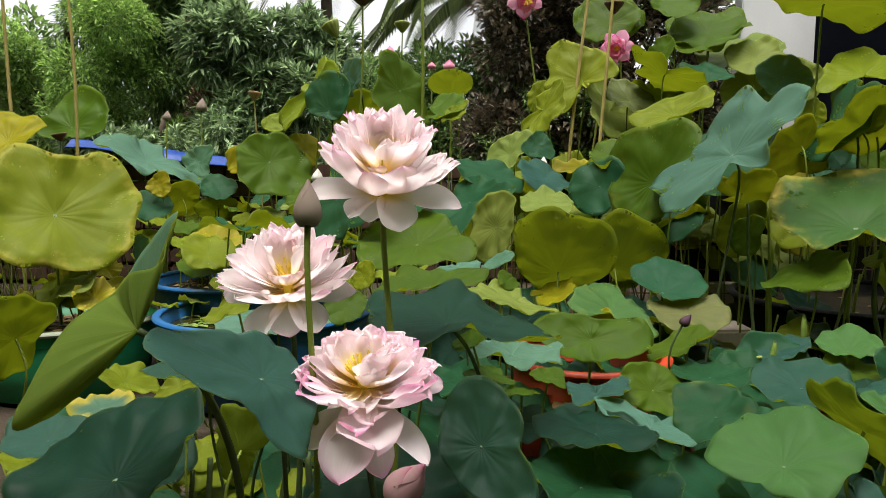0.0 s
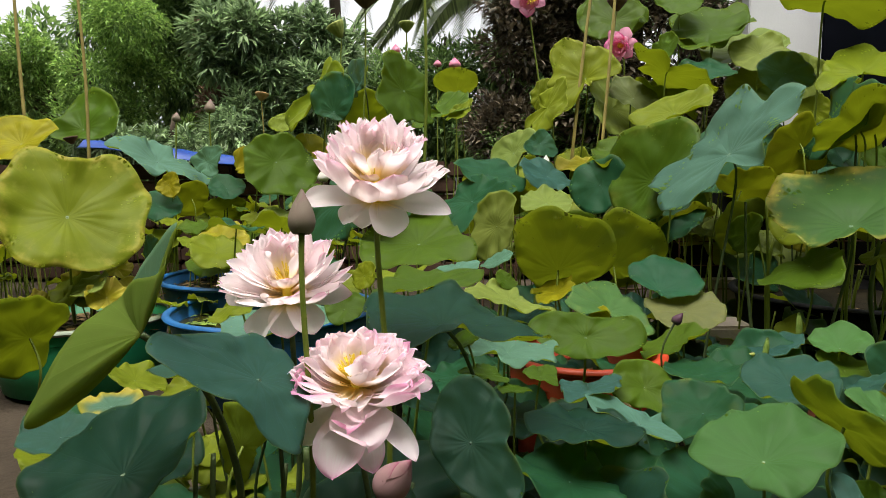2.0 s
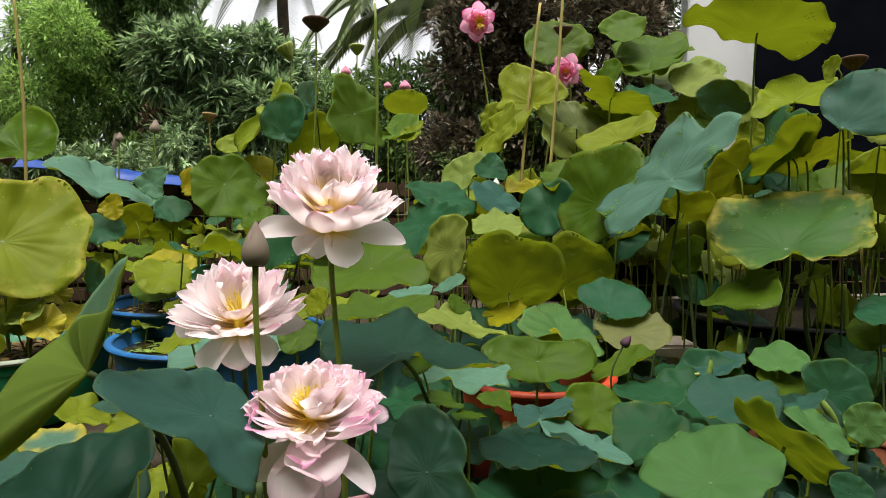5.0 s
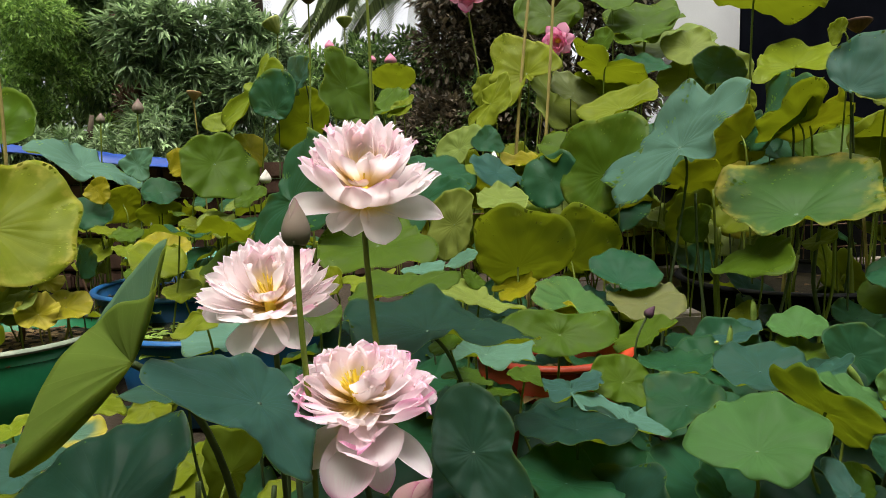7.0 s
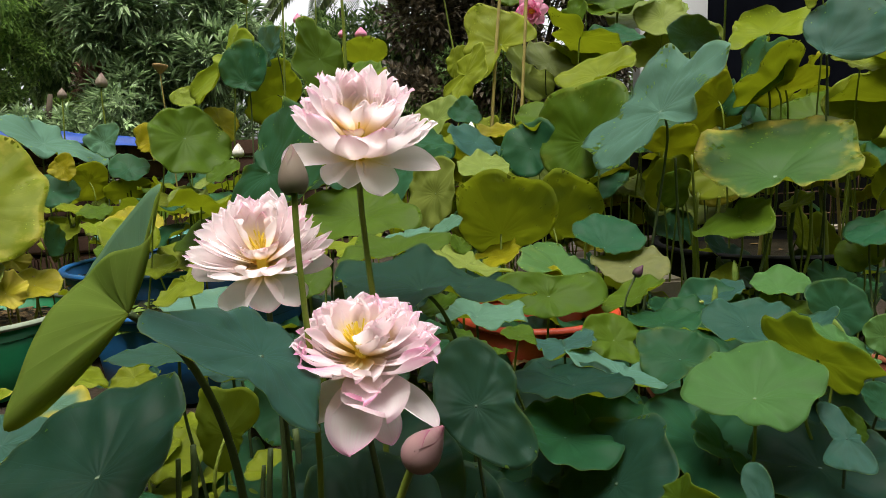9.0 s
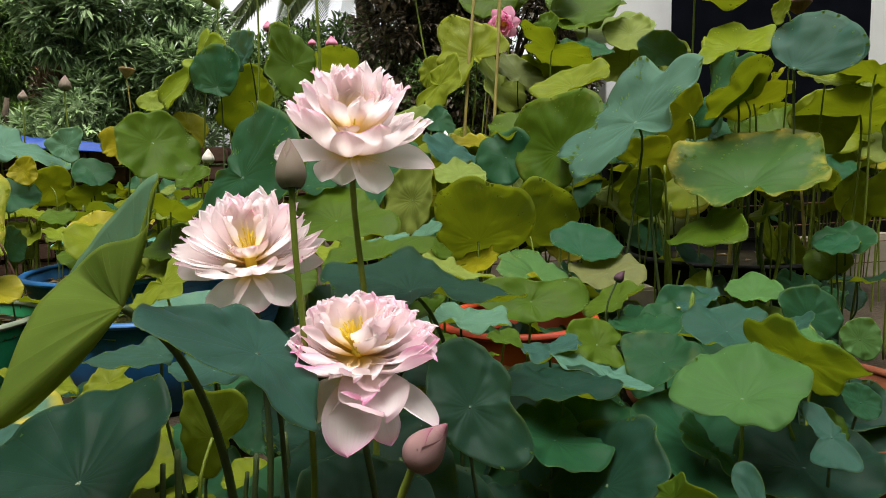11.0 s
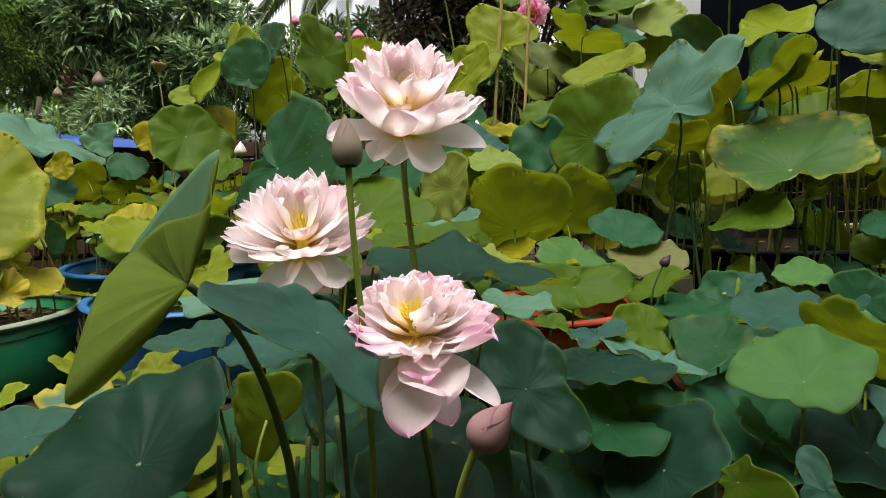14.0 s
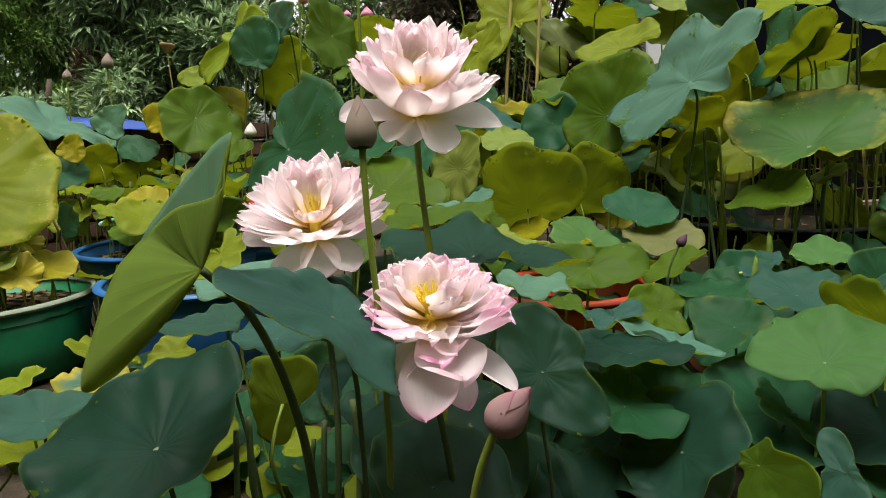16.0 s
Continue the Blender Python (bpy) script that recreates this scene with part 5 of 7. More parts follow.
leaf('green', (1.172, 2.577, 0.701), 0.084, (-0.89, -0.34, 0.3), (0.42, -0.87, 0.25), wave=0.025, rim=(-0.01, 0, 0.02, 0, -0.04, 0.04, -0.02, 0.02, 0, 0.01, -0, 0.01))
leaf('green', (1.257, 2.272, 0.618), 0.131, (-0.47, -0.11, 0.88), (0.75, -0.58, 0.33), wave=0.025, rim=(0.06, -0.49, -0.07, 0.08, -0.14, -0.01, -0.01, 0.1, 0.05, -0.02, 0.04, -0.02))
leaf('lime', (1.535, 2.491, 1.085), 0.109, (-0.11, 0.7, 0.71), (0.91, -0.22, 0.35), wave=0.025, rim=(-0.25, -0.78, 0.01, 0.01, -0.23, 0.11, 0.11, 0.04, 0.02, 0.04, -0.05, -0.08, 0.09, 0.07))
leaf('yel', (1.672, 2.629, 1.085), 0.172, (-0.1, 0.39, 0.92), (0.85, -0.44, 0.28), age=0.2, wave=0.025, rim=(0, 0.09, -0.02, -0.01, 0.03, 0.02, -0.02, -0.03, -0, 0.03, -0.04, -0.05))
leaf('teal', (1.554, 2.618, 1.14), 0.221, (-0.8, 0.09, 0.59), (0.36, -0.71, 0.6), wave=0.025, rim=(-0.13, 0.09, -0.1, -0.16, 0.06, -0.09, 0.08, 0.01, -0.03, 0.07, -0.05, -0.05, 0.02, -0.03))
leaf('lime', (1.778, 2.909, 1.356), 0.156, (-0.3, -0.45, 0.84), (0.82, -0.57, -0.02), wave=0.03, age=0.3, rim=(-0.07, 0.49, 0.09, 0.1, 0.13, -0.21, -0.13, 0.04, -0.05, -0.01, -0.01, -0.13, -0, 0.04, 0.04, 0.06))
leaf('blue', (1.61, 2.314, 1.185), 0.112, (-0.64, -0.59, 0.49), (0.68, -0.73, 0.02), cup=0.04, wave=0.025, rim=(0.69, 1, -0.06, 0.27, 0.17, 0.01, 0.1, 0.07, 0.06, -0.01, 0.04, -0.02))
leaf('lime', (1.801, 2.37, 1.146), 0.080, (-0.08, -0.49, 0.87), (0.81, -0.55, -0.23), wave=0.025, rim=(0.24, 0.26, 0.24, 0.1, -0.13, 0.16, -0.05, -0.06, -0.08, 0.02, -0.01, -0.09, 0.02, 0.01, 0.01, -0.03))
leaf('lime', (1.636, 2.423, 1.409), 0.049, (-0.98, -0.03, 0.18), (0.04, -1, 0.04), wave=0.025, rim=(-0.07, 0.08, -0.03, -0.01, -0.03, 0.12, -0, -0.04, 0.01, -0, -0.02, -0.01))
leaf('lime', (1.933, 2.538, 0.992), 0.134, (-0.42, -0.84, 0.34), (0.87, -0.48, -0.12), wave=0.025, rim=(0.07, 0.1, -0.04, -0.01, -0.1, 0.04, 0.02, 0.02, -0, -0.02, 0.01, -0.01))
leaf('green', (1.611, 2.095, 0.48), 0.082, (-0.62, -0.28, 0.74), (0.64, -0.72, 0.27), wave=0.025, rim=(-0.03, 0.07, -0, -0.01, 0.02, -0.01, -0.01, -0.02, -0.03, -0.02, -0.01, 0.01))
leaf('teal', (1.563, 2.009, 0.559), 0.071, (-0.34, -0.2, 0.92), (0.75, -0.65, 0.14), wave=0.025, rim=(0.04, -0.02, -0, -0.02, -0.04, -0.02, 0.01, 0.02, -0.01, 0.02, 0, 0.01))
leaf('lime', (1.185, 2.231, 0.412), 0.050, (-0.69, -0.29, 0.66), (0.64, -0.68, 0.37), wave=0.025, rim=(0.03, -0.08, 0.01, 0.01, -0.06, -0.03, -0, -0.03, -0.01, -0.01, 0, 0))
leaf('yel', (1.343, 2.808, 0.849), 0.108, (0.88, 0.38, 0.27), (0.44, -0.87, -0.21), age=0.2, wave=0.025, rim=(-0.09, 0.03, -0.02, -0.01, 0.05, -0.07, -0.03, -0, -0.01, 0.01, -0, -0.01))
leaf('lime', (1.818, 2.683, 0.482), 0.126, (0.5, -0.74, 0.46), (0.75, 0.09, -0.66), wave=0.025, rim=(0.01, -0.01, 0.04, 0.02, 0, 0.02, 0, -0.05, -0, -0, 0, -0.01))
leaf('lime', (-1.300, 2.000, 0.440), 0.150, (-0.87, 0.34, 0.36), (0.4, 0.91, 0.1), age=0.0, wave=0.025, rim=(-0.12, -0.04, -0.03, 0.04, 0.04, -0.09, -0.01, -0.08, 0.06, -0.01, -0.02, -0.02))
leaf('yel', (0.811, 3.868, 0.979), 0.155, (-0.15, -0.3, 0.94), (0.96, -0.28, 0.07), age=0.7, wave=0.08, rim=(0.02, -0.04, 0.23, -0.11, -0.02, 0.01, -0.06, -0.04, -0.04, -0.01, -0.01, 0.01))
leaf('lime', (0.908, 3.863, 1.071), 0.074, (-0.59, 0.73, 0.33), (0.8, 0.48, 0.36), age=0.4, wave=0.025, rim=(0.21, 0.37, -0.02, -0.05, -0.16, 0.1, -0.1, -0.04, 0.02, 0, 0.02, -0.04))
leaf('lime', (2.055, 2.475, 1.024), 0.215, (0.19, 0.45, 0.87), (0.8, -0.59, 0.13), age=0.1, wave=0.025, rim=(-0.14, 0.12, 0.02, 0.04, 0.04, 0.06, -0.06, 0.06, -0.08, -0.07, 0.06, -0.03))
leaf('lime', (1.921, 2.26, 1.158), 0.133, (0.38, 0.05, 0.93), (0.68, -0.69, -0.24), age=0.1, wave=0.025, rim=(-0.12, 0.36, 0.05, 0.05, 0.06, -0.08, -0.1, 0.06, 0.02, -0, -0.01, -0.03))
leaf('teal', (1.612, 2.031, 0.568), 0.098, (-0.4, -0.26, 0.88), (0.72, -0.69, 0.12), wave=0.025, rim=(0, -0.03, 0.02, 0, -0.03, -0.04, -0.01, -0.01, -0, 0.01, 0.01, -0))
leaf('olive', (2.146, 2.362, 0.691), 0.126, (0.67, 0.66, 0.35), (0.7, -0.71, 0.01), wave=0.025, rim=(-0.01, 0.06, 0, 0, -0.01, 0.05, -0.02, -0, -0.01, -0, -0.01, 0.01))
leaf('lime', (2.123, 2.568, 0.668), 0.120, (0.99, -0.13, 0.09), (-0.12, -0.99, -0.11), wave=0.025, rim=(0.03, 0.04, 0.04, -0.06, -0.04, 0.05, -0.01, -0.01, -0, 0, 0, -0.01))
leaf('olive', (2.119, 2.294, 0.912), 0.115, (-0.22, -0.93, 0.29), (0.94, -0.28, -0.21), wave=0.025, rim=(0.03, 0.01, -0.03, 0.02, -0.03, 0.01, 0, -0.02, -0.01, 0, -0, 0))
leaf('lime', (1.552, 2.359, 0.643), 0.068, (-0.56, 0.04, 0.83), (0.61, -0.65, 0.45), wave=0.025, rim=(0.03, -0.03, 0.01, -0.07, -0.03, 0.01, -0.03, 0.01, 0, 0.04, 0.01, 0, 0.01, -0.01, -0, -0.01))
leaf('olive', (1.893, 2.681, 0.446), 0.108, (0.98, 0.18, 0.12), (0.19, -0.98, -0.06), wave=0.025, rim=(-0.05, 0.12, -0.06, -0.03, 0.05, 0.08, -0.01, -0.01, 0, -0.01, -0.01, 0.02))
leaf('olive', (1.221, 2.734, 0.711), 0.127, (-0.33, 0.88, 0.34), (0.92, 0.22, 0.32), wave=0.025, rim=(-0, -0.02, -0.05, 0, 0.01, -0.05, 0, -0.04, -0.01, 0.01, -0, 0.01))
leaf('lime', (1.277, 3.947, 1.519), 0.222, (0.41, 0.13, 0.9), (0.86, -0.37, -0.34), wave=0.025, rim=(0.1, 0.44, -0.01, 0.23, 0.14, -0.15, -0.14, -0.05, -0.01, 0.07, -0.04, -0.02))
leaf('teal', (1.574, 4.173, 1.539), 0.175, (-0.09, -0.49, 0.86), (0.93, -0.35, -0.1), wave=0.025, rim=(-0.04, 0.07, 0, -0.08, 0.05, 0.05, 0.02, -0.04, 0.01, -0.01, -0, -0.01))
leaf('teal', (1.75, 3.532, 1.442), 0.140, (-0.09, -0.8, 0.6), (0.93, -0.28, -0.23), wave=0.025, rim=(-0.01, -0.03, 0.01, -0.01, 0.01, -0.04, 0.02, -0.01, -0, -0.01, -0, 0.01))
leaf('green', (1.725, 4.507, 1.87), 0.232, (-0.26, -0.6, 0.76), (0.91, -0.41, -0.02), wave=0.05, rim=(-0.03, 0.03, 0.01, -0.03, 0, -0, 0.01, 0.02, 0, 0, 0, 0))
leaf('olive', (1.978, 4.354, 1.684), 0.178, (-0.25, -0.74, 0.63), (0.91, -0.4, -0.11), wave=0.04, rim=(-0.02, -0.08, -0, -0.01, -0.06, -0.05, 0.01, -0.07, 0.02, 0, 0.01, -0))
leaf('olive', (2.005, 4.427, 1.502), 0.204, (-0.43, -0.62, 0.65), (0.84, -0.54, 0.04), wave=0.025, rim=(-0.03, 0.02, -0.01, 0.03, 0.01, -0.02, -0.01, -0.03, 0, 0.01, 0.01, -0.01))
leaf('green', (1.394, 4.42, 1.723), 0.118, (-0.8, -0.4, 0.44), (0.55, -0.78, 0.3), wave=0.025, rim=(0.01, -0.04, 0.01, -0, -0.04, 0.03, 0.07, -0.03, 0.01, -0.01, 0, -0.01))
leaf('green', (1.126, 4.684, 1.972), 0.232, (-0.13, -0.8, 0.58), (0.97, -0.22, -0.08), wave=0.025, rim=(-0.08, 0.03, 0.02, 0.01, 0.04, 0.01, 0.01, 0, 0.01, 0, -0, -0.01))
leaf('olive', (1.347, 4.173, 1.374), 0.231, (0.52, 0.06, 0.85), (0.8, -0.38, -0.46), wave=0.025, rim=(-0.08, 0.25, -0.13, -0.06, 0.07, -0.1, -0.04, 0.07, -0, 0.02, -0.05, -0.04))
leaf('green', (1.82, 3.306, 1.76), 0.336, (0.32, 0.02, 0.95), (0.84, -0.47, -0.27), wave=0.025, rim=(0.01, -0.01, 0.02, -0.04, -0.06, -0.01, 0.01, 0, -0.02, 0.02, 0.02, -0.02))
leaf('green', (1.739, 4.523, 1.859), 0.272, (-0.24, -0.55, 0.8), (0.92, -0.4, 0), wave=0.05, rim=(-0.11, 0.08, -0.03, 0.06, 0.06, 0.13, -0.06, -0.05, 0.05, -0.06, 0.04, 0.03))
leaf('olive', (1.986, 4.611, 1.741), 0.283, (-0.24, -0.46, 0.85), (0.9, -0.43, 0.01), wave=0.025, rim=(0.02, -0.01, 0.01, 0.07, -0.06, 0.03, -0.01, -0.05, 0.01, 0.01, 0, -0.01))
leaf('green', (1.115, 4.634, 1.957), 0.207, (-0.23, -0.78, 0.58), (0.96, -0.28, -0), wave=0.025, rim=(-0.11, 0.06, 0.03, 0.02, 0.08, 0.01, 0.01, 0.03, -0, -0, 0.01, 0.01))
leaf('green', (1.523, 4.543, 2.053), 0.156, (-0.27, -0.73, 0.62), (0.93, -0.36, -0.02), wave=0.025, rim=(0.04, 0.03, 0, -0.03, -0.04, 0.02, 0.01, 0.02, -0.02, 0.01, -0, -0))
leaf('olive', (2.275, 4.388, 1.535), 0.151, (-0.26, -0.94, 0.24), (0.95, -0.29, -0.11), wave=0.025, rim=(-0.03, 0.02, -0.02, 0, 0.01, 0.02, 0, -0.01, -0.01, 0.01, 0, 0))
leaf('green', (2.058, 4.272, 1.387), 0.129, (-0.12, -0.89, 0.43), (0.96, -0.21, -0.16), wave=0.025, rim=(0.03, 0.01, -0, 0, -0.03, -0.01, 0.02, -0.02, -0, -0, -0, -0.01))
leaf('lime', (2.335, 4.366, 1.323), 0.122, (0.12, -0.96, 0.25), (0.97, 0.07, -0.22), wave=0.025, rim=(0.01, 0.03, -0.03, 0.02, -0.01, 0.04, 0.02, -0.02, -0.02, 0, -0.01, -0))
leaf('lime', (0.828, 4.092, 1.501), 0.201, (-0.45, -0.79, 0.41), (0.88, -0.47, 0.07), wave=0.05, age=0.35, rim=(-0.25, 0.35, 0.06, 0.1, 0.24, 0.01, -0.06, 0.01, 0.01, 0, 0.11, 0.03, -0, -0.04))
leaf('lime', (0.582, 3.991, 1.319), 0.168, (-0.84, -0.34, 0.41), (0.52, -0.71, 0.47), wave=0.03, rim=(0.32, -0.28, 0.09, 0.03, -0.1, -0.07, 0.02, 0.03, -0.13, -0.02, 0.05, 0.08, -0.01, -0.03))
leaf('olive', (0.375, 3.824, 1.054), 0.151, (-0.64, -0.5, 0.58), (0.76, -0.52, 0.39), age=0.3, wave=0.025, rim=(-0.06, 0.12, -0, 0.02, 0.06, 0.13, -0.02, -0.02, -0, 0, -0.01, 0.02))
leaf('lime', (0.594, 4.258, 1.421), 0.108, (-0.88, -0.4, 0.27), (0.47, -0.82, 0.31), wave=0.025, rim=(-0.07, 0.09, -0.05, -0.02, 0.05, 0.06, 0, 0.02, -0, -0.01, -0, -0))
leaf('tan', (1.122, 4.097, 1.384), 0.165, (0.21, -0.72, 0.66), (0.95, -0.02, -0.32), wave=0.05, rim=(0.04, 0.11, -0.01, -0.01, -0.09, 0.02, -0.04, 0.01, 0.06, -0.06, 0.02, -0))
leaf('olive', (1.028, 4.201, 1.335), 0.208, (0.57, -0.65, 0.5), (0.79, 0.27, -0.54), wave=0.025, rim=(-0.05, -0.17, 0.02, -0.04, 0.13, 0.13, -0, 0.06, -0.09, -0.02, -0, -0.04))
leaf('olive', (0.074, 5.346, 1.564), 0.132, (0.06, 0.58, 0.81), (1, -0.04, -0.05), wave=0.025, rim=(-0.15, -0.99, -0.15, 0.06, -0.04, -0.07, -0.02, 0.02, -0.01, -0.01, 0.01, -0))
leaf('green', (-0.23, 3.782, 1.402), 0.213, (0.73, -0.58, 0.36), (0.68, 0.63, -0.38), wave=0.03, rim=(-0.08, -0.1, -0.06, -0.02, 0.08, -0.07, -0.06, -0.09, -0, -0.01, 0, 0))
leaf('teal', (-0.621, 3.705, 1.282), 0.124, (-0.3, -0.92, 0.24), (0.95, -0.28, 0.1), cup=0.06, wave=0.025, rim=(0.06, 0.7, -0.12, -0.06, -0.03, -0.03, 0.01, -0.02, -0.01, 0, 0.01, -0))
leaf('blue', (-0.481, 3.722, 1.436), 0.118, (-0.86, -0.49, 0.15), (0.51, -0.8, 0.3), wave=0.025, rim=(0.04, 0.28, -0.04, 0.05, 0.22, -0.07, -0.08, 0.14, 0.03, -0.05, 0.03, 0, -0.03, 0.05, 0.02, -0.05))
leaf('lime', (-0.748, 3.937, 1.402), 0.194, (-0.69, -0.49, 0.52), (0.71, -0.33, 0.62), wave=0.025, rim=(-0.03, 0.1, 0.42, -0.01, -0.2, -0.18, -0.06, -0.13, 0.08, 0.02, 0.02, -0.08, 0.05, 0.1, -0.08, 0.06))
leaf('lime', (-0.5, 4.042, 1.243), 0.200, (-0.71, 0.57, 0.41), (0.7, 0.63, 0.33), wave=0.025, rim=(0.04, 0.12, -0.02, -0, -0.04, 0.05, 0.09, 0.03, 0.02, 0.02, -0.01, -0))
leaf('green', (-0.959, 3.753, 1.014), 0.210, (0.38, -0.75, 0.54), (0.92, 0.37, -0.13), wave=0.03, rim=(0.11, -0.14, -0, -0.01, -0, 0.01, -0.01, -0.03, 0.02, 0.01, 0.01, -0.01))
leaf('yel', (-1.151, 3.894, 1.006), 0.140, (-0.69, -0.65, 0.33), (0.72, -0.53, 0.46), age=0.3, wave=0.025, rim=(0.11, 0.1, 0.09, -0.37, 0.08, 0.13, -0.05, 0.06, 0.07, -0.04, 0.01, 0.01))
leaf('yel', (-0.808, 3.949, 1.076), 0.097, (0.72, -0.51, 0.47), (0.69, 0.61, -0.39), age=0.25, wave=0.025, rim=(0.32, 0.43, -0.07, -0.09, -0.13, 0.1, -0.1, -0.03, 0.04, 0.05, -0, -0.03))
leaf('lime', (-1.066, 4.307, 1.269), 0.079, (0.12, -0.8, 0.58), (0.99, 0.17, 0.03), wave=0.025, rim=(0.05, -0.06, -0.01, 0.02, -0.06, -0.04, 0.01, -0.02, 0, -0, 0.01, 0.01))
leaf('pale', (-1.846, 4.254, 1.034), 0.247, (0.55, -0.2, 0.81), (0.77, 0.5, -0.4), wave=0.03, rim=(-0.03, 0.03, 0.19, 0.06, 0.13, -0.02, 0.22, -0.04, -0.01, 0.02, -0.01, 0.07, 0.01, 0.01, -0.01, 0.02))
leaf('pale', (-1.538, 4.272, 1.025), 0.104, (-0.23, -0.89, 0.38), (0.97, -0.17, 0.19), wave=0.025, rim=(0.07, 0.06, 0.01, -0.01, -0.11, 0.12, -0.01, 0.04, 0.03, 0.03, 0, -0.03))
leaf('green', (-2.379, 4.358, 1.246), 0.214, (-0.13, -0.82, 0.56), (0.93, 0.09, 0.35), wave=0.025, rim=(0.26, 0.36, 0.06, -0.02, -0.09, -0.05, 0.03, -0.08, 0, 0.05, -0.02, -0.01))
leaf('lime', (-1.73, 3, 0.762), 0.330, (0.44, -0.7, 0.57), (0.86, 0.51, -0.04), age=0.5, wave=0.015, rim=(0.1, 0.07, -0.01, -0.01, 0.02, 0.02, -0.07, 0.03, -0.03, -0.02, 0.03, -0.02, 0.02, 0.02, -0.02, 0.03))
leaf('yel', (-2.169, 3.389, 1.111), 0.176, (0.04, -0.68, 0.73), (0.9, 0.34, 0.27), age=0.2, wave=0.025, rim=(-0.09, 0.22, 0.01, 0.05, 0.07, -0.02, -0.01, 0.06, -0, 0.01, 0.02, -0.02))
leaf('teal', (-1.32, 3.973, 0.864), 0.109, (0.25, -0.61, 0.75), (0.95, 0.31, -0.07), wave=0.025, rim=(0, 0.02, 0, -0.01, 0.02, 0.02, -0.02, 0.03, -0.01, 0.01, 0, -0))
leaf('yel', (-1.522, 3.935, 0.802), 0.120, (-0.71, 0.62, 0.34), (0.68, 0.72, 0.12), age=0.15, wave=0.025, rim=(0.05, 0.06, -0.01, 0.01, -0.03, 0.01, -0.03, -0.02, 0, -0.02, 0, -0.01))
leaf('lime', (-1.353, 4.009, 0.732), 0.129, (-0.23, 0.61, 0.76), (0.94, 0.35, 0), wave=0.025, rim=(0.07, 0.03, 0, -0.01, -0.05, -0.05, -0.03, 0.01, -0, 0, 0, 0.01))
leaf('yel', (-1.597, 3.802, 0.887), 0.073, (-0.07, -0.94, 0.34), (0.99, -0.04, 0.11), age=0.3, wave=0.025, rim=(0.08, -0.06, -0.03, -0.02, -0.11, -0.03, 0, -0, -0, -0.01, 0.01, 0.01))
leaf('lime', (-1.085, 3.722, 0.688), 0.079, (0.17, -0.28, 0.95), (0.96, 0.26, -0.1), wave=0.025, rim=(0.02, 0, -0.01, -0.04, 0.01, 0, 0.02, -0.01, -0.01, 0.01, -0, 0, 0, 0, 0, -0))
leaf('green', (-0.754, 3.605, 0.828), 0.090, (-0.33, -0.48, 0.81), (0.93, -0.04, 0.36), wave=0.025, rim=(-0.01, 0.06, 0.02, 0.03, 0.01, -0.02, 0.03, 0.02, -0, 0, 0.01, -0))
leaf('teal', (-0.761, 3.485, 0.683), 0.086, (0.06, -0.49, 0.87), (0.99, 0.14, 0.01), wave=0.025, rim=(0.01, 0.03, 0.03, 0.04, 0.01, -0.01, -0.02, 0.01, -0.01, -0.01, -0.01, -0))
leaf('teal', (-0.452, 2.814, 0.838), 0.269, (-0.71, -0.52, 0.47), (0.7, -0.47, 0.54), wave=0.025, rim=(0.37, -0.15, 0.08, 0.02, -0.17, -0.13, -0.01, -0.09, -0.01, 0.02, -0.02, 0.05))
leaf('teal', (-0.191, 2.732, 0.803), 0.167, (-0.16, -0.4, 0.9), (0.99, -0.05, 0.16), wave=0.025, rim=(-0.07, 0.18, 0.03, -0.01, 0.04, -0.11, 0, 0.02, 0.02, -0.03, -0.04, -0.03))
leaf('green', (-0.096, 2.482, 0.683), 0.215, (-0.05, -0.41, 0.91), (1, -0.04, 0.03), age=0.08, wave=0.025, rim=(-0.08, -0.03, -0.02, -0.05, -0.02, -0.1, 0, -0.06, -0, 0.03, -0.04, -0.01))
leaf('teal', (0.113, 2.956, 0.82), 0.178, (-0.45, -0.37, 0.81), (0.89, -0.27, 0.37), wave=0.025, rim=(0.07, -0.1, -0.04, -0.05, 0.04, -0.07, 0.05, -0.14, -0.1, -0.03, -0.07, 0.03))
leaf('teal', (0.206, 3.217, 0.938), 0.175, (0.28, -0.4, 0.87), (0.95, 0.02, -0.3), wave=0.025, rim=(-0.01, -0.01, -0.01, 0.01, 0.03, -0.07, 0.01, -0.01, -0.01, -0.02, -0.01, -0))
leaf('lime', (-0.233, 1.952, 0.637), 0.046, (-0.54, -0.69, 0.47), (0.84, -0.46, 0.29), wave=0.025, rim=(0.04, -0.01, -0.01, -0.01, -0.03, 0, 0, -0.02, -0.01, 0, 0, 0))
leaf('lime', (-0.117, 1.89, 0.641), 0.069, (-0.17, -0.23, 0.96), (0.99, -0.05, 0.16), wave=0.025, rim=(-0.05, 0, 0.05, -0.05, 0.06, 0.14, -0.05, -0.02, 0.03, 0.09, -0.08, 0.01, -0.01, -0.02, 0.01, -0))
leaf('pale', (0.049, 2.176, 0.628), 0.060, (-0.07, -0.23, 0.97), (0.99, -0.09, 0.05), wave=0.025, rim=(0.2, -0.23, 0.18, 0.1, -0.07, -0.02, -0.03, 0.08, -0.04, -0.01, -0.02, 0.02, -0, -0.02, -0, -0))
leaf('pale', (0.183, 2.215, 0.649), 0.055, (-0.47, -0.21, 0.86), (0.88, -0.25, 0.41), wave=0.025, rim=(0.06, -0.09, 0.07, -0.03, -0.07, -0.03, 0.01, 0, -0.01, -0.01, 0.01, 0, -0, -0.01, 0, 0))
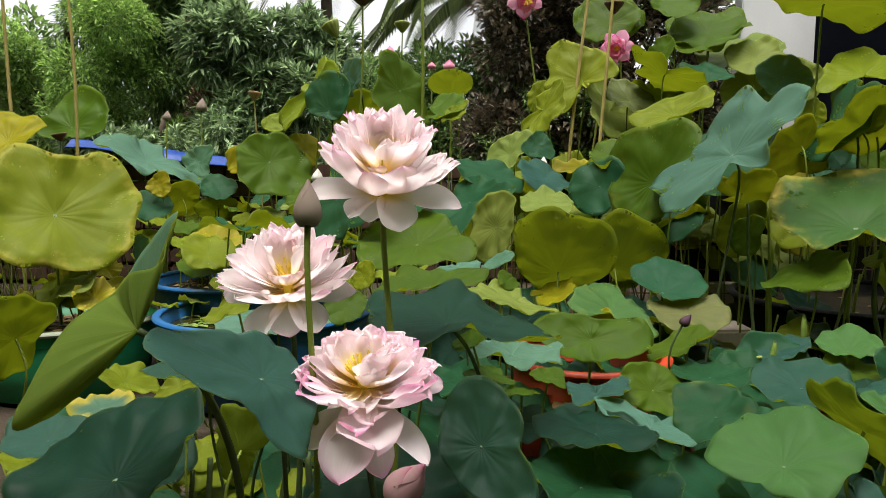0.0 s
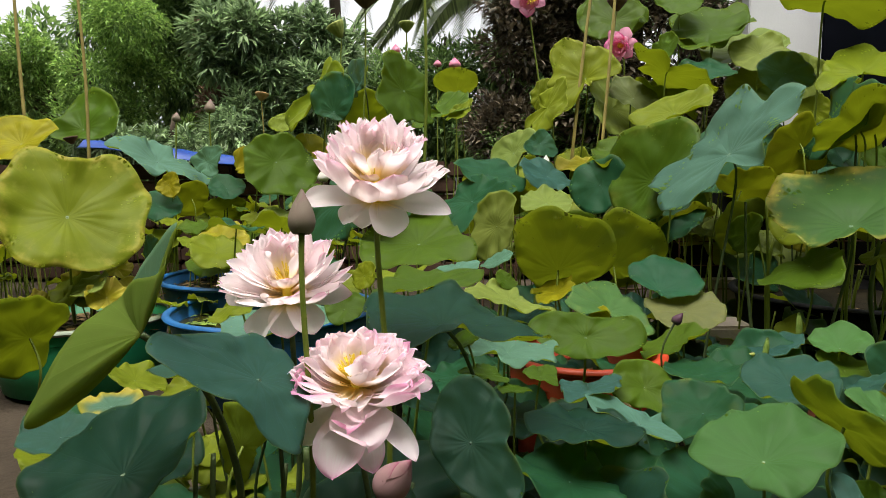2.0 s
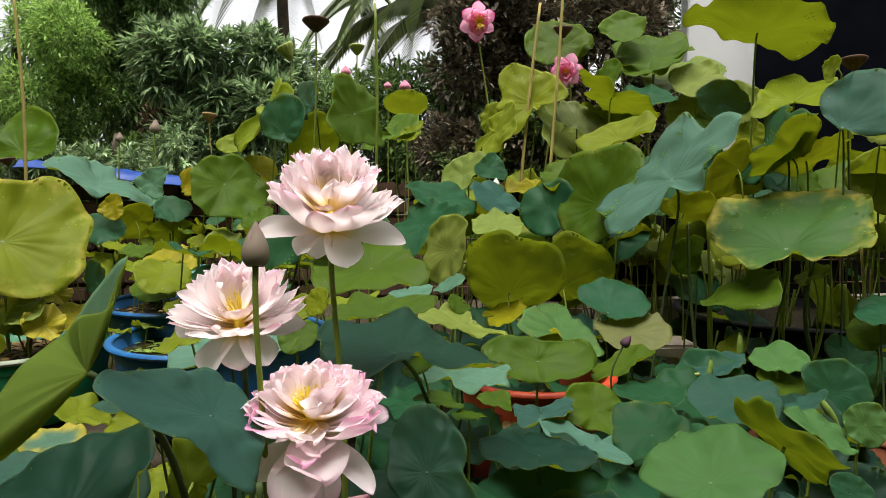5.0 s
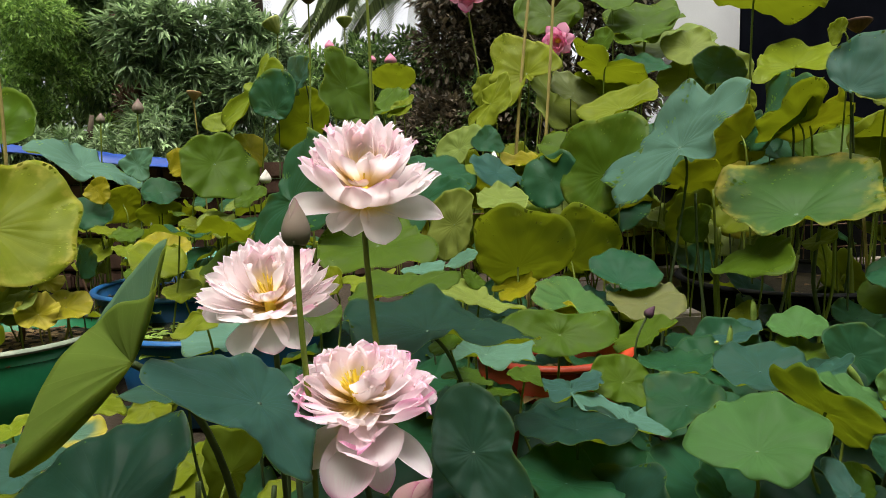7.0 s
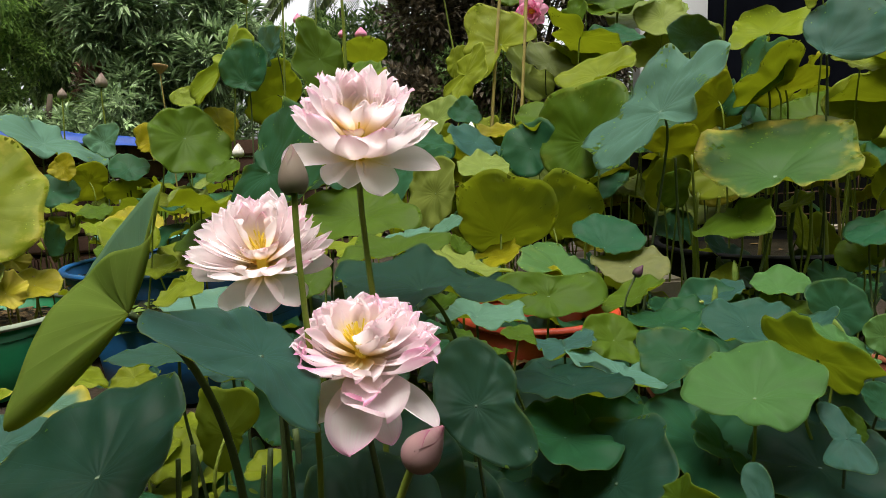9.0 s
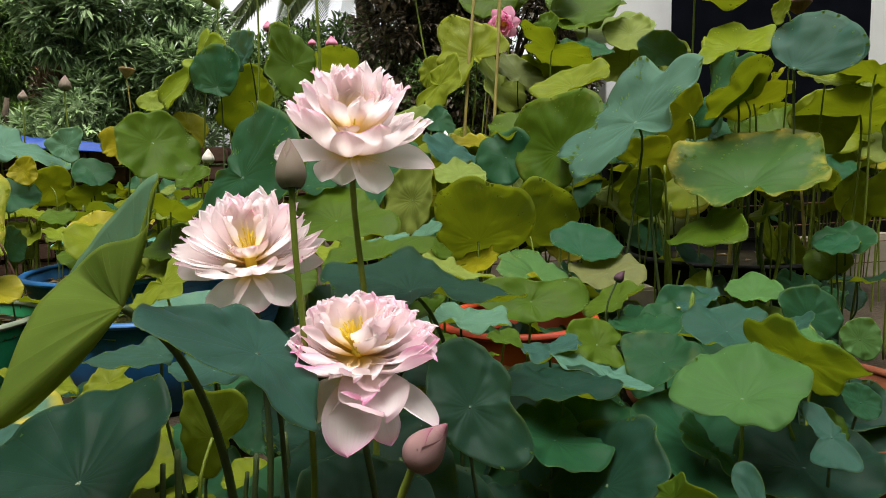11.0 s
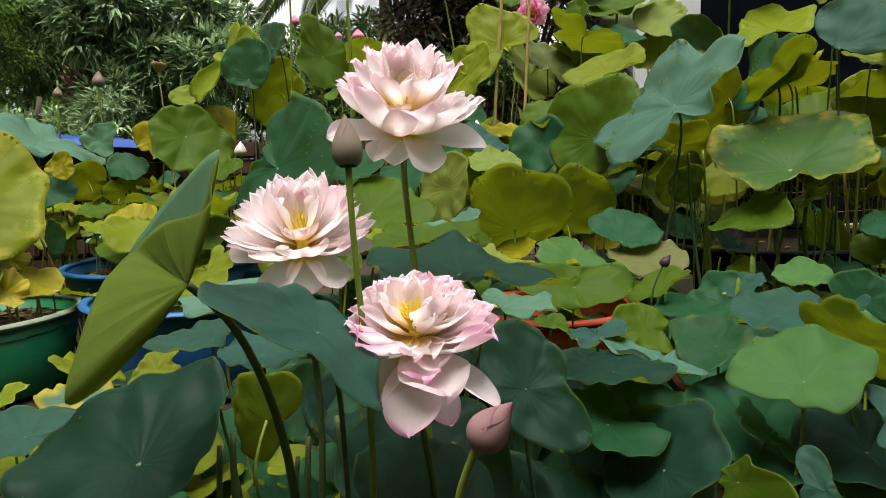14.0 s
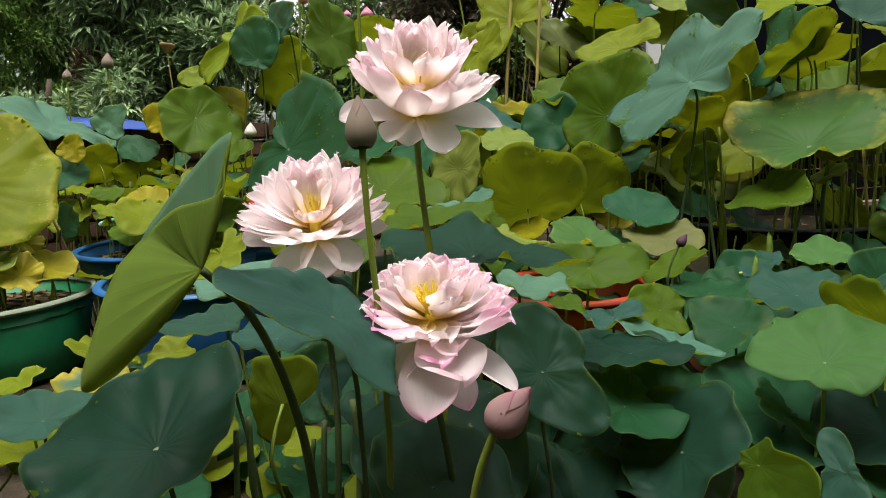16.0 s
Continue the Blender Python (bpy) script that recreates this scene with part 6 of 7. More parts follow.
leaf('lime', (-0.542, 1.726, 0.607), 0.070, (-0.42, -0.34, 0.84), (0.89, 0.05, 0.46), wave=0.025, rim=(0.17, -0.44, 0.02, 0.18, -0.11, 0.08, -0.05, 0.01, 0.11, -0.04, 0.06, -0.05, -0, 0.1, -0.03, 0.08))
leaf('green', (-1.156, 3.197, 0.509), 0.112, (0.14, -0.43, 0.89), (0.96, 0.27, -0.02), wave=0.025, rim=(0.04, -0.02, -0.01, 0.02, -0.03, -0.04, 0.01, 0, 0, -0, 0, -0.01))
leaf('lime', (-1.082, 3.299, 0.567), 0.063, (-0.42, -0.77, 0.47), (0.9, -0.31, 0.3), wave=0.025, rim=(-0.04, 0.04, -0.01, 0.02, 0.02, 0.02, -0, -0.03, 0.01, -0.01, -0, 0))
leaf('lime', (-1.334, 3.429, 0.585), 0.072, (0.34, -0.25, 0.91), (0.9, 0.37, -0.23), wave=0.025, rim=(0.05, 0.07, 0.02, -0.06, -0.01, 0.03, 0.01, -0.01, 0, 0.03, -0, 0, 0, 0, -0, -0))
leaf('teal', (-1.406, 3.132, 0.584), 0.077, (0.99, -0.12, 0.09), (0.14, 0.93, -0.34), wave=0.025, rim=(-0.05, -0.03, -0, 0.02, 0.06, 0.05, -0.02, 0.02, 0, 0.01, 0, 0))
leaf('lime', (-1.507, 3.662, 0.673), 0.074, (0.21, -0.25, 0.95), (0.93, 0.36, -0.11), wave=0.025, rim=(-0.02, -0.01, 0.15, -0.12, 0.02, 0, 0.04, -0.03, 0.01, 0, 0.01, -0.02, 0.01, -0, 0, -0.01))
leaf('teal', (0.504, 3.613, 1.095), 0.086, (0.17, -0.83, 0.53), (0.98, 0.07, -0.2), wave=0.025, rim=(0.04, -0.13, -0.04, 0.03, -0.01, -0.15, -0.01, -0.02, 0.01, 0, -0.03, 0.01))
leaf('blue', (0.501, 3.286, 0.925), 0.138, (0.34, -0.5, 0.8), (0.92, 0.02, -0.38), wave=0.025, rim=(-0.13, -0.12, 0.01, 0.02, 0.1, -0.01, 0.06, -0, 0.01, 0.01, 0.02, 0))
leaf('green', (-0.05, 4.722, 1.364), 0.188, (-0.46, -0.38, 0.81), (0.89, -0.21, 0.4), wave=0.025, rim=(0.42, -0.09, 0.01, 0.12, -0.25, -0.35, 0.07, 0.04, -0.05, 0.08, 0.01, 0.08))
leaf('lime', (0.077, 4.505, 1.353), 0.090, (-0.53, -0.54, 0.65), (0.84, -0.38, 0.37), wave=0.025, rim=(0.08, -0.18, 0.09, -0.04, -0.05, 0.03, -0.01, 0.15, -0, 0.03, -0.08, 0.03))

for x, y, z, R, n, aim, age in ((-1.52, 2.90, 0.40, 0.085, (0.3, -0.7, 0.6), (1, 0.3, 0), 0.9), (-1.72, 3.08, 0.44, 0.10, (-0.4, -0.8, 0.4), (1, 0, 0.4), 0.95), (-1.60, 3.16, 0.50, 0.07, (0.6, -0.5, 0.5), (0.4, 1, 0), 0.9), (-1.84, 2.86, 0.37, 0.08, (0.1, -0.4, 0.9), (1, 0.5, 0), 0.85)):
    tagged(leaf("yel", (x, y, z), R, n, aim, wave=0.22, cup=0.3, lobes=4, age=age, stem="dry"), "withered yellow-brown curled lotus leaf in a tub", "leaf", "lotus leaves")

# ---- wall and cloth ----
net = thing("shade_cloth", (4.72, 6.58, 0), "black shade cloth hung in front of the wall", "shade cloth")
box_part("cloth", (2.36, 0.03, 2.9), (0, 0, 1.45), M_NET, net)
wall = thing("wall_back", (3.05, 7.17, 0), "white rendered wall behind the garden", "wall", "", "structure")
box_part("wall_face", (6.4, 0.2, 3.1), (3.2, 0, 1.55), M_WHITE, wall)

# ---- tubs ----
tub((-1.70, 3.00, 0), 0.39, 0.30, M_GREEN, M_GREY_RIM, "green plastic tub with a faded rim, full of dead leaves", "mud", litter=420)
tub((-0.77, 2.91, 0), 0.45, 0.35, M_BLUE, M_BLUE, "bright blue plastic tub with weedy water", "water")
tub((-1.06, 3.56, 0), 0.47, 0.40, M_BLUE, M_BLUE, "blue plastic tub crowded with leaf stems", "mud")
tub((-1.49, 4.89, 0), 0.36, 0.40, M_AQUA, M_AQUA, "pale turquoise tub far back among leaves", "water")
tub((-1.14, 5.47, 0), 0.22, 0.42, M_RED, M_RED, "small red tub far back among stems", "mud")
tub((1.83, 2.97, 0), 0.50, 0.40, M_BLACK, M_BLACK, "large black plastic tub thick with lotus stems", "mud", litter=14)
tub((0.03, 1.36, 0), 0.46, 0.11, M_CLAY, M_CLAY, "wide brown clay pot holding the flowering lotus", "water", weed=4200)
tub((0.46, 2.12, 0), 0.25, 0.36, M_ORANGE, M_ORANGE, "orange-red plastic basin among the leaves", "mud", depth=0.1)
tub((1.06, 1.61, 0), 0.40, 0.22, M_CLAY, M_CLAY, "brown clay pot under the round leaves", "mud")
block = thing("concrete_block", (1.16, 2.81, 0), "pale weathered concrete block beside the tub", "block")
box_part("body", (0.26, 0.2, 0.30), (0, 0, 0.15), M_CONCRETE, block, 0.012)
ledge = thing("concrete_ledge", (1.9, 4.15, 0), "pale concrete ledge behind the black tub", "ledge")
box_part("slab", (2.6, 0.5, 0.30), (0.5, 0, 0.15), M_CONCRETE, ledge, 0.015)

# ---- flowers and buds ----
HIGH = (  # the upper flower: drooping guards, cupped outer petals, a tall ragged crown at the back
    (104, 104, 1, 0.008, 0.126, 0.029, 12, -8, 0.3, 1, 0.1, -32), (260, 260, 1, 0.008, 0.134, 0.033, 2, -18, 0.3, 1, 0.1, 34), (206, 206, 1, 0.004, 0.086, 0.038, -8, -60, 0.3, 1, 0.1),
    (156, 156, 1, 0.0, 0.060, 0.030, -4, -66, 0.4, 1, 0.1), (132, 132, 1, 0.002, 0.074, 0.030, -6, -40, 0.3, 1, 0.1), (-30, 30, 3, 0.0, 0.115, 0.034, 10, 4, 0.3, 5, 0.1),
    (112, 112, 1, 0.008, 0.132, 0.046, 4, 84, 0.65, 2, 0.1), (158, 158, 1, 0.008, 0.092, 0.054, -6, 86, 0.55, 2, 0.15), (212, 212, 1, 0.010, 0.106, 0.044, -4, 84, 0.6, 2, 0.15), (246, 246, 1, 0.008, 0.126, 0.042, 0, 66, 0.6, 2, 0.1),
    (56, 104, 6, 0.018, 0.128, 0.026, 14, 56, 0.5, 6, 0.3), (254, 306, 7, 0.016, 0.132, 0.022, 6, 40, 0.5, 6, 0.3), (-52, 58, 8, 0.018, 0.130, 0.032, 22, 62, 0.5, 6, 0.3),
    (-96, 96, 14, 0.032, 0.122, 0.0240, 32, 60, 0.45, 6, 0.7), (-86, 86, 13, 0.042, 0.116, 0.0230, 46, 70, 0.45, 6, 0.9), (-70, 72, 10, 0.050, 0.108, 0.022, 58, 80, 0.45, 7, 1.0), (-50, 50, 6, 0.054, 0.096, 0.020, 70, 88, 0.45, 7, 0.9),
    (-40, 40, 4, 0.052, 0.066, 0.020, 62, 84, 0.5, 8, 0.4), (186, 240, 4, 0.050, 0.066, 0.020, 40, 86, 0.6, 7, 0.5), (232, 270, 4, 0.044, 0.096, 0.024, 34, 66, 0.5, 6, 0.5), (94, 130, 3, 0.046, 0.084, 0.022, 34, 72, 0.5, 6, 0.5), (136, 170, 2, 0.046, 0.034, 0.014, 6, 50, 0.6, 6, 0.4),
)
flower((-0.107, 1.222, 0.886), (0.04, -0.24, 0.97), HIGH, (-0.11, 1.197), 'pale pink double lotus flower wide open on a tall stem', M_PETAL, 1.0, 3, 30, M_PETAL_HEART)
MIDDLE = (  # the flower beside the bud: three guards hang in front, narrow petals fan to both sides
    (88, 88, 1, 0.006, 0.118, 0.030, 14, -6, 0.3, 1, 0.2, -30), (276, 276, 1, 0.006, 0.120, 0.030, 10, -14, 0.3, 1, 0.2, 30), (142, 142, 1, 0.0, 0.098, 0.038, -4, -52, 0.3, 1, 0.15), (182, 182, 1, 0.0, 0.082, 0.034, -8, -60, 0.3, 1, 0.15), (220, 220, 1, 0.0, 0.096, 0.036, -4, -46, 0.3, 1, 0.15),
    (-30, 30, 3, 0.0, 0.112, 0.034, 10, 4, 0.3, 5, 0.1),
    (126, 126, 1, 0.008, 0.106, 0.036, -6, 42, 0.5, 2, 0.2), (160, 160, 1, 0.008, 0.078, 0.034, -6, 64, 0.5, 2, 0.2), (206, 206, 1, 0.008, 0.084, 0.034, -8, 66, 0.5, 2, 0.2), (238, 238, 1, 0.008, 0.106, 0.034, -6, 42, 0.5, 2, 0.2),
    (58, 116, 8, 0.012, 0.130, 0.0195, 6, 34, 0.5, 6, 0.3), (240, 304, 9, 0.012, 0.128, 0.0185, 4, 32, 0.5, 6, 0.3), (-54, 56, 7, 0.014, 0.128, 0.030, 22, 62, 0.5, 6, 0.3),
    (48, 112, 6, 0.024, 0.122, 0.020, 26, 54, 0.45, 6, 0.5), (-112, -48, 6, 0.024, 0.122, 0.020, 24, 52, 0.45, 6, 0.5), (-60, 60, 8, 0.026, 0.124, 0.023, 46, 72, 0.45, 6, 0.7), (-66, 66, 8, 0.034, 0.108, 0.021, 60, 82, 0.45, 6, 0.9),
    (-100, 100, 7, 0.040, 0.078, 0.019, 56, 88, 0.5, 8, 0.5), (108, 252, 7, 0.034, 0.046, 0.017, 20, 70, 0.6, 8, 0.4),
)
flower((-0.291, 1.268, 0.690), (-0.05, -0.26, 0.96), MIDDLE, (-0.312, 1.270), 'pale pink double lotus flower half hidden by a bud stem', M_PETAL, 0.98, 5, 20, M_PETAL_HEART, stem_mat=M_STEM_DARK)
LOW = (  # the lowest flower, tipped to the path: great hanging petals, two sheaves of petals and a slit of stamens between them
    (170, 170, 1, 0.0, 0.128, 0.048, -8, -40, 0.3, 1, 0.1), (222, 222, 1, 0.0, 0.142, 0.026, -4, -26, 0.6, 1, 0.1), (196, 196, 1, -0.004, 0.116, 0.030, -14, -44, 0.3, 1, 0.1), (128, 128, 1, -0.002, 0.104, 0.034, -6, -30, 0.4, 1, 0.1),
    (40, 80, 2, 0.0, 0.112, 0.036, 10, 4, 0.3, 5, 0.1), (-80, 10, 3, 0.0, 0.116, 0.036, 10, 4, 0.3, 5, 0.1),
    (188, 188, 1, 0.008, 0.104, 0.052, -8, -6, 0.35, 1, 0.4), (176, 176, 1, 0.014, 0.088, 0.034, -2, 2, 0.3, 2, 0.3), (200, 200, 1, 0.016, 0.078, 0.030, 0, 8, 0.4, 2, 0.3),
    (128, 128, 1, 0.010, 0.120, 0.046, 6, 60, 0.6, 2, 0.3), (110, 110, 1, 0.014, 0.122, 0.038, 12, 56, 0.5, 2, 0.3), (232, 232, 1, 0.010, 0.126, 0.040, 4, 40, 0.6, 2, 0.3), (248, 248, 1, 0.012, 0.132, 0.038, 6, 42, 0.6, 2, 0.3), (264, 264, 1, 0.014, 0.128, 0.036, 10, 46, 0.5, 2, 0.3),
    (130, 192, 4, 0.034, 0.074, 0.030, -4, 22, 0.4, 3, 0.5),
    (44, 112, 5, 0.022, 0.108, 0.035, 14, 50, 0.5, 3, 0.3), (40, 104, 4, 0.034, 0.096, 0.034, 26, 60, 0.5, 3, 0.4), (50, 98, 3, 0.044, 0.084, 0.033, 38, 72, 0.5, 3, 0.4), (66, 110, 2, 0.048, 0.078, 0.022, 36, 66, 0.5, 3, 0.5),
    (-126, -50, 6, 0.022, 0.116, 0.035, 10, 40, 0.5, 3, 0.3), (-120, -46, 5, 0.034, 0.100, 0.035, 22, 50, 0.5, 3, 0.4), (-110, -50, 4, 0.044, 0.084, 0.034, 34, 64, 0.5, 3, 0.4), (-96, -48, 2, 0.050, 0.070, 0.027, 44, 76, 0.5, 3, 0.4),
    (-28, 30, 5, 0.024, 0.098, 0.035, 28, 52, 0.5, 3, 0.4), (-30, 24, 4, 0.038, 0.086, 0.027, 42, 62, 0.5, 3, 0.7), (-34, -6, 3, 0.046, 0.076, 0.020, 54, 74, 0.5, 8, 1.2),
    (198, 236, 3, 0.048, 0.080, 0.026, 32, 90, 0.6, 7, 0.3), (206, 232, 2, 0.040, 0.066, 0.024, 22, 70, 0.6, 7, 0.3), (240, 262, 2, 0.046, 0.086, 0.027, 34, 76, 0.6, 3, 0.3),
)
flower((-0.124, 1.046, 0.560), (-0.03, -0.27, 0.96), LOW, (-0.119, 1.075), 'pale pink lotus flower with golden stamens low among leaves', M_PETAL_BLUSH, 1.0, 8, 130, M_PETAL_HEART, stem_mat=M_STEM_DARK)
bud((-0.209, 1.037, 0.846), (-0.01, 0.2, 0.98), 0.074, 0.021, (-0.226, 1.008), 'grey-pink closed lotus bud on a green stem', M_PETAL_GREY, 2)
bud((-0.067, 0.890, 0.478), (0.55, -0.3, 0.78), 0.078, 0.026, (-0.118, 0.955), 'dusky pink fat lotus bud on a slanting stem', M_PETAL_DUSK, 4, stem_r=0.006)
bud((0.621, 1.719, 0.54), (0.64, 0.04, 0.77), 0.036, 0.012, (0.592, 1.777), 'small purple lotus bud on a dark stem', M_PETAL_PLUM, 6, M_STEM_DARK, 0.003)
bud((-1.815, 4.49, 1.297), (0.05, 0.13, 0.99), 0.065, 0.026, (-1.873, 4.534), 'pink-grey lotus bud on a thin stem', M_PETAL_GREY, 7)
bud((-1.542, 4.366, 1.342), (0.05, 0.13, 0.99), 0.090, 0.033, (-1.579, 4.402), 'grey-pink lotus bud on a thin stem', M_PETAL_GREY, 8)
pod((-1.196, 4.34, 1.411), (0.1, 0.13, 0.99), 0.045, 0.050, (-1.178, 4.373), 'dry tan seed pod on a curved stem', M_POD_DRY, 1, M_STEM_DRY)
pod((-0.634, 4.127, 1.759), (-0.47, -0.03, 0.88), 0.055, 0.090, (-0.642, 4.158), 'green ribbed seed pod nodding on its stem', M_POD_GREEN, 2, M_STEM, ribs=0.05)
pod((-0.254, 4.318, 1.824), (0, 0.1, 0.99), 0.050, 0.060, (-0.274, 4.367), 'green seed pod on a thin stem', M_POD_GREEN, 3, M_STEM, ribs=0.04)
pod((-0.358, 3.097, 1.686), (0, 0.1, 0.99), 0.062, 0.055, (-0.375, 3.113), 'dark brown ripe seed pod on a tall stem', M_POD_BROWN, 4, M_STEM)
pod((1.065, 4.33, 1.94), (0, -0.09, 1), 0.062, 0.070, (0.762, 4.218), 'dark brown ripe seed pod on a tall dry stem', M_POD_BROWN, 5, M_STEM_DRY)
pod((-1.816, 3.236, 1.096), (-0.19, -0.09, 0.98), 0.034, 0.035, (-1.66, 3.013), 'shrunken dark brown seed pod over a leaf', M_POD_BROWN, 6, M_STEM_DARK)
pod((0.895, 1.901, 0.376), (0.09, 0.03, 1), 0.022, 0.036, (0.898, 1.897), 'small green young seed pod', M_POD_GREEN, 7, M_STEM, stem_r=0.003)
pod((1.78, 2.512, 1.422), (0.05, 0.13, 0.99), 0.050, 0.045, (1.84, 2.643), 'dark brown ripe seed pod among leaves', M_POD_BROWN, 8, M_STEM_DARK)
cane((-2.369, 3.739, 2.049), (-2.279, 3.637), 'tall yellow-green bare lotus stem', M_STEM_DRY, 0.0090)
cane((-2.134, 3.946, 2.112), (-2.054, 3.84), 'tall yellow-green bare lotus stem', M_STEM_DRY, 0.0090)
cane((-0.106, 3.525, 1.93), (-0.144, 3.515), 'tall green bare lotus stem', M_STEM, 0.0080)
cane((0.88, 4.147, 2.108), (0.675, 3.992), 'tall dry yellow lotus stem', M_STEM_DRY, 0.0100)
PINK = (
    (0, 300, 6, 0.0, 0.075, 0.030, 6, 30, 0.4, 8, 0.1), (30, 330, 7, 0.008, 0.072, 0.026, 26, 70, 0.6, 8, 0.2), (0, 300, 6, 0.014, 0.056, 0.020, 46, 88, 0.6, 8, 0.2),
)
flower((0.527, 4.445, 2.072), (0, -0.96, -0.27), PINK, (0.761, 4.43), 'deep pink lotus flower nodding high on its stem', M_PETAL_PINK, 1.6, 11, 40)
flower((1.123, 4.411, 1.749), (-0.51, -0.84, -0.22), PINK, (1.167, 4.43), 'deep pink lotus flower with falling petals', M_PETAL_PINK, 1.45, 12)
bud((0.052, 5.725, 1.812), (0, 0.1, 0.99), 0.090, 0.050, (0.077, 5.739), 'deep pink round lotus bud', M_PETAL_PINK, 21)
bud((-0.099, 6.033, 1.875), (0, 0.1, 0.99), 0.060, 0.035, (-0.081, 6.041), 'deep pink round lotus bud', M_PETAL_PINK, 22)
bud((-0.442, 5.738, 1.938), (0, 0.1, 0.99), 0.080, 0.040, (-0.402, 5.739), 'deep pink pointed lotus bud', M_PETAL_PINK, 23)
bud((-0.341, 3.491, 0.917), (0.07, 0.15, 0.99), 0.050, 0.022, (-0.359, 3.451), 'small white lotus bud among leaves', M_PETAL_WHITE, 31, stem_r=0.003)
bud((-0.691, 3.71, 0.899), (0.05, 0.13, 0.99), 0.075, 0.030, (-0.696, 3.688), 'white lotus bud below yellow leaves', M_PETAL_WHITE, 32, stem_r=0.003)
bud((0.517, 3.495, 0.982), (0.05, 0.13, 0.99), 0.050, 0.018, (0.519, 3.467), 'small white lotus bud among stems', M_PETAL_WHITE, 33, stem_r=0.003)
rolled_leaf((0.921, 1.85, 0.395), (0.2, 0.11, 0.97), 0.070, (0.913, 1.837), 'young lotus leaf rolled into a green scroll')
rolled_leaf((1.136, 1.569, 0.356), (-0.52, 0.17, 0.84), 0.085, (1.153, 1.554), 'young lotus leaf rolled into a green scroll')
rolled_leaf((1.162, 2.129, 0.386), (0.05, 0.13, 0.99), 0.090, (1.157, 2.116), 'young lotus leaf rolled into a green scroll')

# ---- more stems under the tall leaves ----
cane((1.273, 2.640, 0.832), (1.241, 2.56), 'green lotus stem rising from the mud', M_STEM, 0.0060)
cane((1.132, 2.503, 0.825), (1.203, 2.422), 'dark green lotus stem, shade put into its colour', M_STEM_DARK, 0.0060)
cane((1.317, 2.664, 0.673), (1.294, 2.603), 'green lotus stem rising from the mud', M_STEM, 0.0080)
cane((1.556, 2.538, 0.588), (1.521, 2.48), 'green lotus stem rising from the mud', M_STEM, 0.0060)
cane((1.559, 2.374, 0.691), (1.51, 2.31), 'dark green lotus stem, shade put into its colour', M_STEM_DARK, 0.0080)
cane((1.563, 2.298, 0.654), (1.486, 2.244), 'green lotus stem rising from the mud', M_STEM, 0.0060)
cane((1.776, 2.503, 0.584), (1.757, 2.454), 'green lotus stem rising from the mud', M_STEM, 0.0090)
cane((1.978, 2.701, 0.710), (1.967, 2.628), 'dry yellow lotus stem without its leaf', M_STEM_DRY, 0.0070)
cane((1.965, 2.602, 0.711), (1.908, 2.536), 'green lotus stem rising from the mud', M_STEM, 0.0060)
cane((1.645, 2.712, 0.534), (1.616, 2.666), 'dry yellow lotus stem without its leaf', M_STEM_DRY, 0.0080)
cane((1.724, 2.753, 0.527), (1.695, 2.707), 'green lotus stem rising from the mud', M_STEM, 0.0070)
cane((1.392, 2.418, 0.416), (1.373, 2.395), 'green lotus stem rising from the mud', M_STEM, 0.0040)
cane((1.232, 2.436, 0.421), (1.223, 2.414), 'green lotus stem rising from the mud', M_STEM, 0.0040)
cane((1.002, 4.015, 2.331), (0.769, 3.813), 'dry yellow lotus stem without its leaf', M_STEM_DRY, 0.0090)
cane((0.608, 4.059, 1.120), (0.658, 3.971), 'green lotus stem rising from the mud', M_STEM, 0.0080)
cane((0.751, 3.875, 0.698), (0.667, 3.855), 'dry yellow lotus stem without its leaf', M_STEM_DRY, 0.0120)
cane((0.783, 3.784, 0.797), (0.727, 3.748), 'dry yellow lotus stem without its leaf', M_STEM_DRY, 0.0100)
cane((1.154, 4.220, 1.093), (1.134, 4.17), 'green lotus stem rising from the mud', M_STEM, 0.0060)
cane((1.289, 4.211, 1.133), (1.257, 4.157), 'green lotus stem rising from the mud', M_STEM, 0.0070)
cane((1.755, 4.378, 1.150), (1.716, 4.337), 'green lotus stem rising from the mud', M_STEM, 0.0080)
cane((-0.821, 3.599, 0.679), (-0.864, 3.557), 'dark green lotus stem, shade put into its colour', M_STEM_DARK, 0.0060)
cane((-0.932, 3.613, 0.695), (-0.945, 3.566), 'dark green lotus stem, shade put into its colour', M_STEM_DARK, 0.0070)
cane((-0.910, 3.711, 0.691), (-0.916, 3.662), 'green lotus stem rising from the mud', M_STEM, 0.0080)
cane((-1.349, 3.860, 0.700), (-1.355, 3.809), 'dark green lotus stem, shade put into its colour', M_STEM_DARK, 0.0060)
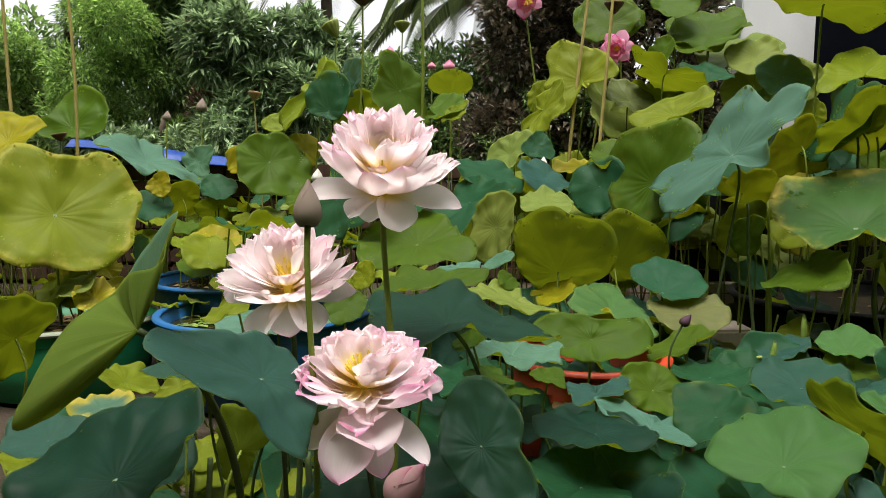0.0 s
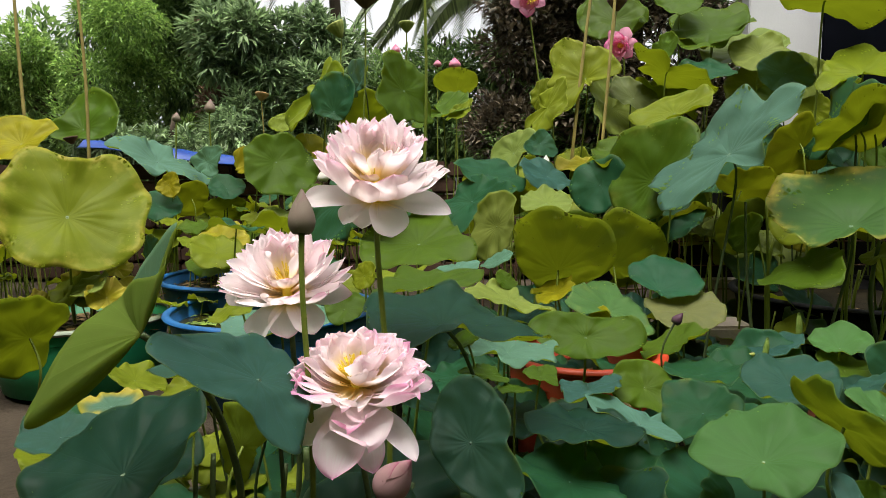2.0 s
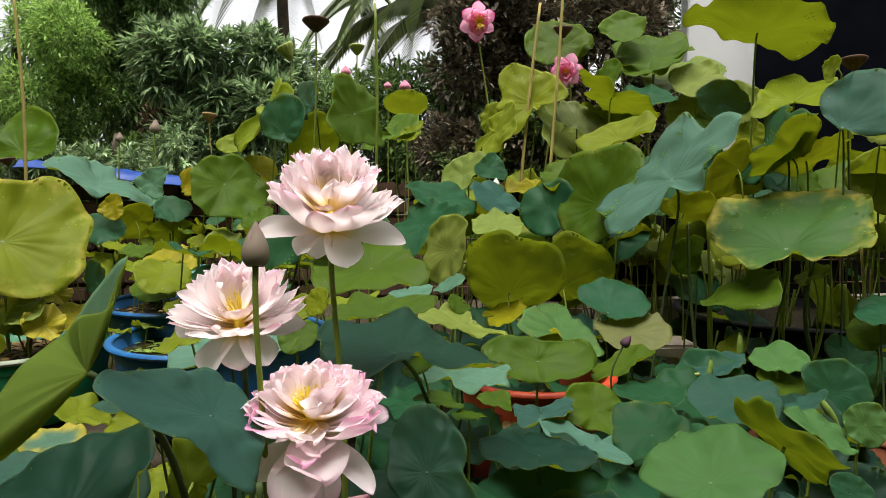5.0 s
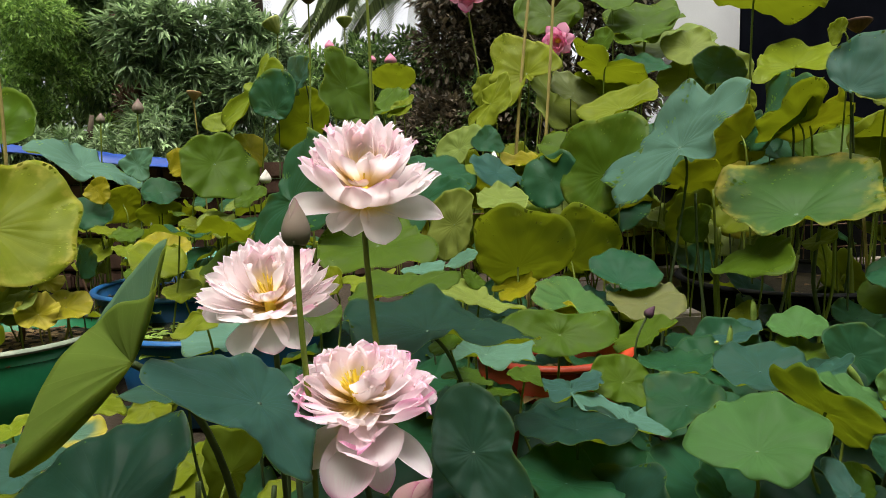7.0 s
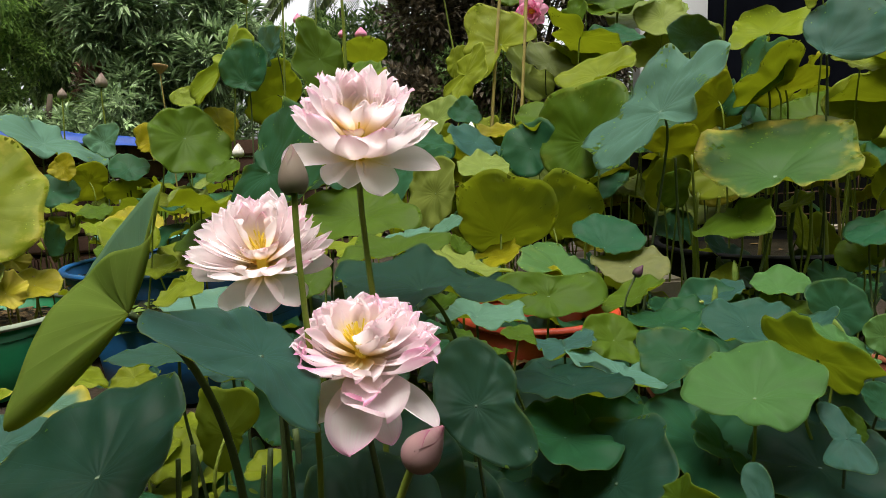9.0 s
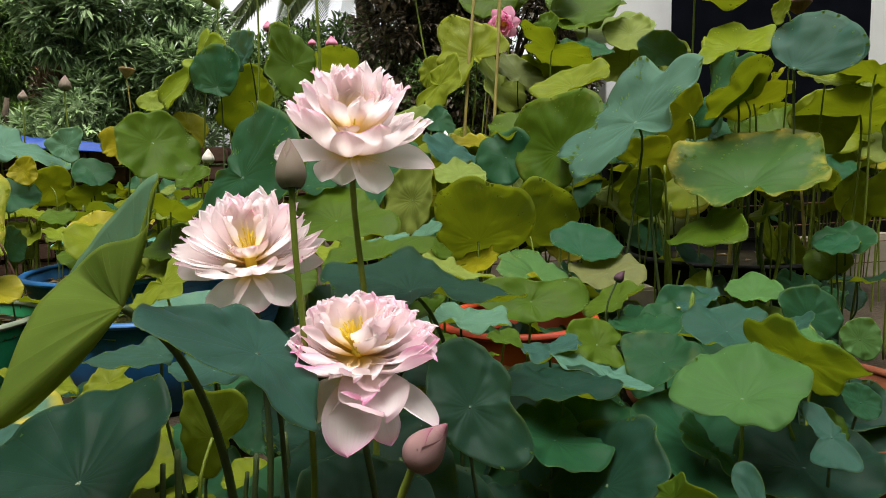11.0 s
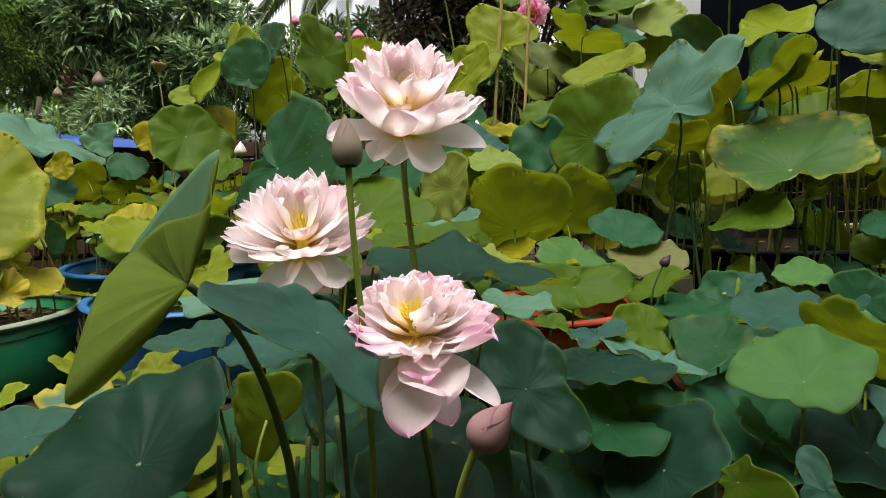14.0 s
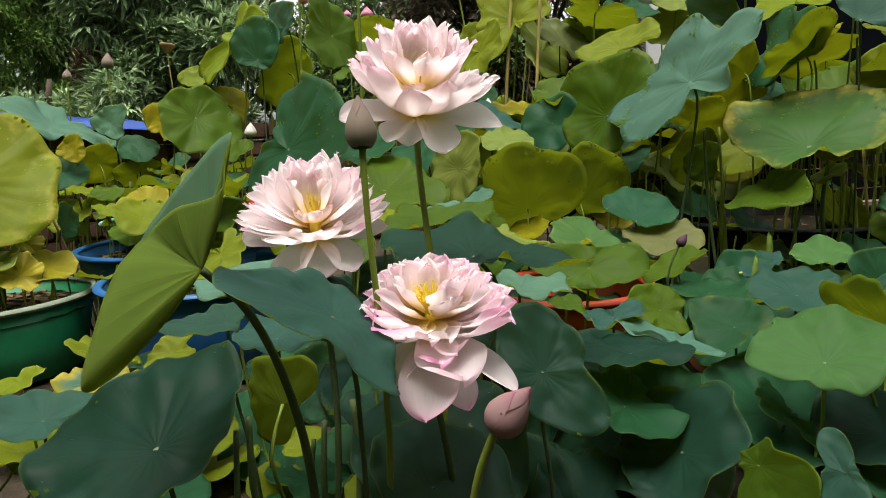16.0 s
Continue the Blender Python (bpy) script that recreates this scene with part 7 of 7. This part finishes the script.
cane((-1.544, 3.668, 0.640), (-1.523, 3.621), 'dark green lotus stem, shade put into its colour', M_STEM_DARK, 0.0060)
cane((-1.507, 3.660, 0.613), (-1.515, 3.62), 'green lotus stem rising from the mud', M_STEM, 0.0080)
cane((-1.412, 3.755, 0.630), (-1.336, 3.708), 'dark green lotus stem, shade put into its colour', M_STEM_DARK, 0.0050)
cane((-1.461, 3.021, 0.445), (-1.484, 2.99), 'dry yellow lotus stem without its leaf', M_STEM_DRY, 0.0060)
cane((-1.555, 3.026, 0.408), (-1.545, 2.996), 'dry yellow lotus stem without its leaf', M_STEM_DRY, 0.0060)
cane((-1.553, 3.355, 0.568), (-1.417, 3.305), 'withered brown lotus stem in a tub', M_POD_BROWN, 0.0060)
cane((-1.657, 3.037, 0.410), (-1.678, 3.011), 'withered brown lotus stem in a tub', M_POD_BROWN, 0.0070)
cane((-0.118, 1.269, 0.338), (-0.14, 1.242), 'dark green lotus stem, shade put into its colour', M_STEM_DARK, 0.0050)
cane((-0.304, 1.250, 0.362), (-0.313, 1.222), 'dark green lotus stem, shade put into its colour', M_STEM_DARK, 0.0060)
cane((-0.251, 1.200, 0.416), (-0.238, 1.163), 'dark green lotus stem, shade put into its colour', M_STEM_DARK, 0.0070)
cane((-0.436, 1.126, 0.414), (-0.451, 1.103), 'dark green lotus stem, shade put into its colour', M_STEM_DARK, 0.0050)
cane((-0.423, 1.177, 0.414), (-0.426, 1.164), 'dark green lotus stem, shade put into its colour', M_STEM_DARK, 0.0060)
cane((-0.333, 1.343, 0.286), (-0.325, 1.317), 'dark green lotus stem, shade put into its colour', M_STEM_DARK, 0.0050)
cane((-0.046, 1.208, 0.342), (-0.049, 1.181), 'dark green lotus stem, shade put into its colour', M_STEM_DARK, 0.0050)

# ---- hose on the ground ----
hose = thing("garden_hose", (-0.92, 1.75, 0), "grey plastic hose lying between the tubs", "hose")
tube("pipe", [(0.00, 0.00, 0.02), (0.10, 0.04, 0.02), (0.23, 0.08, 0.02), (0.38, 0.11, 0.02)], [0.014] * 4, M_PIPE, hose, 10)
